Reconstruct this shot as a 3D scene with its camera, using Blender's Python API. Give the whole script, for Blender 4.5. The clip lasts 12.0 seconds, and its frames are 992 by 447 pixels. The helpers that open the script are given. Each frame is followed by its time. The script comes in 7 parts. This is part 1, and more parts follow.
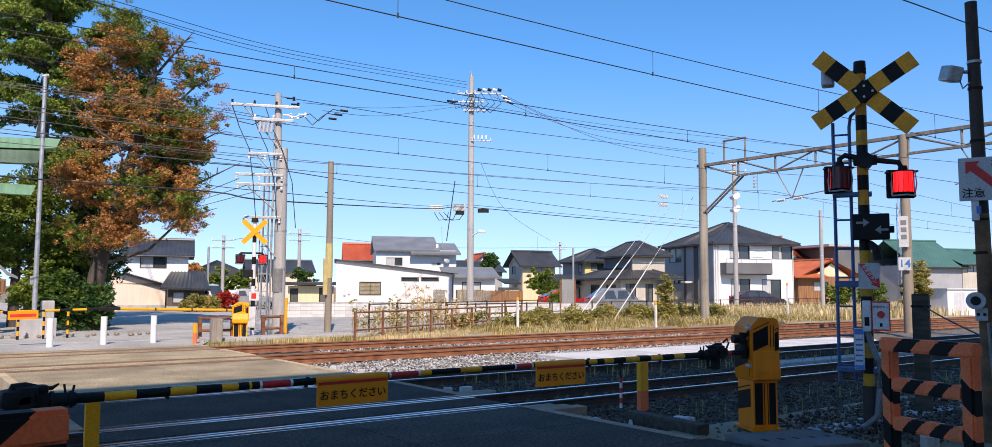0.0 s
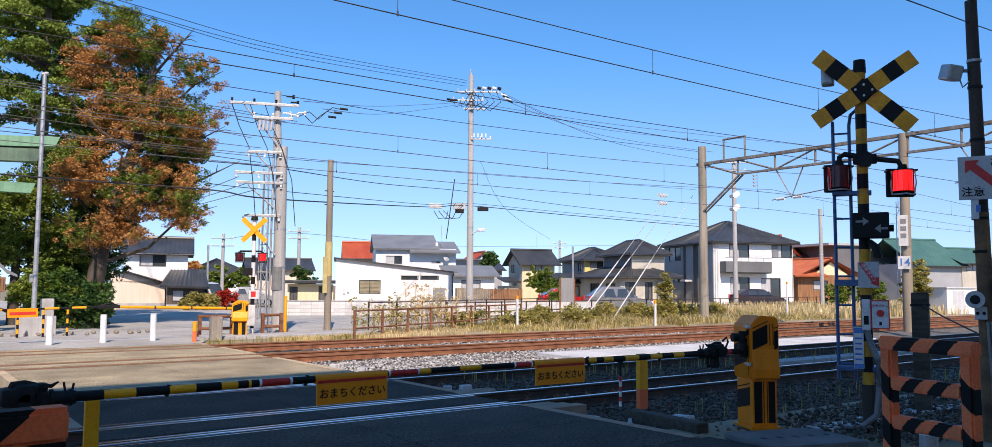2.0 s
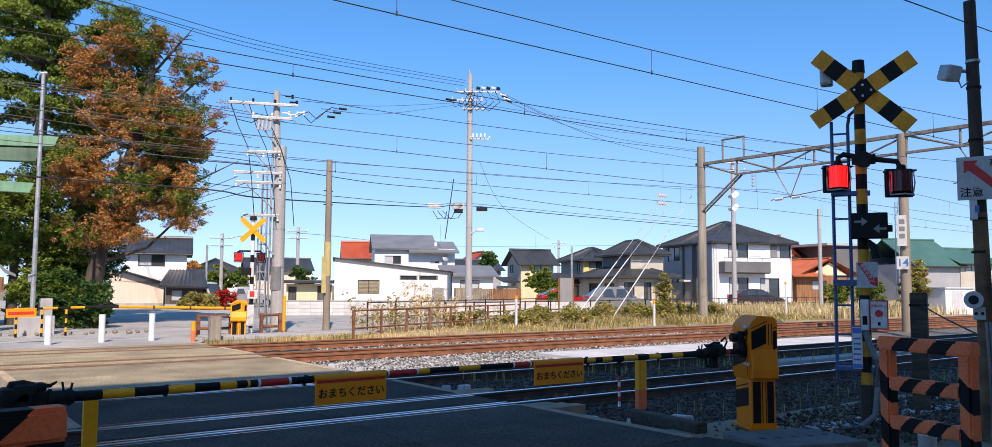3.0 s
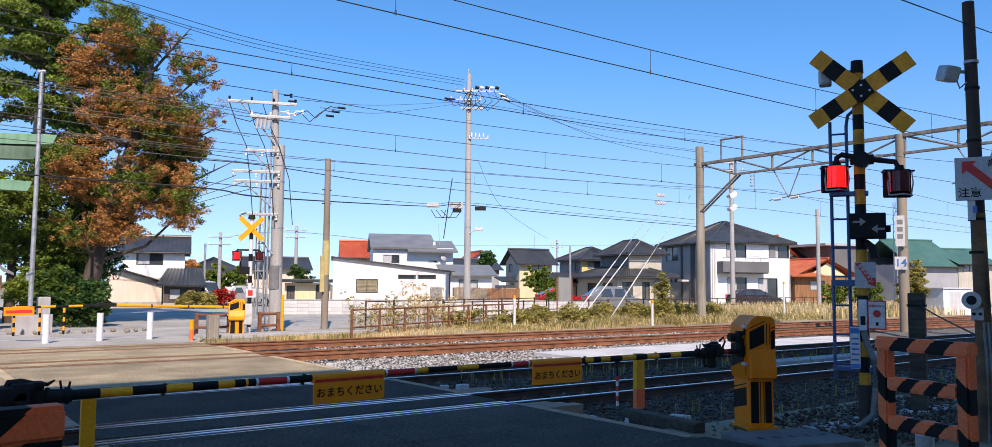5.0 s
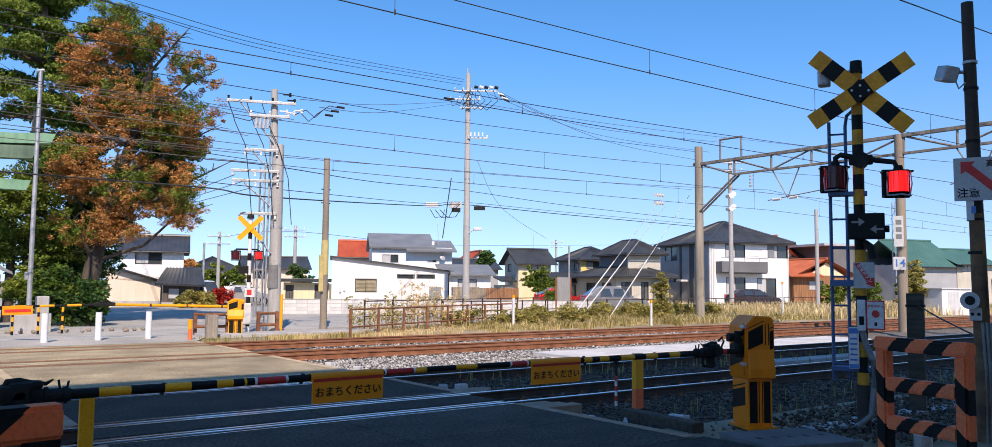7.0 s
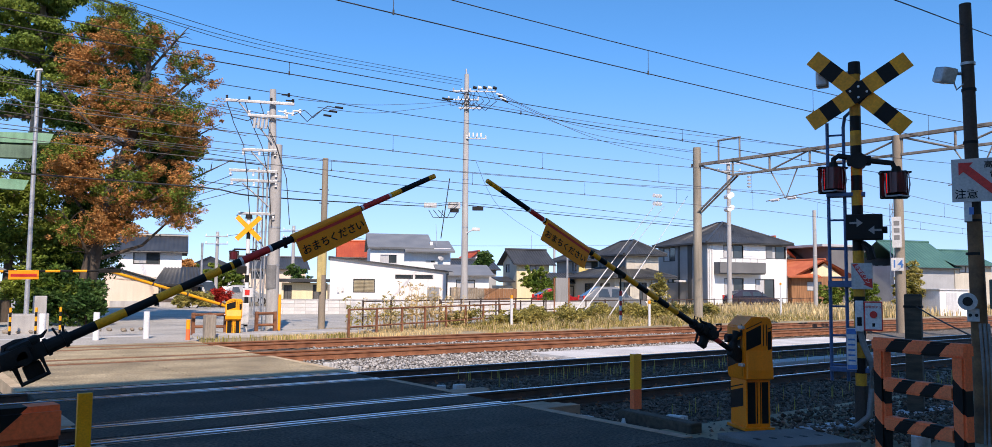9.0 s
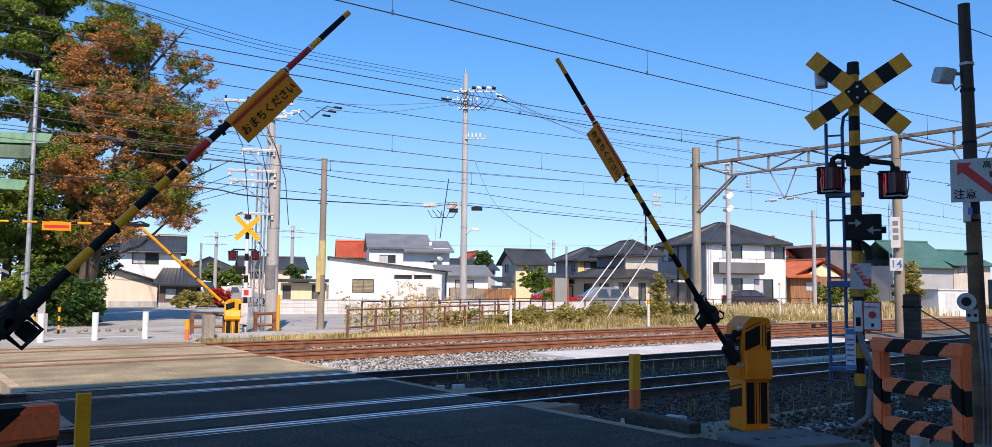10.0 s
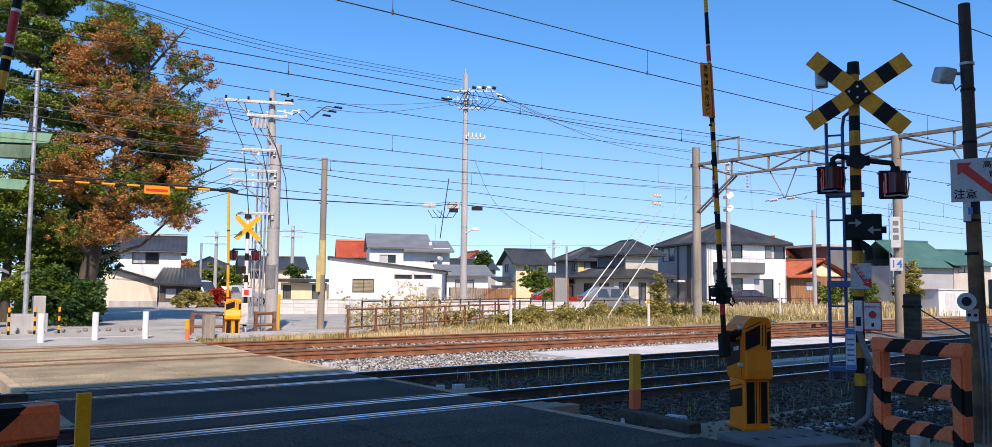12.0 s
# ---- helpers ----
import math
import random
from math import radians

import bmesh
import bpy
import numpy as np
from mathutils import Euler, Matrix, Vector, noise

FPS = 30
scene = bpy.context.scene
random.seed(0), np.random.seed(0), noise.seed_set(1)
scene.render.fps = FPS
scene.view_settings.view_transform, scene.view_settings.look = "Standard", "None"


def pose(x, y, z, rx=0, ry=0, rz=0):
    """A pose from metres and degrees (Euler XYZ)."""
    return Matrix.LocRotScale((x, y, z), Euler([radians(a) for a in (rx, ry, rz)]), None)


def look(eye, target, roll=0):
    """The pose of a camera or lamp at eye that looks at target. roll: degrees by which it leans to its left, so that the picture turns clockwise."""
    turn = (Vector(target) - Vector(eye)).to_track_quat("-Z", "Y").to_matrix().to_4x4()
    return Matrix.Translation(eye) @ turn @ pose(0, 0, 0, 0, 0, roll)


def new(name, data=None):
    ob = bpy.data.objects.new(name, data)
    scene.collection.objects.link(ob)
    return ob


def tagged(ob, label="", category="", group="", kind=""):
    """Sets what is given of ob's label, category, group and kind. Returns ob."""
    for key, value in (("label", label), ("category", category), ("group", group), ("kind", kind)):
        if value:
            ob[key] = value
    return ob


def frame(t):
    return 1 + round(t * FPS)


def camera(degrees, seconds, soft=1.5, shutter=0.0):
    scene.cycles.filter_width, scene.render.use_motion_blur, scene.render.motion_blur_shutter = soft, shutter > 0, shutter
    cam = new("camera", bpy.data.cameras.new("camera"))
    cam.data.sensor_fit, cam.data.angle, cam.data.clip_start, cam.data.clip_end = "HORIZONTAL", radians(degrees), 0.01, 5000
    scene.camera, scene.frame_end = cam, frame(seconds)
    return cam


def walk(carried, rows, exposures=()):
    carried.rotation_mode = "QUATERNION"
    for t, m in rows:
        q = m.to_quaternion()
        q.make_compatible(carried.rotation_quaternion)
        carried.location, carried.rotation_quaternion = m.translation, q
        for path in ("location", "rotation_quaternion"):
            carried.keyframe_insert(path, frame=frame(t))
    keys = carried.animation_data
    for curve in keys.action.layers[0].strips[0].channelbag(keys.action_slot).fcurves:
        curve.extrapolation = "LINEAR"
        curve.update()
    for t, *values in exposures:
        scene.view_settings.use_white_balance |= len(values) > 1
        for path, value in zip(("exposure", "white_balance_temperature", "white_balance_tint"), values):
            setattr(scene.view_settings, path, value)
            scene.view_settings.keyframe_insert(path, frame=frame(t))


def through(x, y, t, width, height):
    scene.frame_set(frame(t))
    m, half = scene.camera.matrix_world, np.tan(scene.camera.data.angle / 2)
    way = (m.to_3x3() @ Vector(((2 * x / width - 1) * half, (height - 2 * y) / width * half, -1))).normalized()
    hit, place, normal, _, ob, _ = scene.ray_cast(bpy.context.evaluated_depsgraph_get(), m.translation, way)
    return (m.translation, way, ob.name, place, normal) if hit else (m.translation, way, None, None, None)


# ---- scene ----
EYE = Vector((0.0, 0.0, 1.62))


def aim(pitch, yaw, roll):
    """The camera's pose from its tilt, its heading right of the road, and its lean."""
    p, w = radians(pitch), radians(yaw)
    ahead = Vector((math.sin(w) * math.cos(p), math.cos(w) * math.cos(p), math.sin(p)))
    return look(EYE, EYE + 10 * ahead, roll)


cam = camera(62.26, 12.0, soft=0.45)
walk(cam, [
    (0.0, aim(4.46, 36.69, 0.23)), (0.5, aim(4.42, 36.68, 0.22)), (1.0, aim(4.40, 36.68, 0.215)), (1.5, aim(4.355, 36.69, 0.25)),
    (2.0, aim(4.35, 36.715, 0.28)), (2.5, aim(4.355, 36.745, 0.30)), (3.0, aim(4.35, 36.79, 0.31)), (5.0, aim(4.31, 36.895, 0.43)),
    (5.5, aim(4.275, 36.925, 0.455)), (6.0, aim(4.255, 36.945, 0.47)), (6.5, aim(4.25, 36.95, 0.49)), (7.0, aim(4.29, 36.965, 0.50)),
    (9.0, aim(4.32, 37.08, 0.57)), (9.5, aim(4.37, 37.125, 0.574)), (10.0, aim(4.33, 37.145, 0.565)), (10.5, aim(4.315, 37.17, 0.57)),
    (11.0, aim(4.317, 37.14, 0.57)), (11.5, aim(4.317, 37.134, 0.57)), (12.0, aim(4.317, 37.134, 0.57))], [(0.0, 1.24, 7000, 19), (12.0, 1.24, 7000, 19)])

# ---- light ----
SUN_AZ, SUN_EL = 207.0, 43.0
world = bpy.data.worlds.new("world")
scene.world = world
world.use_nodes = True
wn = world.node_tree
sky = wn.nodes.new("ShaderNodeTexSky")
sky.sky_type = "NISHITA"
sky.sun_disc = False
sky.sun_elevation, sky.sun_rotation = radians(SUN_EL), radians(SUN_AZ)
sky.air_density, sky.dust_density, sky.ozone_density = 0.6, 0.1, 1.2
sky.altitude = 200
# clear autumn air: the pale haze lies low, under the far roofs
up = wn.nodes.new("ShaderNodeTexCoord")
lift = wn.nodes.new("ShaderNodeMapping")
lift.inputs["Location"].default_value = (0, 0, 0.07)
wn.links.new(up.outputs["Generated"], lift.inputs[0])
wn.links.new(lift.outputs[0], sky.inputs[0])
deep = wn.nodes.new("ShaderNodeHueSaturation")
deep.inputs["Hue"].default_value = 0.4945
# the air pales towards the horizon
height = wn.nodes.new("ShaderNodeSeparateXYZ")
wn.links.new(up.outputs["Generated"], height.inputs[0])
for socket, low, high in (("Saturation", 1.05, 1.30), ("Value", 0.52, 0.87)):
    pale = wn.nodes.new("ShaderNodeMapRange")
    pale.interpolation_type = "SMOOTHSTEP"
    pale.inputs["From Min"].default_value, pale.inputs["From Max"].default_value = -0.02, 0.30
    pale.inputs["To Min"].default_value, pale.inputs["To Max"].default_value = low, high
    wn.links.new(height.outputs["Z"], pale.inputs[0])
    wn.links.new(pale.outputs[0], deep.inputs[socket])
wn.links.new(sky.outputs[0], deep.inputs["Color"])
wn.links.new(deep.outputs[0], wn.nodes["Background"].inputs[0])
wn.nodes["Background"].inputs[1].default_value = 0.15
sun = new("sun", bpy.data.lights.new("sun", "SUN"))
sun.data.energy, sun.data.angle, sun.data.color = 2.3, radians(0.53), (1.0, 0.91, 0.78)
to_sun = Vector((math.sin(radians(SUN_AZ)) * math.cos(radians(SUN_EL)), math.cos(radians(SUN_AZ)) * math.cos(radians(SUN_EL)), math.sin(radians(SUN_EL))))
sun.matrix_world = look(to_sun * 60, (0, 0, 0))


# ---- materials ----
def surf(name, a, b, scale=3.0, rough=0.7, metal=0.0, bump=0.25, fine=40.0, island=0.0, piece=0.0, spec=0.4, stretch=(1, 1, 1), depth=0.01, streak=0.0, grain=0.18):
    """A weathered surface: colour a to b in broad patches, fine grain on top, and relief."""
    m = bpy.data.materials.new(name)
    m.use_nodes = True
    t = m.node_tree
    n, li = t.nodes, t.links
    s = n["Principled BSDF"]
    co = n.new("ShaderNodeTexCoord")
    mp = n.new("ShaderNodeMapping")
    mp.inputs["Scale"].default_value = stretch
    li.new(co.outputs["Object"], mp.inputs[0])
    big, small = n.new("ShaderNodeTexNoise"), n.new("ShaderNodeTexNoise")
    big.inputs["Scale"].default_value, big.inputs["Detail"].default_value = scale, 5
    small.inputs["Scale"].default_value, small.inputs["Detail"].default_value = fine, 3
    li.new(mp.outputs[0], big.inputs[0])
    li.new(mp.outputs[0], small.inputs[0])
    ramp = n.new("ShaderNodeValToRGB")
    ramp.color_ramp.elements[0].position, ramp.color_ramp.elements[1].position = 0.32, 0.68
    ramp.color_ramp.elements[0].color, ramp.color_ramp.elements[1].color = (*a, 1), (*b, 1)
    li.new(big.outputs[0], ramp.inputs[0])
    hsv = n.new("ShaderNodeHueSaturation")
    li.new(ramp.outputs[0], hsv.inputs["Color"])
    val = n.new("ShaderNodeMapRange")
    val.inputs["From Min"].default_value, val.inputs["From Max"].default_value = 0.25, 0.75
    val.inputs["To Min"].default_value, val.inputs["To Max"].default_value = 1 - grain, 1 + grain
    li.new(small.outputs[0], val.inputs[0])
    last = val.outputs[0]
    for amount, kind in ((island, "ShaderNodeNewGeometry"), (piece, "ShaderNodeObjectInfo")):
        if amount:
            src = n.new(kind)
            sp = n.new("ShaderNodeMapRange")
            sp.inputs["To Min"].default_value, sp.inputs["To Max"].default_value = 1 - amount, 1 + amount
            li.new(src.outputs["Random Per Island" if kind.endswith("Geometry") else "Random"], sp.inputs[0])
            mul = n.new("ShaderNodeMath")
            mul.operation = "MULTIPLY"
            li.new(last, mul.inputs[0])
            li.new(sp.outputs[0], mul.inputs[1])
            last = mul.outputs[0]
    if streak:
        sm = n.new("ShaderNodeMapping")
        sm.inputs["Scale"].default_value = (2.5, 2.5, 0.18)
        li.new(co.outputs["Object"], sm.inputs[0])
        sn = n.new("ShaderNodeTexNoise")
        sn.inputs["Scale"].default_value, sn.inputs["Detail"].default_value = 3.0, 6
        li.new(sm.outputs[0], sn.inputs[0])
        sr = n.new("ShaderNodeMapRange")
        sr.inputs["From Min"].default_value, sr.inputs["From Max"].default_value = 0.35, 0.65
        sr.inputs["To Min"].default_value, sr.inputs["To Max"].default_value = 1 - streak, 1.0
        li.new(sn.outputs[0], sr.inputs[0])
        mul = n.new("ShaderNodeMath")
        mul.operation = "MULTIPLY"
        li.new(last, mul.inputs[0])
        li.new(sr.outputs[0], mul.inputs[1])
        last = mul.outputs[0]
    li.new(last, hsv.inputs["Value"])
    li.new(hsv.outputs[0], s.inputs["Base Color"])
    rr = n.new("ShaderNodeMapRange")
    rr.inputs["To Min"].default_value, rr.inputs["To Max"].default_value = max(0.03, rough - 0.12), min(1, rough + 0.12)
    li.new(big.outputs[0], rr.inputs[0])
    li.new(rr.outputs[0], s.inputs["Roughness"])
    s.inputs["Metallic"].default_value = metal
    s.inputs["Specular IOR Level"].default_value = spec
    if bump:
        bp = n.new("ShaderNodeBump")
        bp.inputs["Strength"].default_value, bp.inputs["Distance"].default_value = bump, depth
        li.new(small.outputs[0], bp.inputs["Height"])
        li.new(bp.outputs[0], s.inputs["Normal"])
    return m


def grey(v, w=1.0):
    return (v * w, v, v / w)


def glow(name, c, strength):
    m = bpy.data.materials.new(name)
    m.use_nodes = True
    s = m.node_tree.nodes["Principled BSDF"]
    s.inputs["Base Color"].default_value = (*c, 1)
    s.inputs["Emission Color"].default_value = (*c, 1)
    s.inputs["Emission Strength"].default_value = strength
    s.inputs["Roughness"].default_value = 0.2
    return m


# dark asphalt, its tone lowered further to carry the shade over it
ASPHALT_SHADE = surf("asphalt", (0.030, 0.027, 0.023), (0.060, 0.054, 0.046), 0.9, 0.9, bump=1.0, fine=48, grain=0.95, spec=0.3, depth=0.035)
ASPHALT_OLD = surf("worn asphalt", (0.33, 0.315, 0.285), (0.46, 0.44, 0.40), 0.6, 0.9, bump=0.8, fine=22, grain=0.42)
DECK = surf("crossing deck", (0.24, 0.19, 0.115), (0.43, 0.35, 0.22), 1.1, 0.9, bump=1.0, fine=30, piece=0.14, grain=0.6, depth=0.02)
# deck tone darkened for the panels that lie in the cast shade
DECK_SHADE = surf("crossing panels darkened for shade", (0.030, 0.026, 0.021), (0.075, 0.066, 0.053), 1.1, 0.9, bump=1.0, fine=30, piece=0.25, grain=0.98, spec=0.3, depth=0.04)
EARTH = surf("earth", (0.20, 0.16, 0.10), (0.32, 0.27, 0.18), 0.4, 0.95, bump=0.6, fine=20)
BALLAST = surf("ballast bed", (0.09, 0.075, 0.06), (0.23, 0.20, 0.165), 7, 0.95, bump=1.0, fine=28, depth=0.04)
# brown-grey stone, darkened to paint in the shade near the crossing
STONE_SHADE = surf("ballast stone darkened for shade", (0.060, 0.044, 0.034), (0.155, 0.118, 0.092), 5, 0.9, island=0.5, bump=0.3)
STONE = surf("ballast stone", grey(0.25, 1.03), grey(0.42, 1.03), 5, 0.9, island=0.45, bump=0.3)
CONCRETE = surf("concrete", grey(0.36, 1.03), grey(0.48, 1.03), 1.5, 0.85, bump=0.3, fine=50, streak=0.15)
POLE_C = surf("concrete pole", grey(0.38, 1.03), grey(0.47, 1.03), 1.2, 0.8, bump=0.2, fine=60, stretch=(1, 1, 0.3), streak=0.2)
POLE_B = surf("brown concrete pole", (0.22, 0.18, 0.14), (0.32, 0.27, 0.21), 1.2, 0.85, bump=0.3, fine=60, stretch=(1, 1, 0.3))
RUST = surf("rusty steel", (0.15, 0.056, 0.028), (0.31, 0.135, 0.07), 3, 0.85, 0.05, bump=0.4, fine=60)
RUST_DARK = surf("dark rusty steel", (0.05, 0.03, 0.022), (0.10, 0.06, 0.045), 3, 0.8, 0.1, bump=0.4, fine=60)
RAILHEAD = surf("polished rail head", grey(0.50), grey(0.62), 2, 0.24, 1.0, bump=0.05, stretch=(0.2, 4, 4))
RUST_HEAD = surf("rusted rail head", (0.17, 0.085, 0.05), (0.30, 0.16, 0.09), 2, 0.7, 0.1, bump=0.2)
SLEEPER = surf("timber sleeper", (0.05, 0.04, 0.03), (0.12, 0.095, 0.07), 3, 0.9, bump=0.5, stretch=(5, 1, 5), piece=0.3)
TIMBER = surf("edge timber", (0.30, 0.19, 0.13), (0.44, 0.30, 0.21), 2.5, 0.9, bump=0.5, stretch=(1, 4, 4))
YELLOW = surf("yellow enamel", (0.95, 0.36, 0.006), (0.98, 0.42, 0.01), 2.5, 0.45, bump=0.08, fine=80, streak=0.12)
ORANGE_Y = surf("amber yellow enamel", (0.96, 0.21, 0.002), (0.98, 0.26, 0.005), 2.5, 0.42, bump=0.08, fine=80, streak=0.12)
SIGN_Y = surf("sign yellow", (0.97, 0.27, 0.004), (0.98, 0.31, 0.006), 6, 0.5, bump=0.1, fine=200)
BLACK = surf("black enamel", grey(0.006), grey(0.012), 3, 0.6, bump=0.1, fine=80, spec=0.2)
IRON = surf("black iron", grey(0.010), grey(0.022), 4, 0.65, 0.2, bump=0.3, spec=0.25)
ORANGE = surf("salmon orange enamel", (0.98, 0.155, 0.04), (0.98, 0.21, 0.075), 2.2, 0.6, bump=0.25, fine=60, streak=0.1)
RED = surf("red enamel", (0.55, 0.02, 0.015), (0.65, 0.04, 0.03), 3, 0.5, bump=0.05)
WHITE = surf("white enamel", grey(0.70), grey(0.80), 3, 0.5, bump=0.08, streak=0.1)
SIGN_W = surf("white sign plate", grey(0.58), grey(0.66), 3, 0.5, bump=0.05, streak=0.12)
STEEL = surf("galvanised steel", grey(0.42, 0.99), grey(0.56, 0.99), 4, 0.5, 0.6, bump=0.1, streak=0.2)
MAST = surf("dark weathered mast steel", (0.05, 0.04, 0.035), (0.085, 0.06, 0.045), 2.5, 0.75, 0.2, bump=0.3, streak=0.3)
MAST_RUST = surf("rust-stained mast steel", (0.09, 0.05, 0.03), (0.28, 0.15, 0.07), 4, 0.8, 0.1, bump=0.3)
BLUE = surf("blue ladder paint", (0.04, 0.09, 0.20), (0.06, 0.13, 0.27), 4, 0.5, bump=0.1)
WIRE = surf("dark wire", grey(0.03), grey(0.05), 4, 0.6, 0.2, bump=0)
WIRE_L = surf("paler grey wire", (0.10, 0.10, 0.10), (0.16, 0.15, 0.14), 4, 0.6, 0.3, bump=0)
PORCELAIN = surf("white porcelain", grey(0.72), grey(0.80), 3, 0.25, bump=0)
LENS = surf("dark red lens", (0.07, 0.004, 0.006), (0.10, 0.008, 0.01), 6, 0.15, bump=0)
LIT = glow("lit red lens", (1.0, 0.012, 0.01), 0.75)
GLASS = surf("window glass", (0.03, 0.04, 0.045), (0.06, 0.07, 0.075), 0.8, 0.08, bump=0, spec=0.8)
CURTAIN = surf("pale curtain behind glass", grey(0.42), grey(0.52), 2, 0.35, bump=0, stretch=(6, 6, 0.4))
FRAME = surf("dark window frame", grey(0.03), grey(0.05), 4, 0.5, bump=0)
FRAME_L = surf("pale window frame", grey(0.5), grey(0.6), 4, 0.5, bump=0)
W_WHITE = surf("white render", grey(0.76, 1.01), grey(0.82, 1.01), 0.5, 0.85, bump=0.2, fine=25, streak=0.06)
W_CREAM = surf("cream render", (0.74, 0.63, 0.40), (0.80, 0.69, 0.46), 0.5, 0.85, bump=0.2, fine=25, streak=0.08)
W_BEIGE = surf("beige mortar", (0.50, 0.46, 0.38), (0.60, 0.55, 0.46), 0.6, 0.9, bump=0.2, fine=25, streak=0.12)
# colour of the unseen rear wall, picked to bounce warm light into the shade
W_BOUNCE = surf("peach stucco for warm bounce", (0.82, 0.64, 0.46), (0.88, 0.71, 0.53), 0.5, 0.85, bump=0.2, fine=25, streak=0.08)
W_PINK = surf("pale salmon render", (0.72, 0.58, 0.45), (0.78, 0.64, 0.51), 0.6, 0.9, bump=0.2, fine=25, streak=0.08)
W_GREY = surf("grey siding", grey(0.34, 0.98), grey(0.42, 0.98), 0.7, 0.8, bump=0.2, fine=25, streak=0.06)
W_DARK = surf("dark siding", grey(0.08), grey(0.12), 0.7, 0.8, bump=0.2, fine=25)
W_WOOD = surf("brown board cladding", (0.24, 0.11, 0.05), (0.38, 0.19, 0.09), 1.5, 0.85, bump=0.3, stretch=(5, 5, 0.5), streak=0.2)
R_DARK = surf("dark glazed tiles", grey(0.035, 0.95), grey(0.065, 0.95), 0.8, 0.38, bump=0.25, fine=14, spec=0.5)
R_GREY = surf("grey metal roof", grey(0.17, 0.95), grey(0.23, 0.95), 0.8, 0.5, bump=0.1)
R_RED = surf("red glazed tiles", (0.36, 0.06, 0.025), (0.48, 0.10, 0.04), 0.8, 0.45, bump=0.25, fine=14)
R_GREEN = surf("green metal roof", (0.05, 0.13, 0.11), (0.07, 0.17, 0.14), 0.8, 0.5, bump=0.1)
COPPER = surf("verdigris copper", (0.16, 0.33, 0.20), (0.25, 0.46, 0.30), 1.2, 0.65, bump=0.15, streak=0.2)
BARK = surf("bark", (0.045, 0.035, 0.026), (0.11, 0.085, 0.065), 4, 0.95, bump=1.0, fine=22, stretch=(1, 1, 0.25), depth=0.03)
BARK_PALE = surf("pale bark", (0.24, 0.20, 0.16), (0.34, 0.30, 0.25), 3, 0.95, bump=0.8, fine=22, stretch=(1, 1, 0.25), depth=0.03)


def foliage(name, a, b, through=0.25):
    m = surf(name, a, b, 0.7, 0.6, bump=0, island=0.4, fine=6, spec=0.25)
    m.node_tree.nodes["Principled BSDF"].inputs["Transmission Weight"].default_value = 0
    t = m.node_tree
    s = t.nodes["Principled BSDF"]
    tr = t.nodes.new("ShaderNodeBsdfTranslucent")
    mix = t.nodes.new("ShaderNodeMixShader")
    mix.inputs[0].default_value = through
    src = s.inputs["Base Color"].links[0].from_socket
    t.links.new(src, tr.inputs[0])
    t.links.new(s.outputs[0], mix.inputs[1])
    t.links.new(tr.outputs[0], mix.inputs[2])
    t.links.new(mix.outputs[0], t.nodes["Material Output"].inputs[0])
    return m


L_PINE = foliage("pine needles", (0.09, 0.16, 0.025), (0.24, 0.30, 0.05))
L_GREEN = foliage("green leaves", (0.08, 0.15, 0.02), (0.22, 0.26, 0.04))
L_DARK = foliage("dark evergreen leaves", (0.03, 0.085, 0.02), (0.09, 0.16, 0.035))
L_AUTUMN = foliage("rusty autumn leaves", (0.30, 0.15, 0.045), (0.60, 0.29, 0.095))
L_WEED = foliage("weed leaves", (0.24, 0.22, 0.05), (0.50, 0.41, 0.13), 0.35)
L_RED = foliage("red maple leaves", (0.35, 0.02, 0.015), (0.5, 0.05, 0.03))
GRASS_DRY = foliage("dry grass", (0.54, 0.40, 0.19), (0.85, 0.68, 0.38), 0.4)


# ---- mesh helpers ----
def box(bm, x0, y0, z0, x1, y1, z1, bevel=0.0):
    r = bmesh.ops.create_cube(bm, size=1.0)
    vs = r["verts"]
    for v in vs:
        v.co = Vector(((x0 + x1) / 2 + v.co.x * (x1 - x0), (y0 + y1) / 2 + v.co.y * (y1 - y0), (z0 + z1) / 2 + v.co.z * (z1 - z0)))
    if bevel:
        es = list({e for v in vs for e in v.link_edges})
        r2 = bmesh.ops.bevel(bm, geom=es, offset=bevel, segments=2, affect="EDGES", profile=0.6)
        vs = list({v for v in r2["verts"]} | {v for v in vs if v.is_valid})
    return vs


def turn(bm, vs, m):
    bmesh.ops.transform(bm, matrix=m, verts=[v for v in vs if v.is_valid])
    return vs


def rod(bm, a, b, r0, r1=None, seg=10):
    a, b = Vector(a), Vector(b)
    r1 = r0 if r1 is None else r1
    q = (b - a).to_track_quat("Z", "Y").to_matrix().to_4x4()
    r = bmesh.ops.create_cone(bm, cap_ends=True, segments=seg, radius1=r0, radius2=r1, depth=(b - a).length)
    return turn(bm, r["verts"], Matrix.Translation((a + b) / 2) @ q)


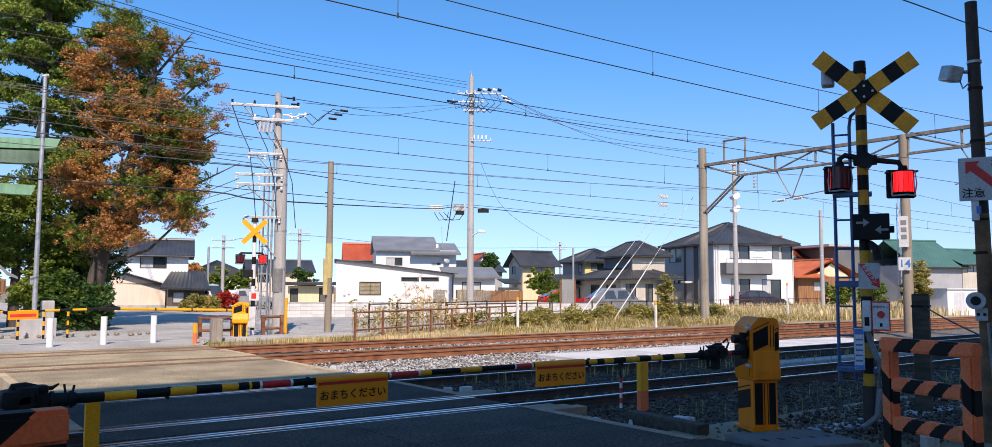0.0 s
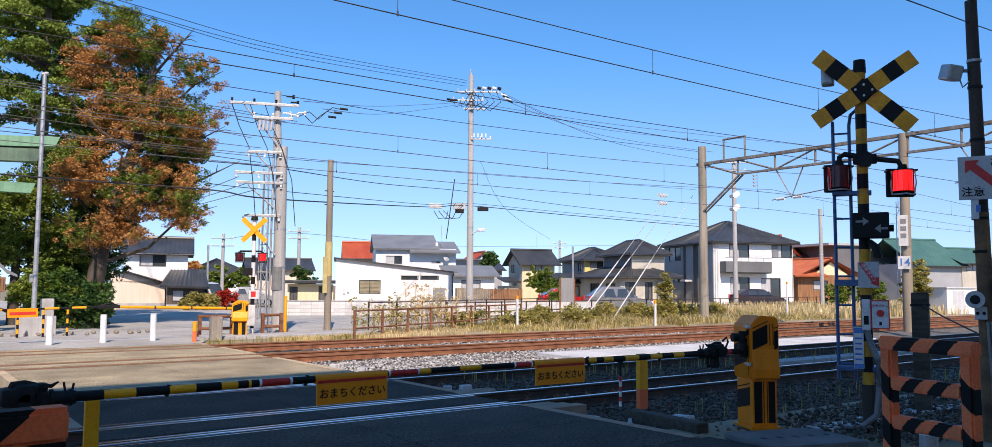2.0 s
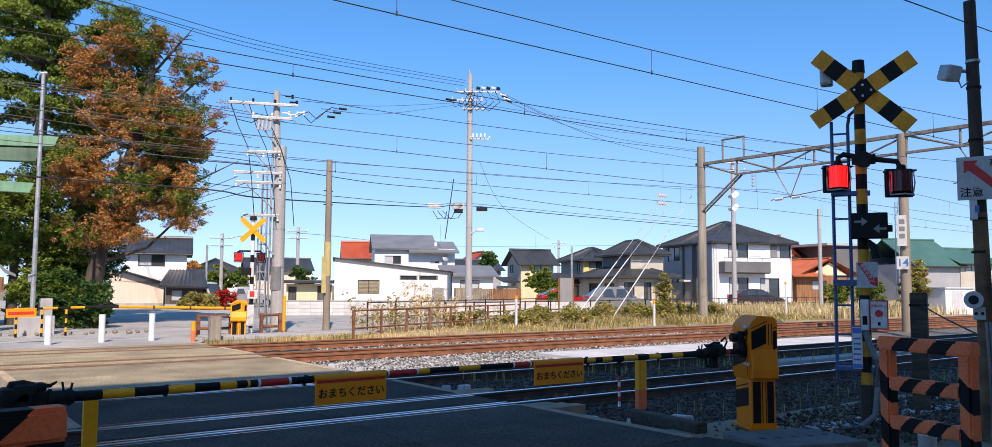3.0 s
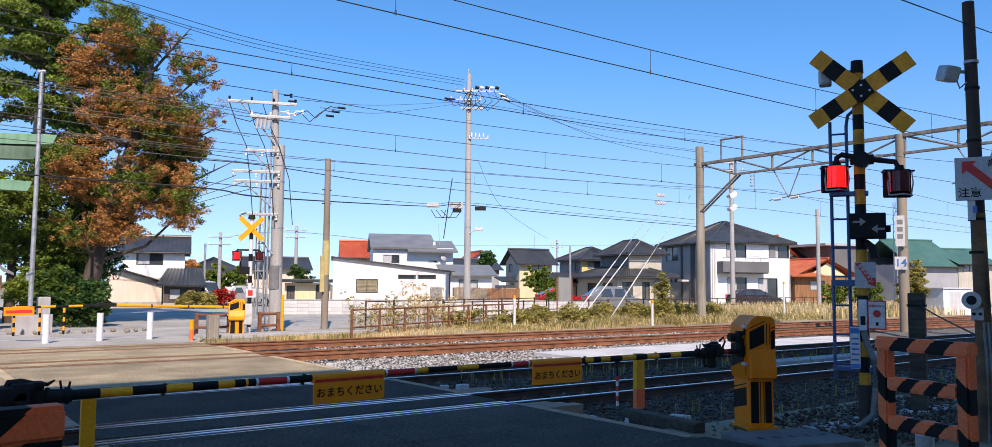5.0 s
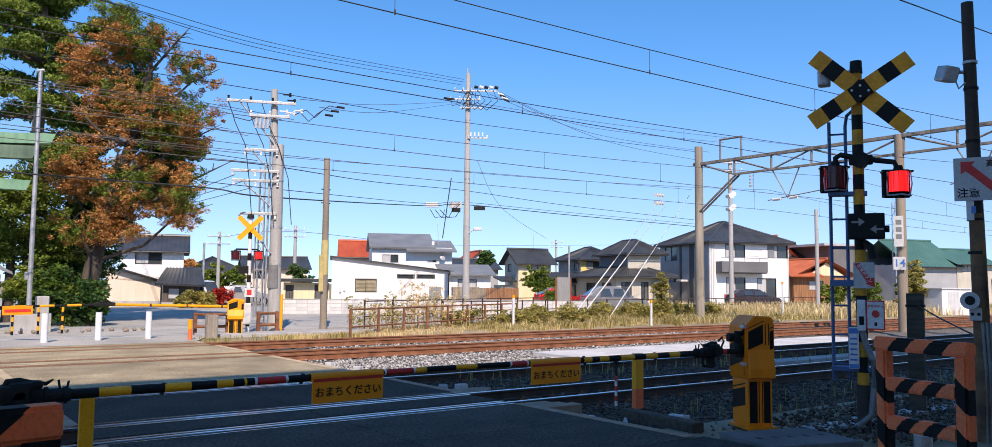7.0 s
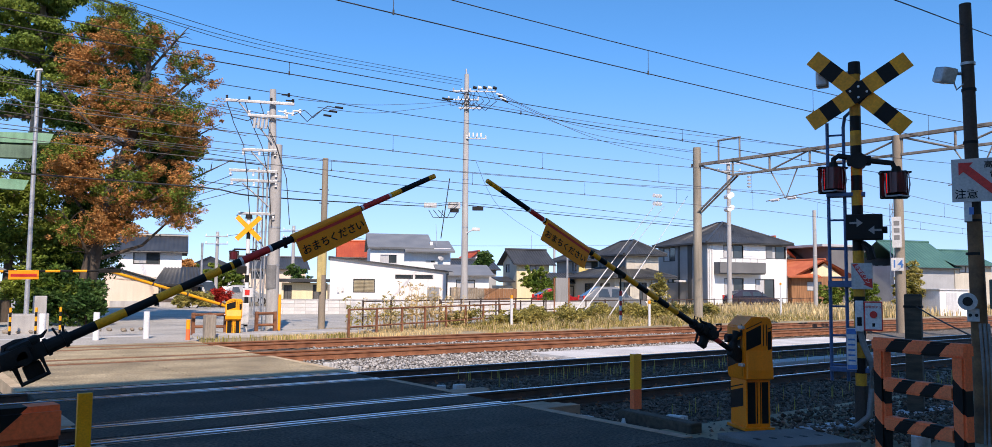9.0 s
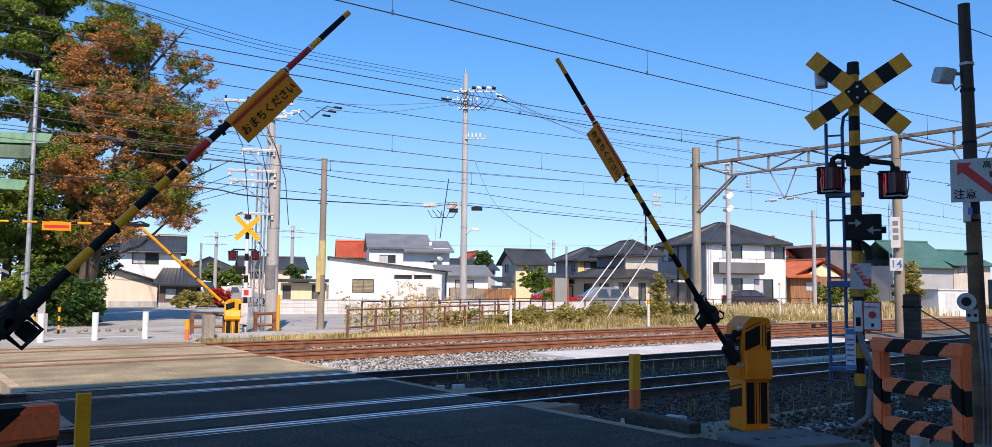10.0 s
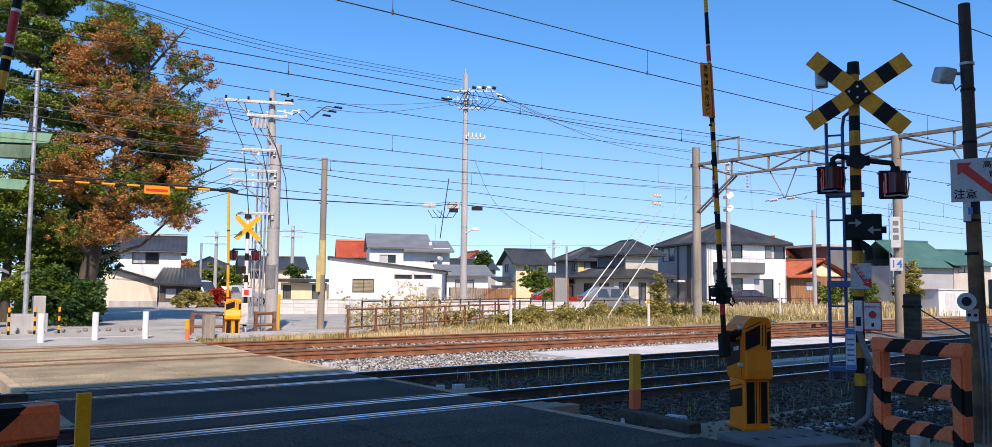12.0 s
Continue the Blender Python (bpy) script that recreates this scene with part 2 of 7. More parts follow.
def tube(bm, pts, r, seg=6):
    """A bent tube through points, with shared rings."""
    pts = [Vector(p) for p in pts]
    rings = []
    for i, p in enumerate(pts):
        d = (pts[min(i + 1, len(pts) - 1)] - pts[max(i - 1, 0)]).normalized()
        side = d.cross(Vector((0, 0, 1)))
        if side.length < 1e-3:
            side = d.cross(Vector((0, 1, 0)))
        side.normalize()
        up = side.cross(d)
        ri = r[i] if isinstance(r, (list, tuple)) else r
        rings.append([bm.verts.new(p + ri * (math.cos(2 * math.pi * k / seg) * side + math.sin(2 * math.pi * k / seg) * up)) for k in range(seg)])
    for a, b in zip(rings, rings[1:]):
        for k in range(seg):
            bm.faces.new((a[k], a[(k + 1) % seg], b[(k + 1) % seg], b[k]))
    bm.faces.new(rings[0][::-1])
    bm.faces.new(rings[-1])


def prism(bm, outline, a, b, axis="y"):
    """Extrude a flat outline (u, z) from a to b along y or x."""
    def at(u, w, s):
        return (u, s, w) if axis == "y" else ((s, u, w) if axis == "x" else (u, w, s))
    f = [bm.verts.new(at(u, w, a)) for u, w in outline]
    g = [bm.verts.new(at(u, w, b)) for u, w in outline]
    n = len(f)
    faces = [bm.faces.new(f), bm.faces.new(g[::-1])]
    for i in range(n):
        faces.append(bm.faces.new((f[(i + 1) % n], f[i], g[i], g[(i + 1) % n])))
    bmesh.ops.recalc_face_normals(bm, faces=faces)
    return f + g


def slab(bm, corners, thick):
    """A thick sheet on four (or three) corners."""
    c = [Vector(p) for p in corners]
    n = (c[1] - c[0]).cross(c[2] - c[0]).normalized() * thick
    a = [bm.verts.new(p) for p in c]
    b = [bm.verts.new(p - n) for p in c]
    k = len(c)
    fs = [bm.faces.new(a), bm.faces.new(b[::-1])] + [bm.faces.new((a[i], b[i], b[(i + 1) % k], a[(i + 1) % k])) for i in range(k)]
    bmesh.ops.recalc_face_normals(bm, faces=fs)


def part(name, bm, material, parent=None, label="", smooth=False, at=None):
    me = bpy.data.meshes.new(name)
    bm.to_mesh(me)
    bm.free()
    for m in (material if isinstance(material, (list, tuple)) else [material]):
        me.materials.append(m)
    if smooth:
        for p in me.polygons:
            p.use_smooth = True
        me.set_sharp_from_angle(angle=radians(40))
    ob = new(name, me)
    if parent:
        ob.parent = parent
    if at is not None:
        ob.matrix_basis = at
    if label:
        tagged(ob, label)
    return ob


def thing(name, at, label, category, group="", kind=""):
    ob = new(name)
    ob.matrix_basis = at
    return tagged(ob, label, category, group, kind)


def mesh_of(build, *args, **kw):
    bm = bmesh.new()
    build(bm, *args, **kw)
    return bm


def one_box(*c, bevel=0.0):
    bm = bmesh.new()
    box(bm, *c, bevel=bevel)
    return bm


def one_rod(a, b, r0, r1=None, seg=12):
    bm = bmesh.new()
    rod(bm, a, b, r0, r1, seg)
    return bm


def piece(name, data, parent, at=None, label=""):
    """Another object on a mesh that is there already."""
    ob = new(name, data)
    ob.parent = parent
    if at is not None:
        ob.matrix_basis = at
    if label:
        tagged(ob, label)
    return ob


def words(text, size, material, parent, at, name="lettering", label=""):
    cu = bpy.data.curves.new(name, "FONT")
    cu.body, cu.size, cu.align_x, cu.align_y, cu.extrude = text, size, "CENTER", "CENTER", 0.001
    cu.offset = 0.012 * size
    tmp = bpy.data.objects.new(name, cu)
    scene.collection.objects.link(tmp)
    dg = bpy.context.evaluated_depsgraph_get()
    me = bpy.data.meshes.new_from_object(tmp.evaluated_get(dg))
    bpy.data.objects.remove(tmp)
    bpy.data.curves.remove(cu)
    me.materials.clear()
    me.materials.append(material)
    ob = new(name, me)
    ob.parent = parent
    ob.matrix_basis = at
    if label:
        tagged(ob, label)
    return ob


# ---- ground, tracks and crossing ----
def ground():
    prof = [(-1500, -0.04), (6.6, -0.04), (7.7, -0.30), (23.6, -0.30), (24.3, -0.04), (60, -0.04), (3000, -0.04)]
    xs = [-2500, -60, 0, 60, 150, 4000]
    bm = bmesh.new()
    g = [[bm.verts.new((x, y, z)) for x in xs] for y, z in prof]
    for r, s in zip(g, g[1:]):
        for i in range(len(xs) - 1):
            bm.faces.new((r[i], r[i + 1], s[i + 1], s[i]))
    tagged(part("ground", bm, EARTH), "bare earth with dry patches beside the railway", "ground", kind="structure")
    bm = bmesh.new()
    nx, ny = 150, 36
    y0, y1, x0, x1 = 7.4, 23.9, -40, 110
    rows = []
    for j in range(ny + 1):
        y = y0 + (y1 - y0) * j / ny
        edge = min(1, (y - y0) / 0.9, (y1 - y) / 0.7)
        dip = 0.05 if 14.9 < y < 17.0 else 0.0
        rows.append([bm.verts.new((x0 + (x1 - x0) * i / nx, y, -0.30 + edge * (0.12 - dip) + 0.03 * noise.noise((i * 0.7, j * 0.6, 0)))) for i in range(nx + 1)])
    for r, s in zip(rows, rows[1:]):
        for i in range(nx):
            bm.faces.new((r[i], r[i + 1], s[i + 1], s[i]))
    tagged(part("ballast_bed", bm, BALLAST, smooth=True), "grey crushed-stone track bed, sunlit beyond the shade", "ballast", kind="structure")


RAILS = [(9.13, 10.20, 1), (12.66, 13.73, 1), (17.95, 19.02, 0), (21.55, 22.62, 0)]
DECK_X0, DECK_X1, DECK_MID = 1.86, 7.12, 4.5


def rail_mesh(lo, hi, z=0.0):
    out = [(-0.063, -0.153), (0.063, -0.153), (0.063, -0.143), (0.012, -0.125), (0.009, -0.05), (0.031, -0.036), (0.032, -0.006), (0.026, 0),
           (-0.026, 0), (-0.032, -0.006), (-0.031, -0.036), (-0.009, -0.05), (-0.012, -0.125), (-0.063, -0.143)]
    bm = bmesh.new()
    prism(bm, [(u, w + z) for u, w in out], lo, hi, "x")
    bm.faces.ensure_lookup_table()
    for f in bm.faces:
        if f.calc_center_median().z > z - 0.003 or (abs(f.normal.z) > 0.4 and f.calc_center_median().z > z - 0.01):
            f.material_index = 1
    return bm


def tracks():
    bm = bmesh.new()
    box(bm, -0.1, -1.05, -0.10, 0.1, 1.05, 0.0, bevel=0.012)
    sleeper = bpy.data.meshes.new("sleeper")
    bm.to_mesh(sleeper)
    bm.free()
    sleeper.materials.append(SLEEPER)
    bm = bmesh.new()
    box(bm, -0.05, -0.11, 0.0, 0.05, 0.11, 0.025)
    rod(bm, (0.0, 0.085, 0.0), (0.0, 0.085, 0.06), 0.016, seg=6)
    rod(bm, (0.0, -0.085, 0.0), (0.0, -0.085, 0.06), 0.016, seg=6)
    plate = bpy.data.meshes.new("fastening")
    bm.to_mesh(plate)
    bm.free()
    plate.materials.append(RUST)
    for k, (a, b, used) in enumerate(RAILS):
        tr = thing("railway_track", pose(0, 0, 0), "railway track with polished rails on dark sleepers" if used else "disused-looking railway track with rusty brown rails", "railway track", "railway tracks", "structure")
        for y in (a, b):
            part("rail", rail_mesh(-60, 160, 0.003), [RUST_DARK if used else RUST, RAILHEAD if used else RUST_HEAD], tr)
        mid = (a + b) / 2
        spots = [x for x in np.arange(7.55, 50, 0.62)]
        for i, x in enumerate(spots):
            sl = piece("sleeper", sleeper, tr, pose(x, mid, -0.158, 0, 0, (i * 37 % 5 - 2) * 0.5))
            if not used and x < 32 or used and x < 20:
                for y in (a, b):
                    piece("fastening", plate, sl, pose(0, y - mid, 0.0))
        for o, y in zip([c for c in tr.children if c.name.startswith("rail")], (a, b)):
            o.location = (0, y, 0)


def deck():
    d = thing("level_crossing_deck", pose(0, 0, 0), "concrete-panelled level crossing roadway with recessed rails", "level crossing", kind="structure")
    cuts = [5.9]
    for a, b, used in RAILS:
        cuts += [a - 0.17, a + 0.26, b - 0.26, b + 0.17]
    cuts.append(23.25)
    strips = [(cuts[i], cuts[i + 1]) for i in range(0, len(cuts), 2)]
    for y0, y1 in strips:
        n = max(1, round((y1 - y0) / 1.9))
        for j in range(n):
            p0, p1 = y0 + (y1 - y0) * j / n, y0 + (y1 - y0) * (j + 1) / n
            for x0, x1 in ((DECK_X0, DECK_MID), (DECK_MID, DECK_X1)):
                # strips before the shadow edge take the shade-darkened copy
                part("panel", one_box(x0 + 0.008, p0 + 0.006, -0.22, x1 - 0.008, p1 - 0.006, 0.0, bevel=0.006), DECK if y0 > 13 else DECK_SHADE, d)
    for a, b, used in RAILS:
        for y0, y1 in ((a - 0.165, a - 0.042), (a + 0.158, a + 0.255), (b - 0.255, b - 0.158), (b + 0.042, b + 0.165)):
            part("rail_bed", one_box(DECK_X0, y0, -0.2, DECK_X1, y1, -0.006, bevel=0.004), RAILBED if not used else DECK_SHADE, d, "strip along the rail, rust-stained far, shade-toned near")
        if used:
            for y in (a - 0.155, b + 0.155):
                part("edge_angle", one_box(DECK_X0, y - 0.011, -0.15, DECK_X1, y + 0.011, 0.003), RAILHEAD, d, "thin steel edge angle")
        for y in (a + 0.128, b - 0.128):
            part("guard_rail", one_box(DECK_X0, y - 0.024, -0.15, DECK_X1, y + 0.024, 0.002, bevel=0.004), RAILHEAD if used else RUST_HEAD, d, "steel guard rail beside the groove")
    for x in (DECK_X0 - 0.02, DECK_X1 + 0.02):
        for y0, y1 in ((5.95, 8.95), (10.35, 12.5), (13.9, 17.8), (19.2, 21.4), (22.75, 23.5)):
            part("edge_line", one_box(x - 0.075, y0, -0.2, x + 0.075, y1, 0.006, bevel=0.004), LINE_Y if y0 > 13 else TIMBER, d, "worn pale yellow edge strip" if y0 > 13 else "weathered timber edge strip")
    for k, y in enumerate((8.62, 10.72)):
        for j in range(3):
            bm = one_box(DECK_X1 - 0.1, y - 0.1 - 0.02 + 0.16 * j * (-1 if k else 1) - 0.06, -0.15, DECK_X1 + 0.75 - 0.12 * j, y + 0.02 + 0.16 * j * (-1 if k else 1), 0.0, bevel=0.01)
            part("timber", bm, TIMBER, d, "weathered reddish timber ramp")


RAILBED = surf("rust-stained deck edge", (0.055, 0.036, 0.024), (0.12, 0.08, 0.05), 2.5, 0.9, bump=0.6, fine=40, grain=0.5)
LINE_Y = surf("worn yellow road paint", (0.40, 0.30, 0.19), (0.60, 0.47, 0.30), 3, 0.85, bump=0.3, fine=50)
LINE_W = surf("worn white road paint", grey(0.45), grey(0.6), 3, 0.85, bump=0.3, fine=50)


def roads():
    tagged(part("near_road", one_box(0.2, -25, -0.25, 7.3, 5.9, -0.004), ASPHALT_SHADE), "dark asphalt road before the crossing, darkened for its shade", "road", kind="structure")
    bm = bmesh.new()
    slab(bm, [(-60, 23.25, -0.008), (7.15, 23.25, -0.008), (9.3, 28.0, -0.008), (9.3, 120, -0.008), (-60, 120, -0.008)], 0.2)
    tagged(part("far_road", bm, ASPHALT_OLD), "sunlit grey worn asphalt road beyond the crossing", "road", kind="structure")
    bm = bmesh.new()
    slab(bm, [(9.35, 27.3, -0.012), (25.5, 30.5, -0.012), (29, 56, -0.012), (9.35, 56, -0.012)], 0.2)
    tagged(part("forecourt", bm, ASPHALT_OLD), "grey asphalt yard beside the far road", "road", kind="structure")


ground()
tracks()
deck()
roads()


# ---- shade from behind: the unseen tall plain building at the camera's back ----
def rear_building():
    b = thing("rear_building", pose(0, 0, 0), "unseen plain tall building behind the viewer, peach for warm bounce", "building", kind="structure")
    part("wall", one_box(-11, -20, -0.04, 22, -8.0, 23.5), W_BOUNCE, b)


rear_building()


# ---- crossing gates ----
def barrier_arm(name, at, face, label, length, sign, bands, drop, grip):
    """A gate arm along +x from its pivot; face: the side (-1 or 1 in y) on which its sign shows."""
    a = thing(name, at, label, "barrier arm", "barrier arms")
    r = lambda s: 0.036 - 0.014 * s / length
    edges = [grip + 0.06] + bands + [length]
    s0 = edges[0]
    for s1, m in zip(edges[1:], ARM_COLOURS[name]):
        part("band", one_rod((s0, 0, 0), (s1, 0, 0), r(s0), r(s1), 14), m, a)
        s0 = s1
    c = grip
    bm = bmesh.new()
    box(bm, c - 0.13, -0.055, -0.045, c + 0.10, 0.055, 0.055, bevel=0.015)
    box(bm, c - 0.09, -0.075, 0.03, c + 0.04, 0.075, 0.10, bevel=0.02)
    rod(bm, (c - 0.03, -0.09, 0.0), (c - 0.03, 0.09, 0.0), 0.045, seg=12)
    rod(bm, (c - 0.10, -0.07, 0.02), (c - 0.10, 0.07, 0.02), 0.05, seg=12)
    tube(bm, [(c - 0.12, 0, 0.06), (c - 0.10, 0, 0.105), (c - 0.03, 0, 0.11), (c + 0.04, 0, 0.09), (c + 0.12, 0, 0.08), (c + 0.16, 0, 0.105)], [0.02, 0.022, 0.02, 0.018, 0.014, 0.006])
    if face > 0:
        tube(bm, [(c - 0.13, 0.05, 0.05), (c - 0.18, 0.05, 0.12), (c - 0.15, 0.05, 0.17), (c - 0.08, 0.05, 0.13)], 0.012)
    else:
        box(bm, c - 0.17, -0.09, -0.03, c + 0.02, 0.09, 0.085, bevel=0.03)
        box(bm, c - 0.10, -0.05, 0.05, c + 0.10, 0.05, 0.105, bevel=0.025)
    part("clamp", bm, IRON, a, "black iron breakaway clamp", smooth=True)
    bm = bmesh.new()
    tube(bm, [(c - 0.10, -0.05, -0.03), (c - 0.10, -0.05, -0.15), (c + 0.06, -0.05, -0.15), (c + 0.06, -0.05, -0.03)], 0.016)
    box(bm, c - 0.06, -0.03, -0.17, c + 0.05, 0.03, -0.05, bevel=0.02)
    part("hanging_plate", bm, IRON, a)
    bm = bmesh.new()
    rod(bm, (c + 0.08, 0, 0), (c + 0.26, 0, 0), 0.05, 0.044, 14)
    rod(bm, (c + 0.11, 0, 0), (c + 0.13, 0, 0), 0.06, seg=14)
    rod(bm, (c + 0.22, 0, 0), (c + 0.24, 0, 0), 0.056, seg=14)
    tube(bm, [(c + 0.20, 0.0, 0.04), (c + 0.19, 0.0, 0.10)], 0.008)
    tube(bm, [(c + 0.24, 0.0, 0.04), (c + 0.25, 0.0, 0.09)], 0.008)
    part("socket", bm, IRON, a, "black socket holding the arm")
    part("root_arm", one_rod((-0.02, 0, 0), (0.24, 0, 0), 0.030), IRON, a)
    part("red_band", one_rod((0.24, 0, 0), (0.36, 0, 0), 0.031), RED, a)
    part("root_arm", one_rod((0.36, 0, 0), (c - 0.08, 0, 0), 0.030), IRON, a)
    part("counterweight", one_box(-0.25, -0.04, -0.075, 0.03, 0.04, 0.075, bevel=0.03), IRON, a, "black iron root plate")
    s0, s1 = sign
    pl = part("sign_plate", one_box(s0, -0.006, -0.20, s1, 0.006, -0.02, bevel=0.003), SIGN_Y, a, "yellow sign asking people to wait")
    pl.location.y = face * 0.03
    part("sign_sleeve", one_rod((s0 - 0.005, 0, 0.0), (s1 + 0.005, 0, 0.0), r(s0) + 0.009, r(s1) + 0.009, 14), SIGN_Y, pl)
    pl.children[-1].location.y = -face * 0.03
    part("red_stripe", one_box(s0 + 0.01, face * 0.007 - 0.001, -0.035, s1 - 0.01, face * 0.007 + 0.001, -0.012), RED, pl)
    flip = pose((s0 + s1) / 2, face * 0.0085, -0.12, 90, 0, 0) if face < 0 else pose((s0 + s1) / 2, face * 0.0085, -0.12, 90, 0, 180)
    words("おまちください", 0.083, BLACK, pl, flip)
    for ch in a.children:
        ch.location.z -= drop
    part("crank", mesh_of(tube, [(0, 0, 0.02), (0.0, 0, -0.12), (0.02, 0, -drop)], [0.05, 0.045, 0.04], seg=10), IRON, a, smooth=True)
    for s in (0.62 * length, 0.36 * length):
        part("band_clip", one_rod((s, 0, -0.045 - drop), (s + 0.02, 0, 0.035 - drop), 0.016, seg=8), IRON, a)
    return a


Yb, Kb, Rb, Wb = YELLOW, BLACK, RED, WHITE
ARM_COLOURS = {
    "left_barrier_arm": [Kb, Yb, Kb, Yb, Kb, Yb, Kb, Yb, Kb, Wb, Rb, Wb, Kb, Kb, Wb, Rb, Wb, Yb, Kb, Yb],
    "right_barrier_arm": [Kb, Yb, Kb, Yb, Kb, Yb, Kb, Yb, Kb, Yb, Kb, Kb, Wb, Rb, Wb, Kb, Yb],
}
ARM_L = barrier_arm("left_barrier_arm", pose(0.20, 6.0, 1.06), -1, "black and yellow barrier arm with red bands and a hanging sign", 3.95, (2.53, 3.15),
                    [v + 0.12 for v in (0.90, 1.10, 1.32, 1.50, 1.68, 1.80, 1.88, 1.90, 1.96, 1.98, 2.20, 2.22, 2.41, 3.05, 3.07, 3.33, 3.35, 3.46, 3.76)], 0.18, 0.59)
ARM_R = barrier_arm("right_barrier_arm", pose(8.06, 6.0, 1.09, 0, 0, 180), 1, "black and yellow barrier arm with hanging sign and dangling rod", 3.92, (2.52, 3.14),
                    [1.05, 1.22, 1.40, 1.58, 1.75, 1.95, 2.12, 2.25, 2.35, 2.46, 2.52, 3.16, 3.18, 3.36, 3.38, 3.75], 0.21, 0.51)


def dangling_rod():
    bm = bmesh.new()
    box(bm, -0.02, -0.02, -0.03, 0.02, 0.02, 0.03, bevel=0.005)
    rod(bm, (0, 0, 0), (0, 0, -0.16), 0.008, seg=8)
    d = part("dangling_rod", bm, IRON, ARM_R, "thin rod hanging upright from the arm")
    for i in range(6):
        part("stripe", one_rod((0, 0, -0.16 - 0.05 * i), (0, 0, -0.21 - 0.05 * i), 0.014, seg=8), RED if i % 2 == 0 else WHITE, d)
    return d


DANGLE = dangling_rod()


def gate_machine(name, at, paint, label, tall):
    """A cabinet on a pedestal: a chamfered housing with a bulged lower front, a side door and painted panels."""
    m = thing(name, at, label, "barrier machine", "barrier machines")
    w, d, pw, pd = 0.18, 0.215, 0.152, 0.195
    zb = 0.43 * tall
    bm = bmesh.new()
    prism(bm, [(-w, zb + 0.05), (-w, 0.91 * tall), (-0.35 * w, tall), (w - 0.03, tall - 0.012), (w, 0.945 * tall), (w, zb + 0.12), (pw, zb), (-pw, zb)], -d, d, "y")
    bmesh.ops.bevel(bm, geom=list(bm.edges), offset=0.012, segments=2, affect="EDGES")
    part("housing", bm, paint, m, smooth=True)
    bm = bmesh.new()
    prism(bm, [(-d - 0.045, zb + 0.13), (-d - 0.045, zb + 0.03), (-d + 0.03, zb + 0.012), (-d + 0.03, 0.70 * tall), (-d - 0.004, 0.70 * tall)], -w + 0.02, w - 0.015, "x")
    bmesh.ops.bevel(bm, geom=list(bm.edges), offset=0.006, segments=1, affect="EDGES")
    part("bulge", bm, paint, m)
    part("pedestal", one_box(-pw, -pd, 0.03, pw, pd, zb + 0.01, bevel=0.012), paint, m)
    part("base_plate", one_box(-pw - 0.035, -pd - 0.035, 0.0, pw + 0.035, pd + 0.035, 0.035, bevel=0.006), paint, m)

    def panel(pts, face, depth, axis):
        bm = bmesh.new()
        prism(bm, pts, face - depth, face, axis)
        part("stripe", bm, BLACK, m)

    f, sx = -d - 0.001, -w - 0.001
    for x0, x1, rise in ((-0.150, 0.035, 0.085), (0.118, 0.165, 0.02)):
        panel([(x0, 0.70 * tall), (x1, 0.70 * tall + rise * 0.9), (x1, 0.86 * tall + rise), (x0, 0.86 * tall)], f, 0.003, "y")
        panel([(x0, 0.885 * tall), (x1 + 0.012, 0.885 * tall + rise), (x1 + 0.012, 0.893 * tall + rise), (x0, 0.893 * tall)], f, 0.003, "y")
    for x0 in (0.060, 0.100):
        panel([(x0, 0.74 * tall), (x0 + 0.009, 0.74 * tall), (x0 + 0.009, 0.93 * tall), (x0, 0.93 * tall)], f, 0.003, "y")
    for x0, x1 in ((-0.132, -0.035), (0.045, 0.125)):
        panel([(x0, 0.06 * tall), (x1, 0.06 * tall), (x1, zb - 0.012), (x0, zb - 0.012)], -pd - 0.001, 0.003, "y")
    for x0 in (-0.018, 0.024):
        panel([(x0, 0.06 * tall), (x0 + 0.009, 0.06 * tall), (x0 + 0.009, zb - 0.012), (x0, zb - 0.012)], -pd - 0.001, 0.003, "y")
    panel([(0.19, 0.53 * tall), (-0.14, 0.60 * tall), (-0.14, 0.80 * tall), (0.19, 0.73 * tall)], sx, 0.003, "x")
    panel([(0.19, 0.755 * tall), (-0.14, 0.825 * tall), (-0.14, 0.838 * tall), (0.19, 0.768 * tall)], sx, 0.003, "x")
    panel([(0.18, 0.16 * tall), (-0.13, 0.21 * tall), (-0.13, 0.37 * tall), (0.18, 0.32 * tall)], -pw - 0.001, 0.003, "x")
    panel([(0.18, 0.345 * tall), (-0.13, 0.395 * tall), (-0.13, 0.405 * tall), (0.18, 0.355 * tall)], -pw - 0.001, 0.003, "x")
    part("door_seam", one_box(sx - 0.002, -d + 0.045, zb + 0.06, sx + 0.004, -d + 0.052, 0.93 * tall), BLACK, m)
    for z in (0.56, 0.89):
        part("latch", one_box(sx - 0.025, -d - 0.01, z * tall, sx + 0.01, -d + 0.10, z * tall + 0.035, bevel=0.006), STEEL, m, "steel latch")
    part("padlock", one_box(sx - 0.022, -d + 0.02, 0.83 * tall, sx - 0.002, -d + 0.06, 0.88 * tall, bevel=0.008), IRON, m)
    part("shaft", one_rod((-w - 0.12, 0.0, 0.80 * tall), (-w, 0.0, 0.80 * tall), 0.05), IRON, m)
    for i in range(3):
        part("number_bar", one_box(sx - 0.007, -0.115 + 0.045 * i, 0.70 * tall - 0.008 * i, sx - 0.0045, -0.085 + 0.045 * i, 0.735 * tall - 0.008 * i), SIGN_W, m)
    return m


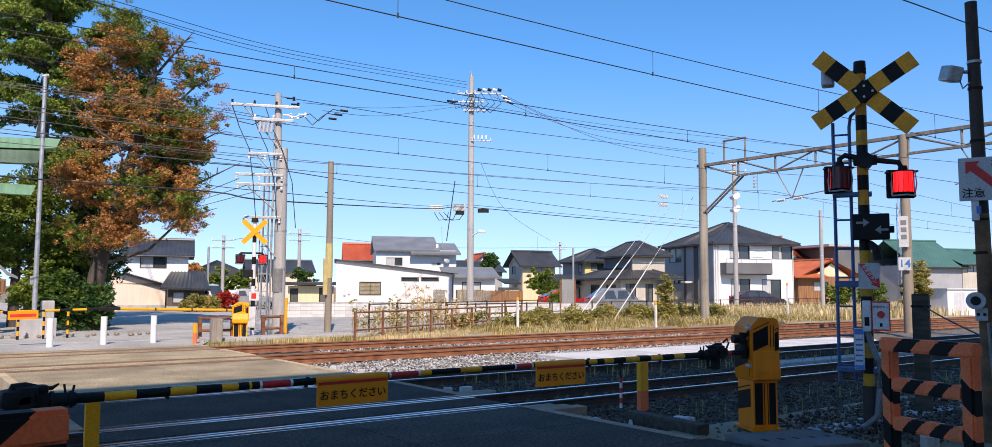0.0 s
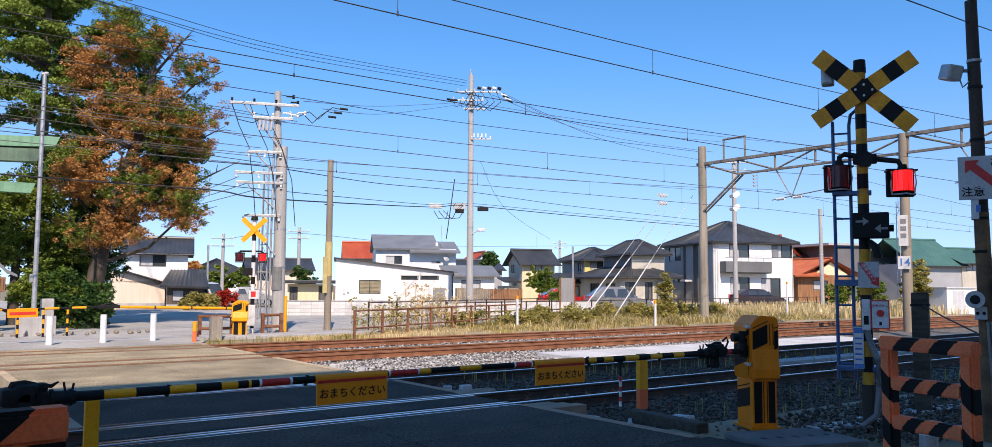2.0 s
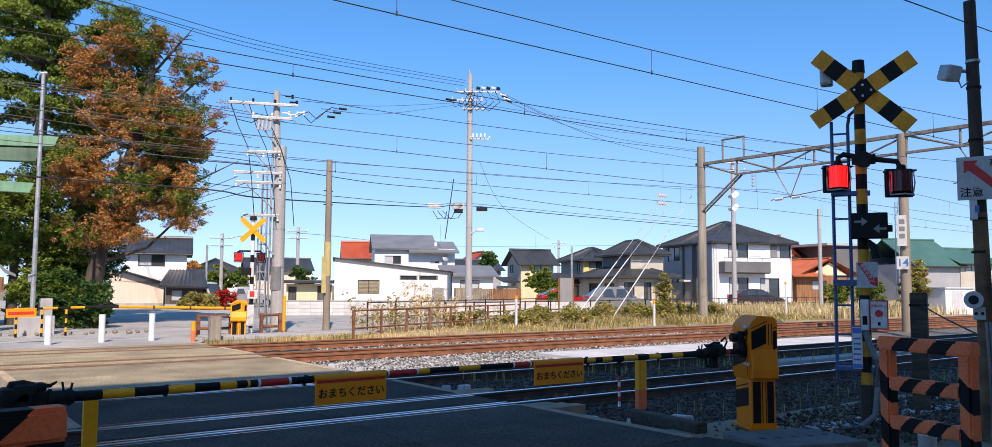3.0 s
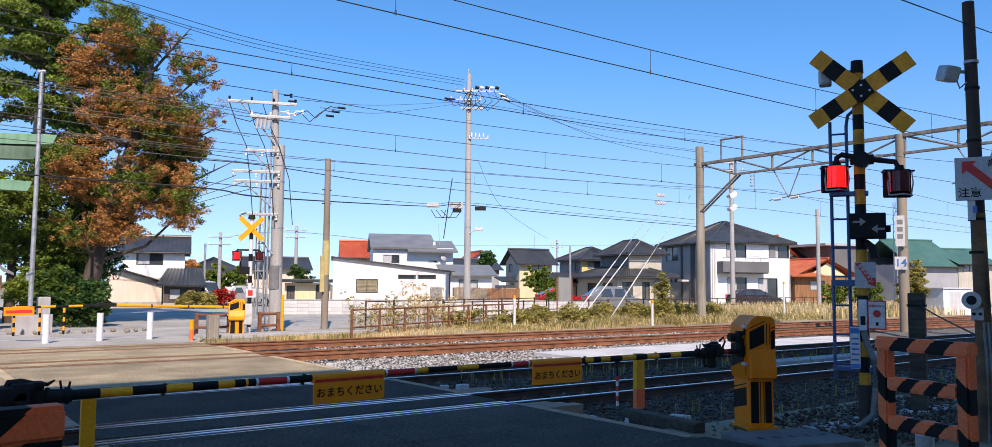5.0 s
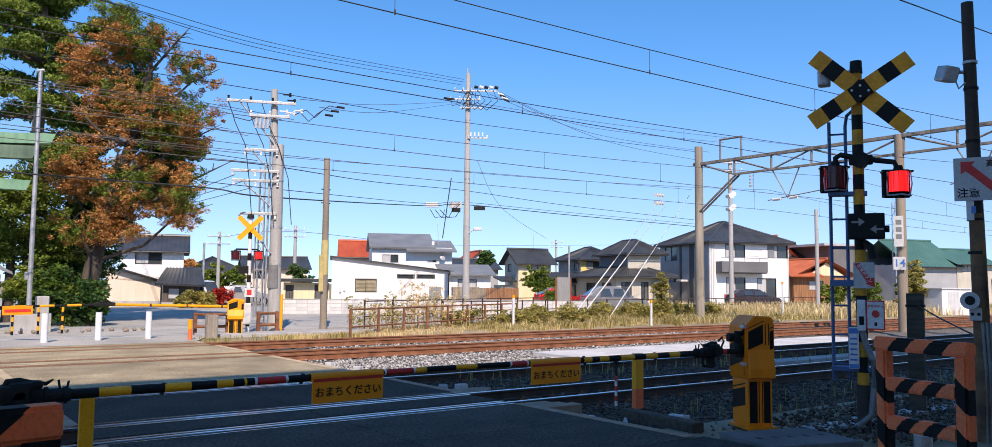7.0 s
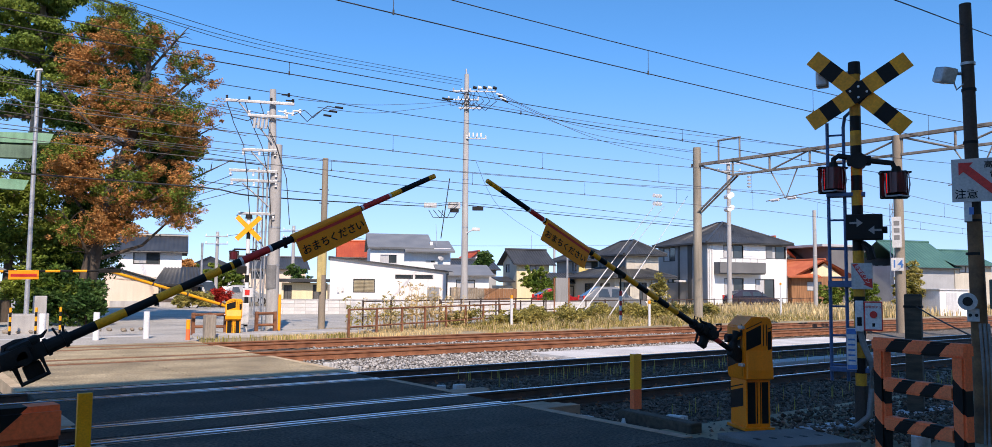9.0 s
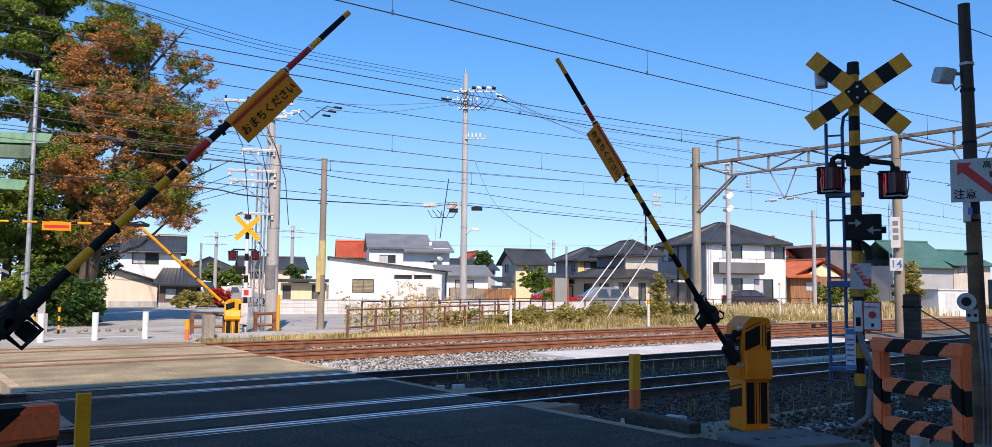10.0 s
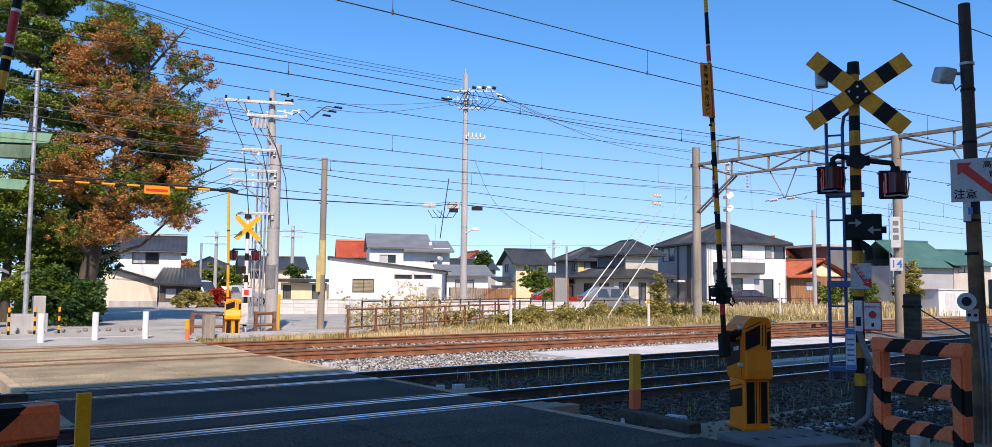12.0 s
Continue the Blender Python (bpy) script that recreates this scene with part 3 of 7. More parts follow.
gate_machine("barrier_machine", pose(8.337, 6.018, -0.02, 0, 0, -27), ORANGE_Y, "amber barrier machine cabinet with black stripes in the shade", 1.31)
gate_machine("barrier_machine", pose(-0.02, 6.3, -0.02, 0, 0, 180), ORANGE_Y, "amber barrier machine cabinet with black stripes in the shade", 1.31)
gate_machine("barrier_machine", pose(9.08, 25.60, -0.03, 0, 0, -20) @ Matrix.Diagonal((1.4, 1.3, 1, 1)), YELLOW, "sunlit yellow barrier machine cabinet with black stripes", 1.16)

# far gate: an arm whose outer half stays level while the inner half rises
FAR_L1, FAR_L2 = 3.62, 5.4
FAR_ARM = thing("far_barrier_arm", pose(8.87, 25.5, 0.88, 0, 0, 180), "yellow folding barrier arm beyond the tracks", "barrier arm", "barrier arms")
part("inner_arm", one_rod((-0.1, 0, 0), (FAR_L1, 0, 0), 0.045, 0.04), YELLOW, FAR_ARM)
for s in (0.25, 1.3, 2.35):
    part("dark_band", one_rod((s, 0, 0), (s + 0.05, 0, 0), 0.047, 0.046), RUST_DARK, FAR_ARM)
FAR_OUT = part("outer_arm", one_rod((0, 0, 0), (FAR_L2, 0, 0), 0.032, 0.022), BLACK, FAR_ARM, "thin black and yellow outer arm")
for i in range(7):
    part("yellow_band", one_rod((0.6 + 0.68 * i, 0, 0), (0.96 + 0.68 * i, 0, 0), 0.034 - 0.001 * i, 0.033 - 0.001 * i), YELLOW, FAR_OUT)
bm = bmesh.new()
box(bm, -0.28, -0.05, -0.05, 0.30, 0.05, 0.05, bevel=0.02)
tube(bm, [(-0.3, 0, 0), (-0.05, 0, 0.10), (0.25, 0, 0.04)], 0.025)
part("elbow", bm, IRON, FAR_OUT, "black folding joint")
pl = part("sign_plate", one_box(1.80, 0.02, -0.22, 2.52, 0.032, 0.02, bevel=0.004), SIGN_Y, FAR_OUT, "small yellow sign with red lettering")
part("lettering_bar", one_box(1.85, 0.034, -0.15, 2.47, 0.037, -0.07), RED, pl)


# ---- the crossing signal ----
def signal_lamp(name, parent, at, r=0.105, tall=0.235):
    lamp = new(name)
    lamp.parent = parent
    lamp.matrix_basis = at
    bm = bmesh.new()
    box(bm, -0.155, 0.085, -0.175, 0.155, 0.13, 0.16, bevel=0.02)
    box(bm, -0.165, -0.02, 0.115, 0.165, 0.13, 0.135, bevel=0.008)
    box(bm, -0.150, 0.03, -0.165, 0.150, 0.13, -0.145, bevel=0.008)
    rod(bm, (0, 0, 0.118), (0, 0, 0.19), 0.06, 0.045)
    part("lamp_case", bm, BLACK, lamp, "black lamp case and hood")
    bm = bmesh.new()
    for sx in (-1, 1):
        tube(bm, [(sx * 0.12, 0.0, -0.155), (sx * 0.135, -0.03, -0.02), (sx * 0.125, -0.02, 0.115)], 0.009)
    tube(bm, [(-0.12, 0, -0.155), (0, -0.12, -0.155), (0.12, 0, -0.155)], 0.010)
    part("guard_wire", bm, STEEL if r > 0.1 else BLACK, lamp)
    bm = bmesh.new()
    seg = 24
    lo, hi = [], []
    for i in range(seg):
        a = 2 * math.pi * i / seg
        lo.append(bm.verts.new((r * math.cos(a), r * math.sin(a), -tall / 2)))
        hi.append(bm.verts.new((r * math.cos(a), r * math.sin(a), tall / 2)))
    for i in range(seg):
        f = bm.faces.new((lo[i], lo[(i + 1) % seg], hi[(i + 1) % seg], hi[i]))
        f.material_index = 1 if i >= seg / 2 else 0
    bm.faces.new(lo[::-1])
    bm.faces.new(hi)
    drum = part("lens_drum", bm, [LENS, LIT], lamp, "red lens drum, lit on one half", smooth=True)
    bm = bmesh.new()
    for i in (13, 15, 17, 19, 21, 23):
        a = 2 * math.pi * i / 24
        rod(bm, ((r + 0.002) * math.cos(a), (r + 0.002) * math.sin(a), -tall / 2), ((r + 0.002) * math.cos(a), (r + 0.002) * math.sin(a), tall / 2), 0.003, seg=5)
    part("lens_rib", bm, LENS, lamp)
    return drum


def cross_board(parent, x, z, y, span, wide):
    """Two crossed boards, each of five painted pieces."""
    for k, (tilt, ln) in enumerate(((43.0, span * 1.02), (-32.5, span * 0.95))):
        b = part("cross_board", one_box(-wide * 0.55, -0.010, -wide / 2, wide * 0.55, 0.010, wide / 2), BLACK, parent, "board painted yellow and black", at=pose(x, y - 0.024 * k, z, 0, tilt, 0))
        e = [wide * 0.55, 0.43 * ln / 2 + 0.01, 0.72 * ln / 2, ln / 2]
        for sx in (-1, 1):
            for (x0, x1), m in zip(zip(e, e[1:]), (YELLOW_D, BLACK, YELLOW_D)):
                part("board_piece", one_box(min(sx * x0, sx * x1), -0.010, -wide / 2, max(sx * x0, sx * x1), 0.010, wide / 2), m, b)
    for xx, zz in ((0, 0.062), (0, -0.066), (0.09, -0.005), (-0.09, 0.01)):
        part("bolt", one_rod((x + xx, y - 0.045, z + zz), (x + xx, y - 0.03, z + zz), 0.014, seg=8), SIGN_W, parent)


YELLOW_D = surf("aged sign yellow", (0.76, 0.29, 0.008), (0.86, 0.35, 0.012), 3, 0.55, bump=0.1, streak=0.2)


def banded_pole(parent, x, y, z0, z1, r, step, mats):
    z, i = z0, 0
    while z < z1 - 1e-6:
        e = min(z + step, z1)
        part("pole_band", one_rod((x, y, z), (x, y, e), r, seg=16), mats[i % len(mats)], parent)
        z, i = e, i + 1


def bar_sign(name, parent, x0, z0, x1, z1, y, face, label, bars=()):
    s = part(name, one_box(x0, y - 0.006, z0, x1, y + 0.006, z1, bevel=0.003), face, parent, label)
    for bx0, bz0, bx1, bz1, m in bars:
        part("lettering_bar", one_box(bx0, y - 0.010, bz0, bx1, y - 0.007, bz1), m, s)
    return s


def near_signal():
    g = thing("crossing_signal", pose(9.175, 5.104, -0.04, 0, 0, -60.8), "crossing signal post with crossed boards, twin red lamps and ladder", "crossing signal", "crossing signals")
    banded_pole(g, 0, 0, -0.017, 4.231, 0.062, 0.177, [BLACK, YELLOW_R])
    part("sleeve", one_rod((0, 0, 0), (0, 0, 0.55), 0.075, seg=16), MAST, g)
    part("cap", one_rod((0, 0, 4.20), (0, 0, 4.35), 0.072, 0.066, seg=16), IRON, g, "black bell on the post's top")
    cross_board(g, 0.04, 3.966, -0.09, 1.33, 0.197)
    bm = bmesh.new()
    tube(bm, [(-0.25, -0.02, 3.10), (-0.245, -0.02, 3.20), (-0.19, -0.02, 3.235), (0.0, -0.02, 3.19), (0.2, -0.02, 3.15), (0.38, -0.02, 3.12), (0.42, -0.02, 3.02)], 0.032, seg=10)
    rod(bm, (0.02, -0.1, 3.16), (0.02, 0.1, 3.16), 0.095, seg=14)
    box(bm, -0.10, -0.06, 3.11, 0.16, 0.06, 3.22, bevel=0.02)
    part("lamp_arm", bm, IRON, g, "black lamp bracket", smooth=True)
    d1 = signal_lamp("signal_lamp", g, pose(-0.25, -0.04, 2.965, 0, 0, 14), tall=0.255)
    d2 = signal_lamp("signal_lamp", g, pose(0.42, -0.04, 2.885, 0, 0, 14))
    ar = part("direction_indicator", one_box(-0.127, -0.20, 2.225, 0.263, -0.06, 2.522, bevel=0.015), BLACK, g, "black train direction box with unlit arrows")
    for x, z, s in ((-0.017, 2.42, 1), (0.178, 2.335, -1)):
        bm = bmesh.new()
        prism(bm, [(x - s * 0.07, z - 0.012), (x + s * 0.005, z - 0.012), (x + s * 0.005, z - 0.05), (x + s * 0.07, z), (x + s * 0.005, z + 0.05), (x + s * 0.005, z + 0.012), (x - s * 0.07, z + 0.012)], -0.206, -0.202, "y")
        part("arrow", bm, ARROW, ar)
    part("end_lug", one_rod((0.26, -0.13, 2.34), (0.31, -0.13, 2.34), 0.04), BLACK, ar)
    bm = bmesh.new()
    tube(bm, [(0.05, -0.08, 2.2), (0.12, -0.1, 2.12), (0.14, -0.1, 2.0)], [0.03, 0.05, 0.05], seg=8)
    part("horn", bm, IRON, g)
    s = bar_sign("emergency_sign", g, -0.08, 1.66, 0.145, 1.96, -0.085, SIGN_G, "grey plate with a red arrow naming the emergency button")
    bm = bmesh.new()
    prism(bm, [(-0.072, 1.945), (-0.015, 1.955), (0.10, 1.775), (0.138, 1.785), (0.142, 1.672), (0.045, 1.715), (0.068, 1.725)], -0.096, -0.092, "y")
    part("red_arrow", bm, RED, s)
    words("非常ボタン", 0.050, SIGN_W, s, pose(0.035, -0.0975, 1.83, 90, 56, 0))
    bx = part("emergency_box", one_box(0.044, -0.16, 1.19, 0.238, -0.06, 1.522, bevel=0.01), SIGN_W, g, "white emergency button box with red border")
    for b in ((0.044, 1.507, 0.238, 1.522), (0.044, 1.19, 0.238, 1.205), (0.044, 1.205, 0.056, 1.507), (0.226, 1.205, 0.238, 1.507)):
        part("border", one_box(b[0], -0.164, b[1], b[2], -0.1595, b[3]), RED, bx)
    part("button", one_rod((0.142, -0.175, 1.372), (0.142, -0.158, 1.372), 0.040, seg=20), RED, bx)
    words("非常ボタン", 0.034, RED, bx, pose(0.142, -0.162, 1.455, 90, 0, 0))
    part("lettering_bar", one_box(0.128, -0.164, 1.235, 0.156, -0.161, 1.275), BLACK, bx)
    part("side_box", one_box(-0.05, -0.14, 1.175, 0.040, -0.05, 1.528, bevel=0.01), SIGN_W, g, "pale blue-grey plate")
    part("lettering_bar", one_box(-0.03, -0.144, 1.24, 0.02, -0.141, 1.34), BLACK, g.children[-1])
    bar_sign("notice_plate", g, -0.146, 0.736, -0.038, 1.212, -0.10, SIGN_W, "white notice plate with blue bands",
             [(-0.142, 1.14, -0.042, 1.20, BLUE_S), (-0.142, 0.742, -0.042, 0.79, BLUE_S)] + [(-0.13, 0.83 + 0.06 * i, -0.055, 0.85 + 0.06 * i, BLUE_S) for i in range(5)])
    # ladder
    lx0, lx1, ly = -0.315, -0.135, 0.12
    lad = new("ladder")
    lad.parent = g
    tagged(lad, "blue steel ladder beside the post")
    for x in (lx0, lx1):
        bm = bmesh.new()
        top = [(x, ly, 0.58), (x, ly, 3.66)] if x == lx0 else [(x, ly, 0.58), (x, ly, 3.60), (x + 0.02, ly - 0.03, 3.72), (x + 0.11, ly - 0.08, 3.79)]
        tube(bm, top, 0.02, seg=8)
        part("stile", bm, BLUE, lad)
    for i in range(9):
        part("rung", one_rod((lx0, ly, 0.77 + 0.342 * i), (lx1, ly, 0.77 + 0.342 * i), 0.012, seg=8), BLUE, lad)
    for z, h in ((2.75, 0.045), (1.68, 0.075), (0.70, 0.05)):
        part("bracket", one_box(lx0 - 0.02, ly - 0.16, z, 0.09, ly + 0.02, z + h, bevel=0.005), BLUE, lad)
    bm = bmesh.new()
    tube(bm, [(0.0, -0.06, 1.17), (0.03, -0.07, 1.03), (0.10, -0.08, 0.85), (0.11, -0.08, 0.53), (0.075, -0.10, 0.22), (-0.10, -0.12, 0.06), (-0.38, -0.12, 0.045), (-0.57, -0.10, 0.06), (-0.66, -0.08, 0.03)], 0.035, seg=10)
    part("conduit", bm, CONDUIT, g, "bent grey cable conduit", smooth=True)
    bm = bmesh.new()
    box(bm, -0.43, 0.02, 4.10, -0.28, 0.18, 4.31, bevel=0.03)
    tube(bm, [(-0.3, 0.1, 4.2), (-0.05, 0.05, 4.25)], 0.02)
    part("loudspeaker", bm, STEEL, g)
    return d1, d2


YELLOW_R = surf("flaking yellow paint", (0.44, 0.20, 0.02), (0.68, 0.31, 0.02), 9, 0.7, bump=0.3)
ARROW = surf("unlit arrow lens", grey(0.20), grey(0.26), 4, 0.4, bump=0)
SIGN_G = surf("pale grey sign plate", grey(0.42), grey(0.5), 3, 0.5, bump=0.05, streak=0.1)
BLUE_S = surf("sign blue", (0.05, 0.16, 0.45), (0.06, 0.2, 0.5), 3, 0.5, bump=0)
GREY_INK = surf("grey ink", grey(0.18), grey(0.22), 3, 0.6, bump=0)
CONDUIT = surf("grey plastic conduit", grey(0.16), grey(0.22), 4, 0.5, bump=0.1)
LAMPS_NEAR = near_signal()


def far_signal():
    g = thing("crossing_signal", pose(9.87, 26.70, -0.04, 0, 0, -22), "distant crossing signal post with crossed boards and twin lamps", "crossing signal", "crossing signals")
    banded_pole(g, 0, 0, 0.0, 3.84, 0.065, 0.24, [WHITE, BLACK, WHITE])
    part("cap", one_rod((0, 0, 3.80), (0, 0, 3.94), 0.12, 0.10), IRON, g)
    ang = 45
    for k, s in enumerate((1, -1)):
        part("cross_board", one_box(-0.53, -0.01, -0.08, 0.53, 0.01, 0.08), YELLOW, g, "yellow board", at=pose(0, -0.09 - 0.023 * k, 3.475, 0, s * ang, 0))
    bm = bmesh.new()
    rod(bm, (-0.44, 0, 2.77), (0.28, 0, 2.77), 0.03)
    part("lamp_arm", bm, IRON, g)
    drums = [signal_lamp("signal_lamp", g, pose(x, -0.04, 2.57)) for x in (-0.44, 0.28)]
    part("direction_indicator", one_box(-0.34, -0.12, 1.97, -0.02, 0.06, 2.22, bevel=0.02), BLACK, g)
    bar_sign("emergency_sign", g, -0.12, 1.2, 0.2, 1.5, -0.09, SIGN_W, "white plate with a red arrow", [(-0.05, 1.26, 0.1, 1.44, RED)])
    part("control_box", one_box(-0.15, -0.15, 0.3, 0.1, 0.1, 1.0, bevel=0.02), SIGN_W, g)
    lad = new("ladder")
    lad.parent = g
    for x in (0.16, 0.42):
        part("stile", one_rod((x, 0.1, 0.5), (x, 0.1, 3.5), 0.02), STEEL, lad)
    for i in range(10):
        part("rung", one_rod((0.16, 0.1, 0.6 + 0.3 * i), (0.42, 0.1, 0.6 + 0.3 * i), 0.012, seg=6), STEEL, lad)
    return drums


LAMPS_FAR = far_signal()


# ---- guard fences, posts and boxes beside the crossing ----
def beam_pieces(parent, a, b, size, mats, name="beam_piece", lean=0.9):
    """A square bar from a to b in painted lengths, cut on the slant of the stripes."""
    a, b = Vector(a), Vector(b)
    q = (b - a).to_track_quat("X", "Z").to_matrix().to_4x4()
    n, ln = len(mats), (b - a).length
    cant = size * lean if n > 2 else 0.0
    for i, m in enumerate(mats):
        u0, u1 = ln * i / n, ln * (i + 1) / n
        c0 = cant if i else 0
        c1 = cant if i < n - 1 else 0
        bm = bmesh.new()
        vs = prism(bm, [(u0 - c0 / 2, -size / 2), (u1 - c1 / 2, -size / 2), (u1 + c1 / 2, size / 2), (u0 + c0 / 2, size / 2)], -size / 2, size / 2, "y")
        es = [e for e in bm.edges if abs((e.verts[0].co - e.verts[1].co).normalized().x) > 0.99]
        bmesh.ops.bevel(bm, geom=es, offset=size * 0.16, segments=2, affect="EDGES")
        part(name, bm, m, parent, at=Matrix.Translation(a) @ q, smooth=True)


def guard_fence(at, label, width, tall, rails, first=ORANGE, other=BLACK, lean=0.9, s=0.155):
    f = thing("guard_fence", at, label, "guard fence", "guard fences")
    for x, mats in ((0, [first, other, first, other, first]), (width, [ORANGE, BLACK, ORANGE, BLACK, ORANGE])):
        beam_pieces(f, (x, 0, 0), (x, 0, tall - s - 0.002), s, mats, "post_piece")
    for z in rails:
        beam_pieces(f, (s / 2 if z < tall - s else -s / 2, 0, z), (width - s / 2 if z < tall - s else width + s / 2, 0, z), s, [ORANGE, BLACK, ORANGE, BLACK, ORANGE], "rail_piece", lean)
    return f


guard_fence(pose(7.66, 4.05, -0.03, 0, 0, -104), "square-tube guard fence painted orange with black stripes", 0.83, 1.195, (0.41, 0.765, 1.132), s=0.125)
guard_fence(pose(0.60, 4.10, -0.03, 0, 0, 186), "square-tube guard fence painted orange with black stripes", 0.90, 1.12, (0.28, 0.66, 1.035), BLACK, ORANGE, -1.1)


def post(name, x, y, r, tall, mats, label, category, group="", square=False):
    p = thing(name, pose(x, y, -0.03), label, category, group)
    z = 0
    for h, m in mats:
        bm = one_box(-r, -r * 0.5, z, r, r * 0.5, z + h * tall, bevel=0.004) if square else one_rod((0, 0, z), (0, 0, z + h * tall), r, seg=16)
        part("post_band", bm, m, p)
        z += h * tall
    return p


for x, y in ((3.66, 24.83), (5.04, 25.12), (6.39, 25.20)):
    post("bollard", x, y, 0.085, 0.8, [(0.97, WHITE), (0.03, SIGN_W)], "white tubular bollard standing across the far road", "bollard", "white bollards")
post("marker_post", 7.22, 24.02, 0.06, 0.60, [(0.55, ORANGE), (0.45, YELLOW)], "short orange and yellow marker post", "marker post", "marker posts")
post("marker_post", 8.34, 7.85, 0.075, 0.74, [(0.36, ORANGE), (0.64, YELLOW)], "flat orange and yellow marker post by the rails", "marker post", "marker posts", square=True)
post("marker_post", 1.52, 7.9, 0.058, 0.685, [(0.25, ORANGE), (0.75, YELLOW)], "flat yellow marker post by the crossing", "marker post", "marker posts", square=True)


# ---- poles, gantry and wires ----
def insulator(bm, x, y, z, s=1.0, up=True):
    for i in range(3):
        rod(bm, (x, y, z + s * 0.05 * i), (x, y, z + s * (0.05 * i + 0.035)), 0.055 * s, 0.035 * s, 8)


def utility_pole(name, x, y, yaw, r0, r1, tall, label, arms, boxes=(), mat=None, category="utility pole"):
    """arms: (height, left end, right end, kind); kind: how many insulators stand on it."""
    p = thing(name, pose(x, y, -0.06, 0, 0, yaw), label, category, "utility poles")
    part("shaft", one_rod((0, 0, 0), (0, 0, tall), r0, r1, 20), mat or POLE_C, p, smooth=True)
    for z in (0.35 * tall, 0.55 * tall, 0.8 * tall):
        rr = r0 + (r1 - r0) * z / tall + 0.008
        part("strap", one_rod((0, 0, z), (0, 0, z + 0.06), rr, seg=20), STEEL, p)
    for z, a, b, n in arms:
        arm = part("crossarm", one_box(a, -r1 - 0.10, z - 0.04, b, -r1 - 0.02, z + 0.04, bevel=0.008), STEEL, p, "galvanised crossarm")
        for i in range(n):
            u = a + 0.06 + (b - a - 0.12) * i / max(1, n - 1)
            bm = bmesh.new()
            insulator(bm, u, -r1 - 0.06, z + 0.05, 1.1)
            part("insulator", bm, PORCELAIN, arm)
    for x0, y0, z0, x1, y1, z1, m, lab in boxes:
        part("line_box", one_box(x0, y0, z0, x1, y1, z1, bevel=0.02), m, p, lab)
    return p


def poles():
    p = utility_pole("utility_pole", 11.0, 27.29, -22, 0.22, 0.19, 6.5, "tall pale concrete pole with steel upper mast and crossarms", [])
    part("upper_mast", one_rod((-0.14, 0.0, 6.3), (-0.19, 0.0, 8.45), 0.13, 0.11, 16), POLE_C, p)
    part("side_conduit", one_rod((-0.32, -0.1, 0.0), (-0.26, -0.1, 7.3), 0.035), STEEL, p)
    part("sheath", one_rod((-0.03, -0.03, 1.5), (-0.03, -0.03, 2.3), 0.212, 0.210), CONDUIT, p)
    part("sheath", one_rod((0.25, -0.05, 0.05), (0.25, -0.05, 1.3), 0.05), YELLOW, p, "yellow and black guy guard")
    for z, a, b, n in ((7.93, -1.75, 0.55, 4), (7.45, -1.0, 0.35, 3), (6.25, -1.15, 0.0, 3), (5.52, -1.55, 0.05, 3), (5.18, -1.5, 0.05, 3), (4.05, -1.2, 0.0, 2)):
        arm = part("crossarm", one_box(a, -0.27, z - 0.045, b, -0.19, z + 0.045, bevel=0.008), STEEL, p, "galvanised crossarm")
        for i in range(n):
            u = a + 0.05 + (b - a - 0.1) * i / (n - 1)
            bm = bmesh.new()
            insulator(bm, u, -0.23, z + (0.05 if z > 7 else -0.18), 0.9)
            part("insulator", bm, IRON if z > 7.6 else PORCELAIN, arm)
    for a, b in (((-1.3, -0.2, 7.88), (-0.18, -0.2, 6.55)), ((-0.85, -0.2, 6.2), (-0.2, -0.2, 5.5)), ((-1.25, -0.2, 4.0), (-0.15, -0.2, 2.7)), ((-1.1, -0.2, 5.1), (-0.2, -0.2, 4.3))):
        part("brace", one_rod(a, b, 0.028, seg=8), STEEL, p)
    for i in range(4):
        part("switch", one_rod((-0.78 + 0.13 * i, -0.28, 7.0), (-0.74 + 0.13 * i, -0.28, 7.38), 0.05, seg=10), SIGN_G, p)
    for z, u in ((8.25, 0.35), (8.05, 0.5), (7.65, 0.25), (7.6, 0.5), (7.7, 0.75)):
        bm = bmesh.new()
        rod(bm, (u - 0.25, -0.2, z), (u, -0.2, z), 0.03)
        insulator(bm, u, -0.2, z - 0.07, 1.0)
        part("strain_insulator", bm, PORCELAIN if z < 7.8 else IRON, p)
    for i, (u, z) in enumerate(((-1.7, 7.9), (-1.1, 7.9), (-0.6, 7.9))):
        bm = bmesh.new()
        tube(bm, [(u, -0.23, z), (u + 0.25, -0.23, z - 0.75), (u + 0.6, -0.23, z - 1.5), (u + 0.75 + 0.1 * i, -0.3, z - 2.6), (u + 0.9 + 0.1 * i, -0.3, z - 4.2)], 0.016)
        part("jumper", bm, WIRE, p)
    for pts in ([(-1.7, -0.23, 7.85), (-1.5, -0.23, 7.35), (-1.0, -0.23, 7.25), (-0.6, -0.23, 7.5)], [(0.75, -0.2, 7.6), (1.0, -0.2, 7.35), (1.3, -0.2, 7.65), (1.7, -0.2, 7.95), (2.0, -0.2, 7.9)], [(0.5, -0.2, 7.55), (0.9, -0.2, 7.75), (1.2, -0.2, 7.5), (1.5, -0.2, 7.8), (1.8, -0.2, 7.75)]):
        part("jumper", mesh_of(tube, pts, 0.017), WIRE, p)
    for u, z in ((1.95, 7.93), (1.75, 7.78), (1.55, 7.62)):
        part("sleeve", one_rod((u, -0.2, z), (u + 0.28, -0.2, z - 0.02), 0.04), IRON, p)

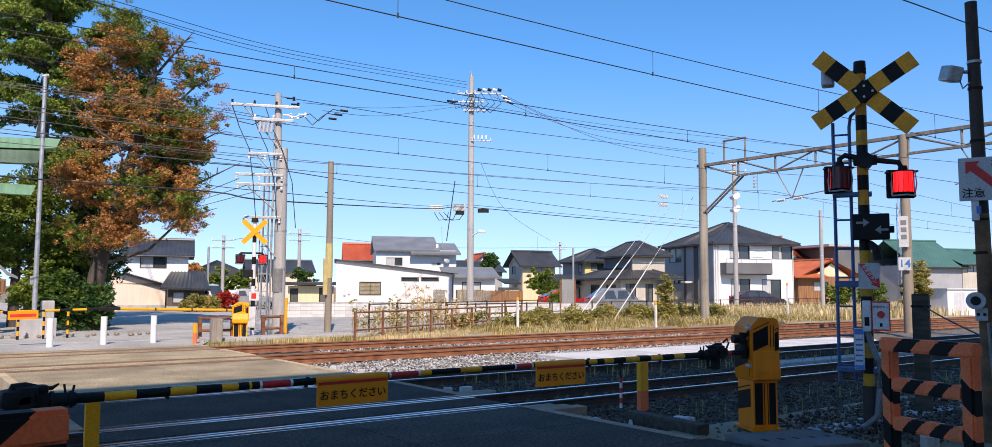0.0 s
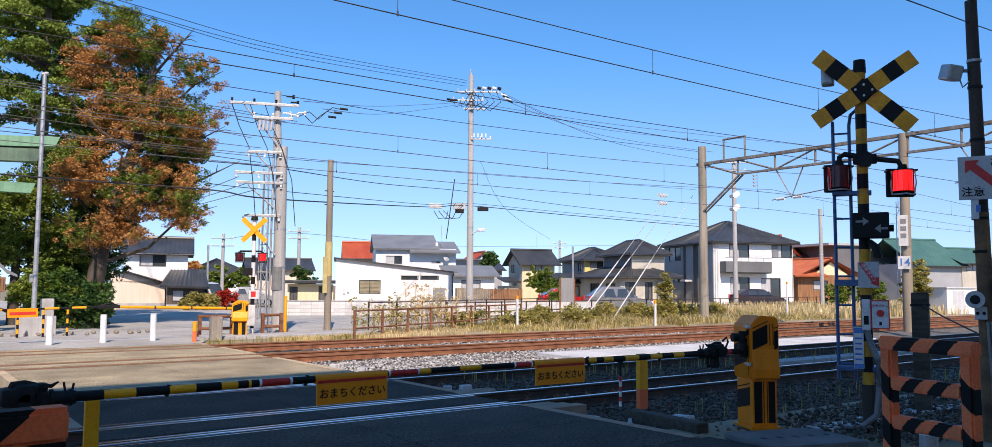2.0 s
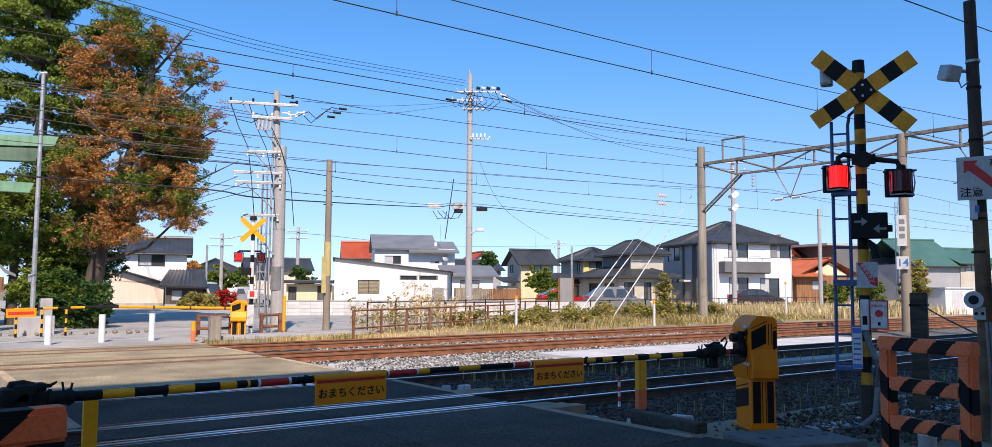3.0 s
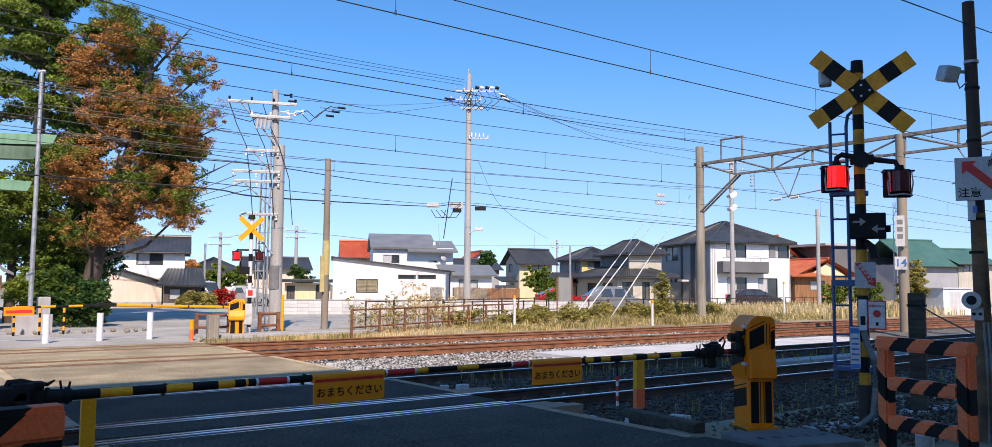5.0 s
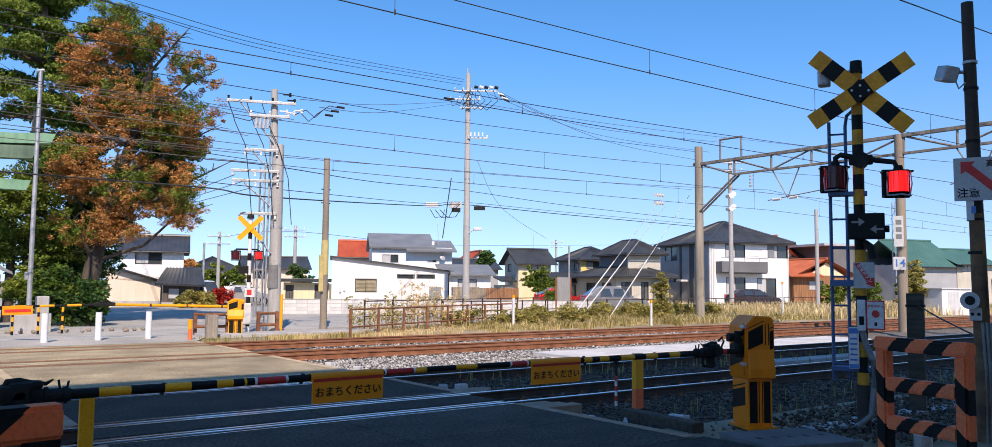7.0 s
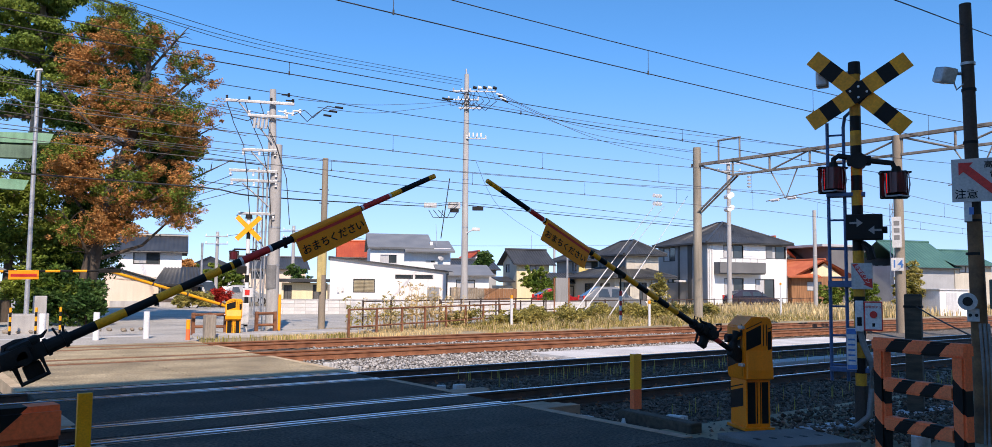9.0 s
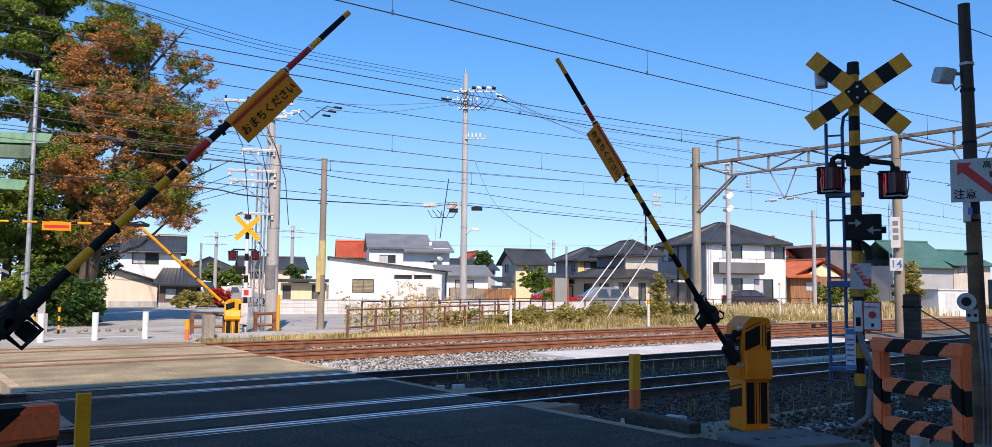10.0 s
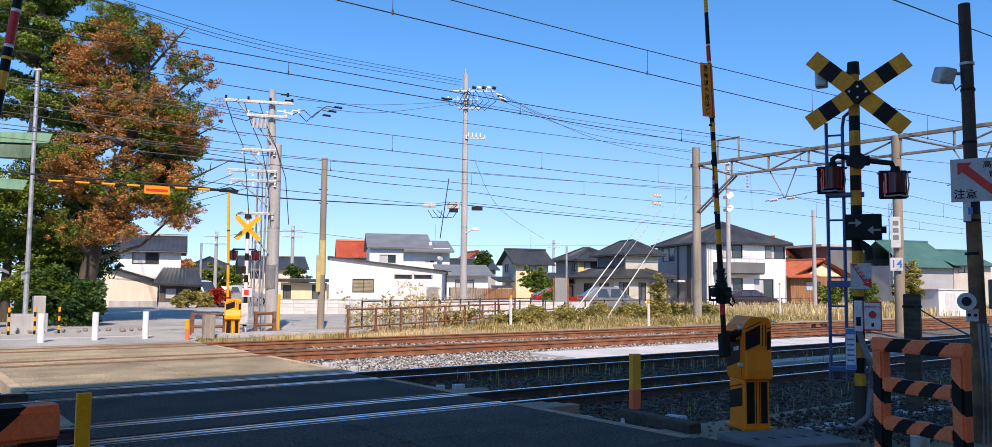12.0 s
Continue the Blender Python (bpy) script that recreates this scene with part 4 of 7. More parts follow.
    q = thing("signal_post", pose(12.95, 27.5, -0.06), "weathered brown bare pole with a yellow painted band", "pole", "poles")
    part("shaft", one_rod((0, 0, 0), (0, 0, 6.25), 0.13, 0.105, 16), POLE_B, q, smooth=True)
    part("yellow_band", one_rod((0, 0, 2.0), (0, 0, 3.25), 0.135, 0.128, 16), FADED_Y, q)
    part("plate", one_box(-0.28, -0.16, 1.4, -0.12, -0.12, 2.7), FADED_Y, q)
    for z in (4.6, 5.1):
        part("step_bolt", one_rod((-0.2, 0, z), (0.16, 0, z), 0.018), IRON, q)

    m = utility_pole("utility_pole", 29.75, 42.63, -35, 0.23, 0.15, 15.2, "tall pale concrete utility pole with cluttered crossarms",
                     [(14.05, -0.9, 1.9, 6), (13.5, -1.2, 0.8, 4), (11.0, 0.0, 1.3, 3)],
                     [(-2.6, -0.3, 6.55, -1.8, -0.1, 6.85, SIGN_W, "white cable closure"), (-1.1, -0.4, 6.5, -0.3, -0.2, 6.9, SIGN_G, "grey cable closure"), (-0.95, -0.45, 6.25, -0.4, -0.25, 6.5, IRON, "black cable closure"), (0.45, -0.3, 6.4, 1.15, -0.15, 6.65, IRON, "black cable closure")])
    part("top_bracket", one_rod((0, 0, 15.1), (-0.05, 0, 15.55), 0.07, 0.05), STEEL, m)
    bm = bmesh.new()
    rod(bm, (0, -0.1, 4.9), (0.55, -0.35, 5.2), 0.04)
    box(bm, 0.45, -0.5, 5.1, 0.95, -0.25, 5.3, bevel=0.04)
    part("street_light", bm, SIGN_W, m, "small white street light")
    for k in range(3):
        part("jumper", mesh_of(tube, [(-0.4 - 0.5 * k, -0.3, 6.4), (-0.7 - 0.4 * k, -0.3, 5.95), (-1.2 - 0.4 * k, -0.3, 5.9), (-1.7 - 0.3 * k, -0.3, 6.4)], 0.025), WIRE, m)
    part("cable_pole", one_rod((-1.0, -0.35, 8.4), (-1.5, -0.35, 4.6), 0.03), WIRE, m)
    for k in range(5):
        part("jumper", mesh_of(tube, [(1.6 - 0.5 * k, -0.3, 14.1), (1.9 - 0.4 * k, -0.3, 13.4), (1.2 - 0.4 * k, -0.3, 12.8), (0.6 - 0.2 * k, -0.3, 13.3)], 0.026), WIRE, m)
    for k in range(4):
        part("jumper", mesh_of(tube, [(-1.1 + 0.4 * k, -0.3, 13.5), (-1.0 + 0.4 * k, -0.3, 13.05), (-0.5 + 0.3 * k, -0.3, 13.2), (-0.1 + 0.2 * k, -0.3, 13.95)], 0.022), WIRE, m)
        bm = bmesh.new()
        rod(bm, (-1.55 + 0.1 * k, -0.3, 13.55 - 0.03 * k), (-1.15 + 0.1 * k, -0.3, 13.5), 0.07, 0.05)
        part("strain_insulator", bm, IRON, m)
        bm = bmesh.new()
        rod(bm, (1.9 + 0.12 * k, -0.3, 13.9 - 0.12 * k), (2.3 + 0.12 * k, -0.3, 13.8 - 0.14 * k), 0.07, 0.05)
        part("strain_insulator", bm, IRON if k % 2 else PORCELAIN, m)
    part("crossarm", one_box(-0.5, -0.3, 12.9, 0.9, -0.2, 13.0), STEEL, m, at=pose(0, 0, 0, 0, 0, 0))
    for k in range(4):
        part("insulator", one_rod((0.2 + 0.25 * k, -0.3, 11.1), (0.2 + 0.25 * k, -0.3, 11.35), 0.05), PORCELAIN, m)
    for k in range(5):
        bm = bmesh.new()
        rod(bm, (0.4 + 0.32 * k, -0.3, 14.3), (0.65 + 0.32 * k, -0.3, 14.25), 0.11, 0.08)
        part("switch", bm, PORCELAIN if k % 2 else IRON, m)

    for x, y, tall, r, n in ((52.68, 39.75, 11.7, 0.17, 2), (52.77, 32.55, 7.2, 0.14, 0), (22.02, 66.45, 5.8, 0.14, 2), (29.58, 68.92, 6.8, 0.16, 2), (72.4, 82.8, 7.8, 0.17, 2)):
        utility_pole("utility_pole", x, y, -35, r * 1.1, r * 0.85, tall, "distant grey concrete utility pole", [(tall - 0.4 - 0.6 * i, -0.9, 0.9, 3) for i in range(n)])
    for x, y, tall, r in ((32.16, 35.63, 4.0, 0.06), (18.55, 59.16, 4.5, 0.08)):
        utility_pole("lamp_pole", x, y, -35, r, r, tall, "slender pale steel pole", [], mat=STEEL, category="pole")
    lattice("lattice_mast", 62.4, 31.8, 8.3, 0.5)
    lattice("lattice_mast", 15.03, 39.2, 7.4, 0.3)

    f = thing("flagpole", pose(3.9, 29.65, -0.04), "slim grey steel flagpole on a concrete footing", "flagpole")
    part("shaft", one_rod((0, 0, 0.3), (0, 0, 8.4), 0.075, 0.06, 14), STEEL, f, smooth=True)
    part("finial", one_rod((-0.1, 0, 8.4), (0.1, 0, 8.45), 0.06), STEEL, f)
    part("cleat", one_box(-0.16, -0.05, 1.7, -0.06, 0.05, 1.95, bevel=0.01), STEEL, f)
    part("footing", one_box(-0.45, -0.4, 0.0, 0.35, 0.4, 0.62, bevel=0.03), CONCRETE, f)


FADED_Y = surf("faded yellow paint", (0.45, 0.36, 0.16), (0.58, 0.47, 0.2), 4, 0.8, bump=0.2)


def lattice(name, x, y, tall, w):
    g = thing(name, pose(x, y, -0.06, 0, 0, -30), "slender galvanised lattice mast", "lattice mast", "lattice masts")
    for sx in (-1, 1):
        for sy in (-1, 1):
            part("leg", one_rod((sx * w / 2, sy * w / 2, 0), (sx * w * 0.35, sy * w * 0.35, tall), 0.03, seg=6), STEEL, g)
    n = int(tall / 0.6)
    for i in range(n):
        z = tall * i / n
        s = -1 if i % 2 else 1
        bm = bmesh.new()
        rod(bm, (-s * w * 0.47, -w * 0.45, z), (s * w * 0.45, -w * 0.43, z + tall / n), 0.016, seg=5)
        rod(bm, (-w * 0.45, -s * w * 0.47, z), (-w * 0.43, s * w * 0.45, z + tall / n), 0.016, seg=5)
        part("lacing", bm, STEEL, g)


def gantry():
    g = thing("catenary_gantry", pose(32.0, 0, -0.06), "steel lattice gantry on concrete posts carrying overhead wires", "gantry")
    for y, tall, r in ((26.0, 8.55, 0.21), (16.1, 7.75, 0.19), (6.3, 7.75, 0.19)):
        part("post", one_rod((0, y, 0), (0, y, tall), r * 1.05, r * 0.9, 18), POLE_G if y > 20 else POLE_B, g, "concrete post", smooth=True)
    part("chord", one_box(-0.09, 5.8, 7.62, 0.09, 26.3, 7.76, bevel=0.01), GANTRY, g)
    part("chord", one_box(-0.07, 5.8, 6.93, 0.07, 23.9, 7.03, bevel=0.01), GANTRY, g)
    ys = [23.9 - 2.0 * i for i in range(10)]
    for i, y in enumerate(ys):
        part("vertical", one_rod((0, y, 6.95), (0, y, 7.68), 0.05, seg=8), GANTRY, g)
        if i < 9:
            a, b = ((7.66, 6.98) if i % 2 == 0 else (6.98, 7.66))
            part("diagonal", one_rod((0, y, a), (0, y - 2.0, b), 0.042, seg=8), GANTRY, g)
    part("diagonal", one_rod((0, 25.9, 7.66), (0, 23.9, 6.98), 0.045, seg=8), GANTRY, g)
    for x in (-0.12, 0.12):
        part("knee_brace", one_rod((x, 25.85, 5.35), (x, 23.7, 6.95), 0.05, seg=8), GANTRY, g)
    bm = bmesh.new()
    tube(bm, [(0, 24.7, 7.7), (0, 24.7, 8.72)], 0.045)
    tube(bm, [(0, 23.5, 7.7), (0, 23.5, 8.72)], 0.045)
    tube(bm, [(0, 24.75, 8.72), (0, 23.45, 8.72)], 0.05)
    part("feeder_frame", bm, GANTRY, g)
    bm = bmesh.new()
    for y, z in ((24.0, 5.95), (24.0, 5.35)):
        for j in range(2):
            rod(bm, (-0.3 + 0.15 * j, y - 0.15, z + 0.08 * j), (-0.1 + 0.15 * j, y + 0.25, z + 0.08 * j), 0.13, 0.10, 10)
    part("insulator", bm, PORCELAIN, g, "white strain insulators")
    bm = bmesh.new()
    for k in range(4):
        rod(bm, (0, 23.0, 6.82 - 0.15 * k), (0, 23.0, 6.75 - 0.15 * k), 0.1, 0.06, 10)
    part("insulator", bm, PORCELAIN, g)
    for y in (21.1, 13.2, 9.66):
        bm = bmesh.new()
        tube(bm, [(0, y + 0.75, 6.95), (0, y, 5.65), (0, y - 0.6, 6.95)], 0.03)
        rod(bm, (0, y + 1.0, 5.6), (0, y - 1.6, 5.85), 0.022)
        part("registration_arm", bm, GANTRY, g)
        bm = bmesh.new()
        for s in (-0.5, 0.35):
            rod(bm, (0, y + s, 5.64 - 0.03 * s), (0, y + s + 0.4, 5.62 - 0.03 * s), 0.07, 0.06, 8)
        part("insulator", bm, PORCELAIN, g)
    n = thing("name_board", pose(31.7, 16.05, 0.0, 0, 0, -62), "white upright board with dark lettering on the gantry post", "sign")
    part("board", one_box(-0.17, -0.02, 3.25, 0.17, 0.02, 4.45), SIGN_W, n)
    for i in range(3):
        part("lettering_bar", one_box(-0.10, -0.027, 3.55 + 0.28 * i, 0.10, -0.022, 3.73 + 0.28 * i), GREY_INK, n)
    n = thing("distance_board", pose(31.7, 16.05, 0.0, 0, 0, -62), "small white board with a blue number", "sign")
    part("board", one_box(-0.22, -0.02, 2.35, 0.22, 0.02, 2.85), SIGN_W, n)
    words("14", 0.42, BLUE_S, n, pose(0, -0.026, 2.60, 90, 0, 0))


RELAY = surf("green-grey enamel", (0.10, 0.12, 0.09), (0.14, 0.16, 0.12), 3, 0.6, bump=0.1)
GANTRY = surf("galvanised gantry steel", (0.19, 0.17, 0.145), (0.32, 0.29, 0.25), 3, 0.7, 0.1, bump=0.2, streak=0.35)
POLE_G = surf("stained concrete post", (0.27, 0.235, 0.185), (0.40, 0.355, 0.29), 1.4, 0.85, bump=0.3, fine=60, stretch=(1, 1, 0.3), streak=0.3)


def span(name, pts, r, mat, label, cat="overhead wire", n=14):
    """A hanging wire through a few points."""
    pts = [Vector(p) for p in pts]
    out = []
    for i in range(len(pts) - 1):
        p0, p1, p2, p3 = pts[max(i - 1, 0)], pts[i], pts[i + 1], pts[min(i + 2, len(pts) - 1)]
        for k in range(n):
            t = k / n
            out.append(0.5 * (2 * p1 + (p2 - p0) * t + (2 * p0 - 5 * p1 + 4 * p2 - p3) * t * t + (3 * p1 - p0 - 3 * p2 + p3) * t ** 3))
    out.append(pts[-1])
    bm = bmesh.new()
    tube(bm, out, r, seg=6)
    return tagged(part(name, bm, mat), label, cat, "overhead wires")


def catenary(y, zc, zm, r):
    c = thing("catenary", pose(0, y, 0), "overhead contact wire with messenger wire and droppers", "overhead wire", "overhead wires")
    def msg(x):
        u = ((x - 7 + 25) % 50) - 25
        return zm + 0.00125 * u * u
    def con(x):
        u = ((x - 7 + 25) % 50) - 25
        return zc + 0.00025 * u * u
    xs = list(np.arange(-43, 132.1, 2.5))
    for fn, nm, rr in ((con, "contact_wire", r), (msg, "messenger_wire", r * 0.9)):
        bm = bmesh.new()
        tube(bm, [(x, 0, fn(x)) for x in xs], rr, seg=6)
        # tracks beyond y 15 get the paler wire colour
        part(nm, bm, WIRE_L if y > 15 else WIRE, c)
    for x in np.arange(-30.2, 60, 5.1):
        bm = bmesh.new()
        rod(bm, (x, 0, con(x)), (x, 0, msg(x)), 0.005, seg=5)
        rod(bm, (x, 0, con(x) - 0.02), (x, 0, con(x) + 0.05), 0.014, seg=5)
        part("dropper", bm, WIRE, c)


def wires():
    catenary(9.66, 5.33, 5.73, 0.0085)
    catenary(13.2, 5.20, 5.40, 0.009)
    catenary(18.5, 5.08, 5.48, 0.010)
    catenary(22.1, 4.95, 5.24, 0.010)
    for z in (5.25, 4.93):
        i = thing("wire_insulator", pose(24.55, 22.1, z, 0, 90, 0), "pair of white porcelain insulators on an overhead wire", "insulator", "wire insulators")
        for k in range(3):
            part("disc", one_rod((0, 0, 0.16 * k), (0, 0, 0.16 * k + 0.10), 0.085, 0.06, 12), PORCELAIN, i)
    pw, tc = "thin dark power line", "thick dark communication cable"
    span("power_line", [(-2.0, 22.0, 9.4), (5.71, 29.45, 11.02), (14.94, 37.1, 12.82), (29.51, 42.81, 14.62)], 0.013, WIRE, pw)
    span("power_line", [(-1.5, 22.0, 9.5), (6.18, 29.36, 11.16), (15.22, 36.99, 12.97), (29.51, 42.81, 14.79)], 0.013, WIRE, pw)
    span("power_line", [(-2.3, 22.0, 9.3), (5.43, 29.5, 11.04), (14.68, 37.21, 12.66), (29.45, 42.86, 14.42)], 0.013, WIRE, pw)
    span("power_line", [(31.4, 41.45, 13.98), (41.04, 43.77, 13.32), (59.56, 45.58, 14.42)], 0.015, WIRE_L, pw)
    span("power_line", [(31.56, 41.33, 13.78), (42.03, 42.82, 12.26), (58.2, 47.31, 12.9)], 0.015, WIRE_L, pw)
    span("power_line", [(30.42, 42.17, 13.23), (43.32, 41.51, 13.25), (67.68, 42.66, 14.6)], 0.015, WIRE_L, pw)
    span("power_line", [(31.0, 42.0, 13.9), (41.5, 43.3, 12.75), (58.8, 46.5, 13.6)], 0.015, WIRE_L, pw)
    span("power_line", [(11.86, 27.56, 8.23), (19.07, 35.16, 10.35), (29.19, 43.04, 13.34)], 0.012, WIRE_L, pw)
    span("power_line", [(12.48, 27.28, 7.98), (19.34, 35.01, 9.98), (29.19, 43.04, 13.22)], 0.012, WIRE_L, pw)
    span("cable", [(-3.0, 25.5, 4.75), (2.52, 26.88, 4.71), (8.62, 27.69, 4.79), (11.13, 27.86, 4.65), (25.5, 40.67, 6.21), (29.69, 42.69, 6.7), (40.0, 44.72, 6.8), (54.27, 44.22, 6.6)], 0.026, WIRE, tc)
    span("cable", [(8.6, 27.7, 5.75), (11.1, 27.87, 5.76), (20.08, 36.89, 6.8), (29.69, 42.69, 7.59), (40.0, 44.72, 7.49), (54.27, 44.21, 7.13)], 0.018, WIRE, tc)
    span("cable", [(8.62, 27.69, 5.0), (11.13, 27.86, 4.95), (25.5, 40.67, 6.35), (29.69, 42.69, 6.85), (40.0, 44.72, 6.98), (54.27, 44.22, 6.8)], 0.014, WIRE, tc)
    span("feeder_wire", [(-8, 24.5, 7.8), (2.28, 25.9, 8.0), (9.89, 27.26, 8.27), (20.49, 29.6, 8.8), (40.35, 32.8, 9.96)], 0.013, WIRE, pw)
    span("feeder_wire", [(-8, 24.5, 7.0), (2.32, 25.9, 7.21), (8.06, 26.81, 7.46), (12.06, 28.56, 7.67)], 0.011, WIRE_L, pw)
    span("feeder_wire", [(-8, 24.5, 7.05), (2.32, 25.9, 7.15), (8.06, 26.81, 7.38), (11.5, 28.3, 7.55)], 0.011, WIRE_L, pw)
    span("feeder_wire", [(-8, 25.0, 5.9), (2.37, 25.89, 5.9), (5.72, 26.39, 5.9), (11.09, 27.87, 6.12), (20.5, 29.59, 6.62), (40, 33, 7.6)], 0.011, WIRE_L, pw)
    span("service_wire", [(30.27, 42.28, 9.55), (35.22, 46.08, 7.07), (51.95, 60.84, 6.18)], 0.012, WIRE_L, pw)
    span("power_line", [(-4, 26.0, 6.7), (2.43, 26.89, 6.79), (5.9, 27.37, 6.86), (8.57, 27.71, 6.82), (10.0, 27.5, 6.67)], 0.011, WIRE_L, pw)
    span("power_line", [(-4, 26.0, 5.8), (2.47, 26.89, 5.94), (5.93, 27.36, 6.0), (10.3, 27.4, 5.83)], 0.012, WIRE, pw)
    span("power_line", [(-4, 26.0, 6.4), (2.45, 26.89, 6.43), (6.81, 27.16, 6.33), (10.3, 27.4, 6.34)], 0.011, WIRE_L, pw)
    span("power_line", [(3.78, 2.94, 3.66), (7.34, 3.63, 4.24), (9.72, 4.1, 4.62), (11.14, 4.38, 4.85), (16.83, 5.53, 5.77)], 0.006, WIRE, "thin dark line tied to the trackside mast")
    for k in range(3):
        span("power_line", [(9.6 + 0.3 * k, 27.6, 5.3 - 0.2 * k), (11.5, 45, 5.6 - 0.2 * k), (16, 75, 6.6 - 0.2 * k)], 0.012, WIRE_L, pw)
    span("power_line", [(22.0, 66.4, 5.3), (29.6, 68.9, 6.2), (48, 76, 6.0), (72.4, 82.8, 7.0), (110, 80, 8.5)], 0.02, WIRE_L, pw)
    for a, b in (((24.32, 27, 0.0), (28.11, 27, 3.69)), ((25.46, 27, 0.6), (28.75, 27, 3.71)), ((26.64, 27, -0.05), (30.29, 27, 3.86))):
        g = thing("guy_wire", pose(0, 0, 0), "slanted guy wire with a pale guard sleeve", "guy wire", "guy wires")
        a, b = Vector(a), Vector(b)
        part("guard", one_rod(a, a + (b - a) * 0.75, 0.028), SIGN_W, g)
        part("strand", one_rod(a + (b - a) * 0.75, b + (b - a) * 0.6, 0.012), STEEL, g)


def near_mast():
    g = thing("trackside_mast", pose(9.76, 4.066, -0.04, 0, 0, -67), "dark rust-stained steel mast with camera box, horn and sign", "mast")
    part("shaft", one_rod((0, 0, 2.5), (-0.02, 0, 4.91), 0.073, 0.062, 20), MAST, g, smooth=True)
    part("lower_shaft", one_rod((0.03, 0, 0), (0, 0, 2.5), 0.092, 0.075, 20), MAST_RUST, g, "rust-stained lower shaft", smooth=True)
    for z in (2.05, 2.42, 3.3, 3.9, 4.2):
        part("strap", one_rod((-0.01, 0, z), (-0.01, 0, z + 0.03), 0.076 if z > 2.5 else 0.086, seg=20), IRON if z < 4 else STEEL, g)
    bm = bmesh.new()
    box(bm, -0.09, -0.13, -0.085, 0.08, 0.1, 0.095, bevel=0.03)
    turn(bm, list(bm.verts), pose(-0.245, -0.02, 4.10, 14, 10, 30))
    part("camera_box", bm, STEEL, g, "grey box on a bracket")
    bm = bmesh.new()
    tube(bm, [(-0.20, 0, 4.08), (-0.12, 0, 4.12), (0, 0, 4.10)], 0.022)
    tube(bm, [(-0.16, 0, 4.03), (-0.13, -0.05, 3.92), (-0.06, -0.05, 3.98)], 0.01)
    part("bracket", bm, STEEL, g)
    s = part("warning_sign", one_box(-0.24, -0.15, 2.62, 0.36, -0.135, 3.10, bevel=0.004), SIGN_G, g, "pale plate with a red slanting arrow and black lettering")
    bm = bmesh.new()
    prism(bm, [(-0.17, 3.055), (-0.03, 3.055), (-0.065, 3.015), (0.26, 2.70), (0.20, 2.645), (-0.125, 2.955), (-0.17, 2.915)], -0.158, -0.152, "y")
    part("red_arrow", bm, RED, s)
    words("高電圧", 0.085, BLACK, s, pose(0.20, -0.153, 3.02, 90, 0, 0))
    words("電線", 0.085, BLACK, s, pose(0.21, -0.153, 2.91, 90, 0, 0))
    words("注意", 0.115, BLACK, s, pose(-0.10, -0.153, 2.70, 90, 0, 0))
    s.matrix_basis = pose(0.033, 0, 0.014)
    part("number_plate_blank", one_box(-0.095, -0.13, 2.42, -0.02, -0.115, 2.64), SIGN_W, g, "small white plate")
    part("lettering_bar", one_box(-0.08, -0.135, 2.48, -0.035, -0.131, 2.56), BLUE_S, g.children[-1])
    bm = bmesh.new()
    rod(bm, (-0.09, -0.28, 1.538), (-0.09, -0.13, 1.538), 0.095, 0.045, 18)
    part("horn", bm, SIGN_G, g, "grey horn loudspeaker", smooth=True)
    part("horn_throat", one_rod((-0.09, -0.286, 1.538), (-0.09, -0.281, 1.538), 0.05, seg=16), IRON, g)
    part("junction_box", one_box(-0.10, -0.20, 1.32, 0.02, -0.08, 1.46, bevel=0.012), SIGN_G, g)
    part("relay_box", one_box(0.12, -0.16, 1.46, 0.40, -0.02, 1.78, bevel=0.012), RELAY, g, "dull green-grey relay box")
    for k in range(2):
        part("small_dial", one_rod((-0.07 + 0.06 * k, -0.206, 1.39), (-0.07 + 0.06 * k, -0.201, 1.39), 0.018), IRON, g)
    bm = bmesh.new()
    for k in range(3):
        tube(bm, [(0.02 + 0.04 * k, -0.14, 1.3), (0.04 + 0.04 * k, -0.15, 0.8), (0.03 + 0.04 * k, -0.15, 0.0)], 0.016)
    part("conduit", bm, CONDUIT, g)
    st = thing("timber_post", pose(11.09, 5.42, -0.1), "dark old timber post beside the mast", "post")
    part("shaft", one_box(-0.10, -0.10, 0, 0.10, 0.10, 1.66, bevel=0.015), SLEEPER, st, at=pose(0, 0, 0, 0, 0, 20))
    part("strap", one_box(-0.11, -0.11, 1.48, 0.11, 0.11, 1.51), IRON, st, at=pose(0, 0, 0, 0, 0, 20))
    span("stay_wire", [(11.02, 5.35, 1.40), (10.4, 4.8, 1.27), (9.75, 4.1, 1.1)], 0.009, WIRE, "dark stay wire from a post", "stay wire")


poles()
gantry()
wires()
near_mast()


# ---- buildings ----
def wall_bm(w, z0, z1l, z1r, holes, thick=0.18):
    """A wall in the x-z plane, its outside facing -y, pierced by rectangular holes; the top may slope."""
    bm = bmesh.new()
    xs = sorted({0.0, w, *[h[0] for h in holes], *[h[2] for h in holes]})
    zs = sorted({z0, *[h[1] for h in holes], *[h[3] for h in holes]})
    top = lambda x: z1l + (z1r - z1l) * x / w
    for x0, x1 in zip(xs, xs[1:]):
        for k, za in enumerate(zs):
            cx = (x0 + x1) / 2
            if k + 1 < len(zs):
                cz = (za + zs[k + 1]) / 2
                if any(h[0] < cx < h[2] and h[1] < cz < h[3] for h in holes):
                    continue
                box(bm, x0, 0, za, x1, thick, zs[k + 1])
            else:
                prism(bm, [(x0, za), (x1, za), (x1, top(x1)), (x0, top(x0))], 0, thick, "y")
    bmesh.ops.remove_doubles(bm, verts=bm.verts, dist=0.001)
    return bm


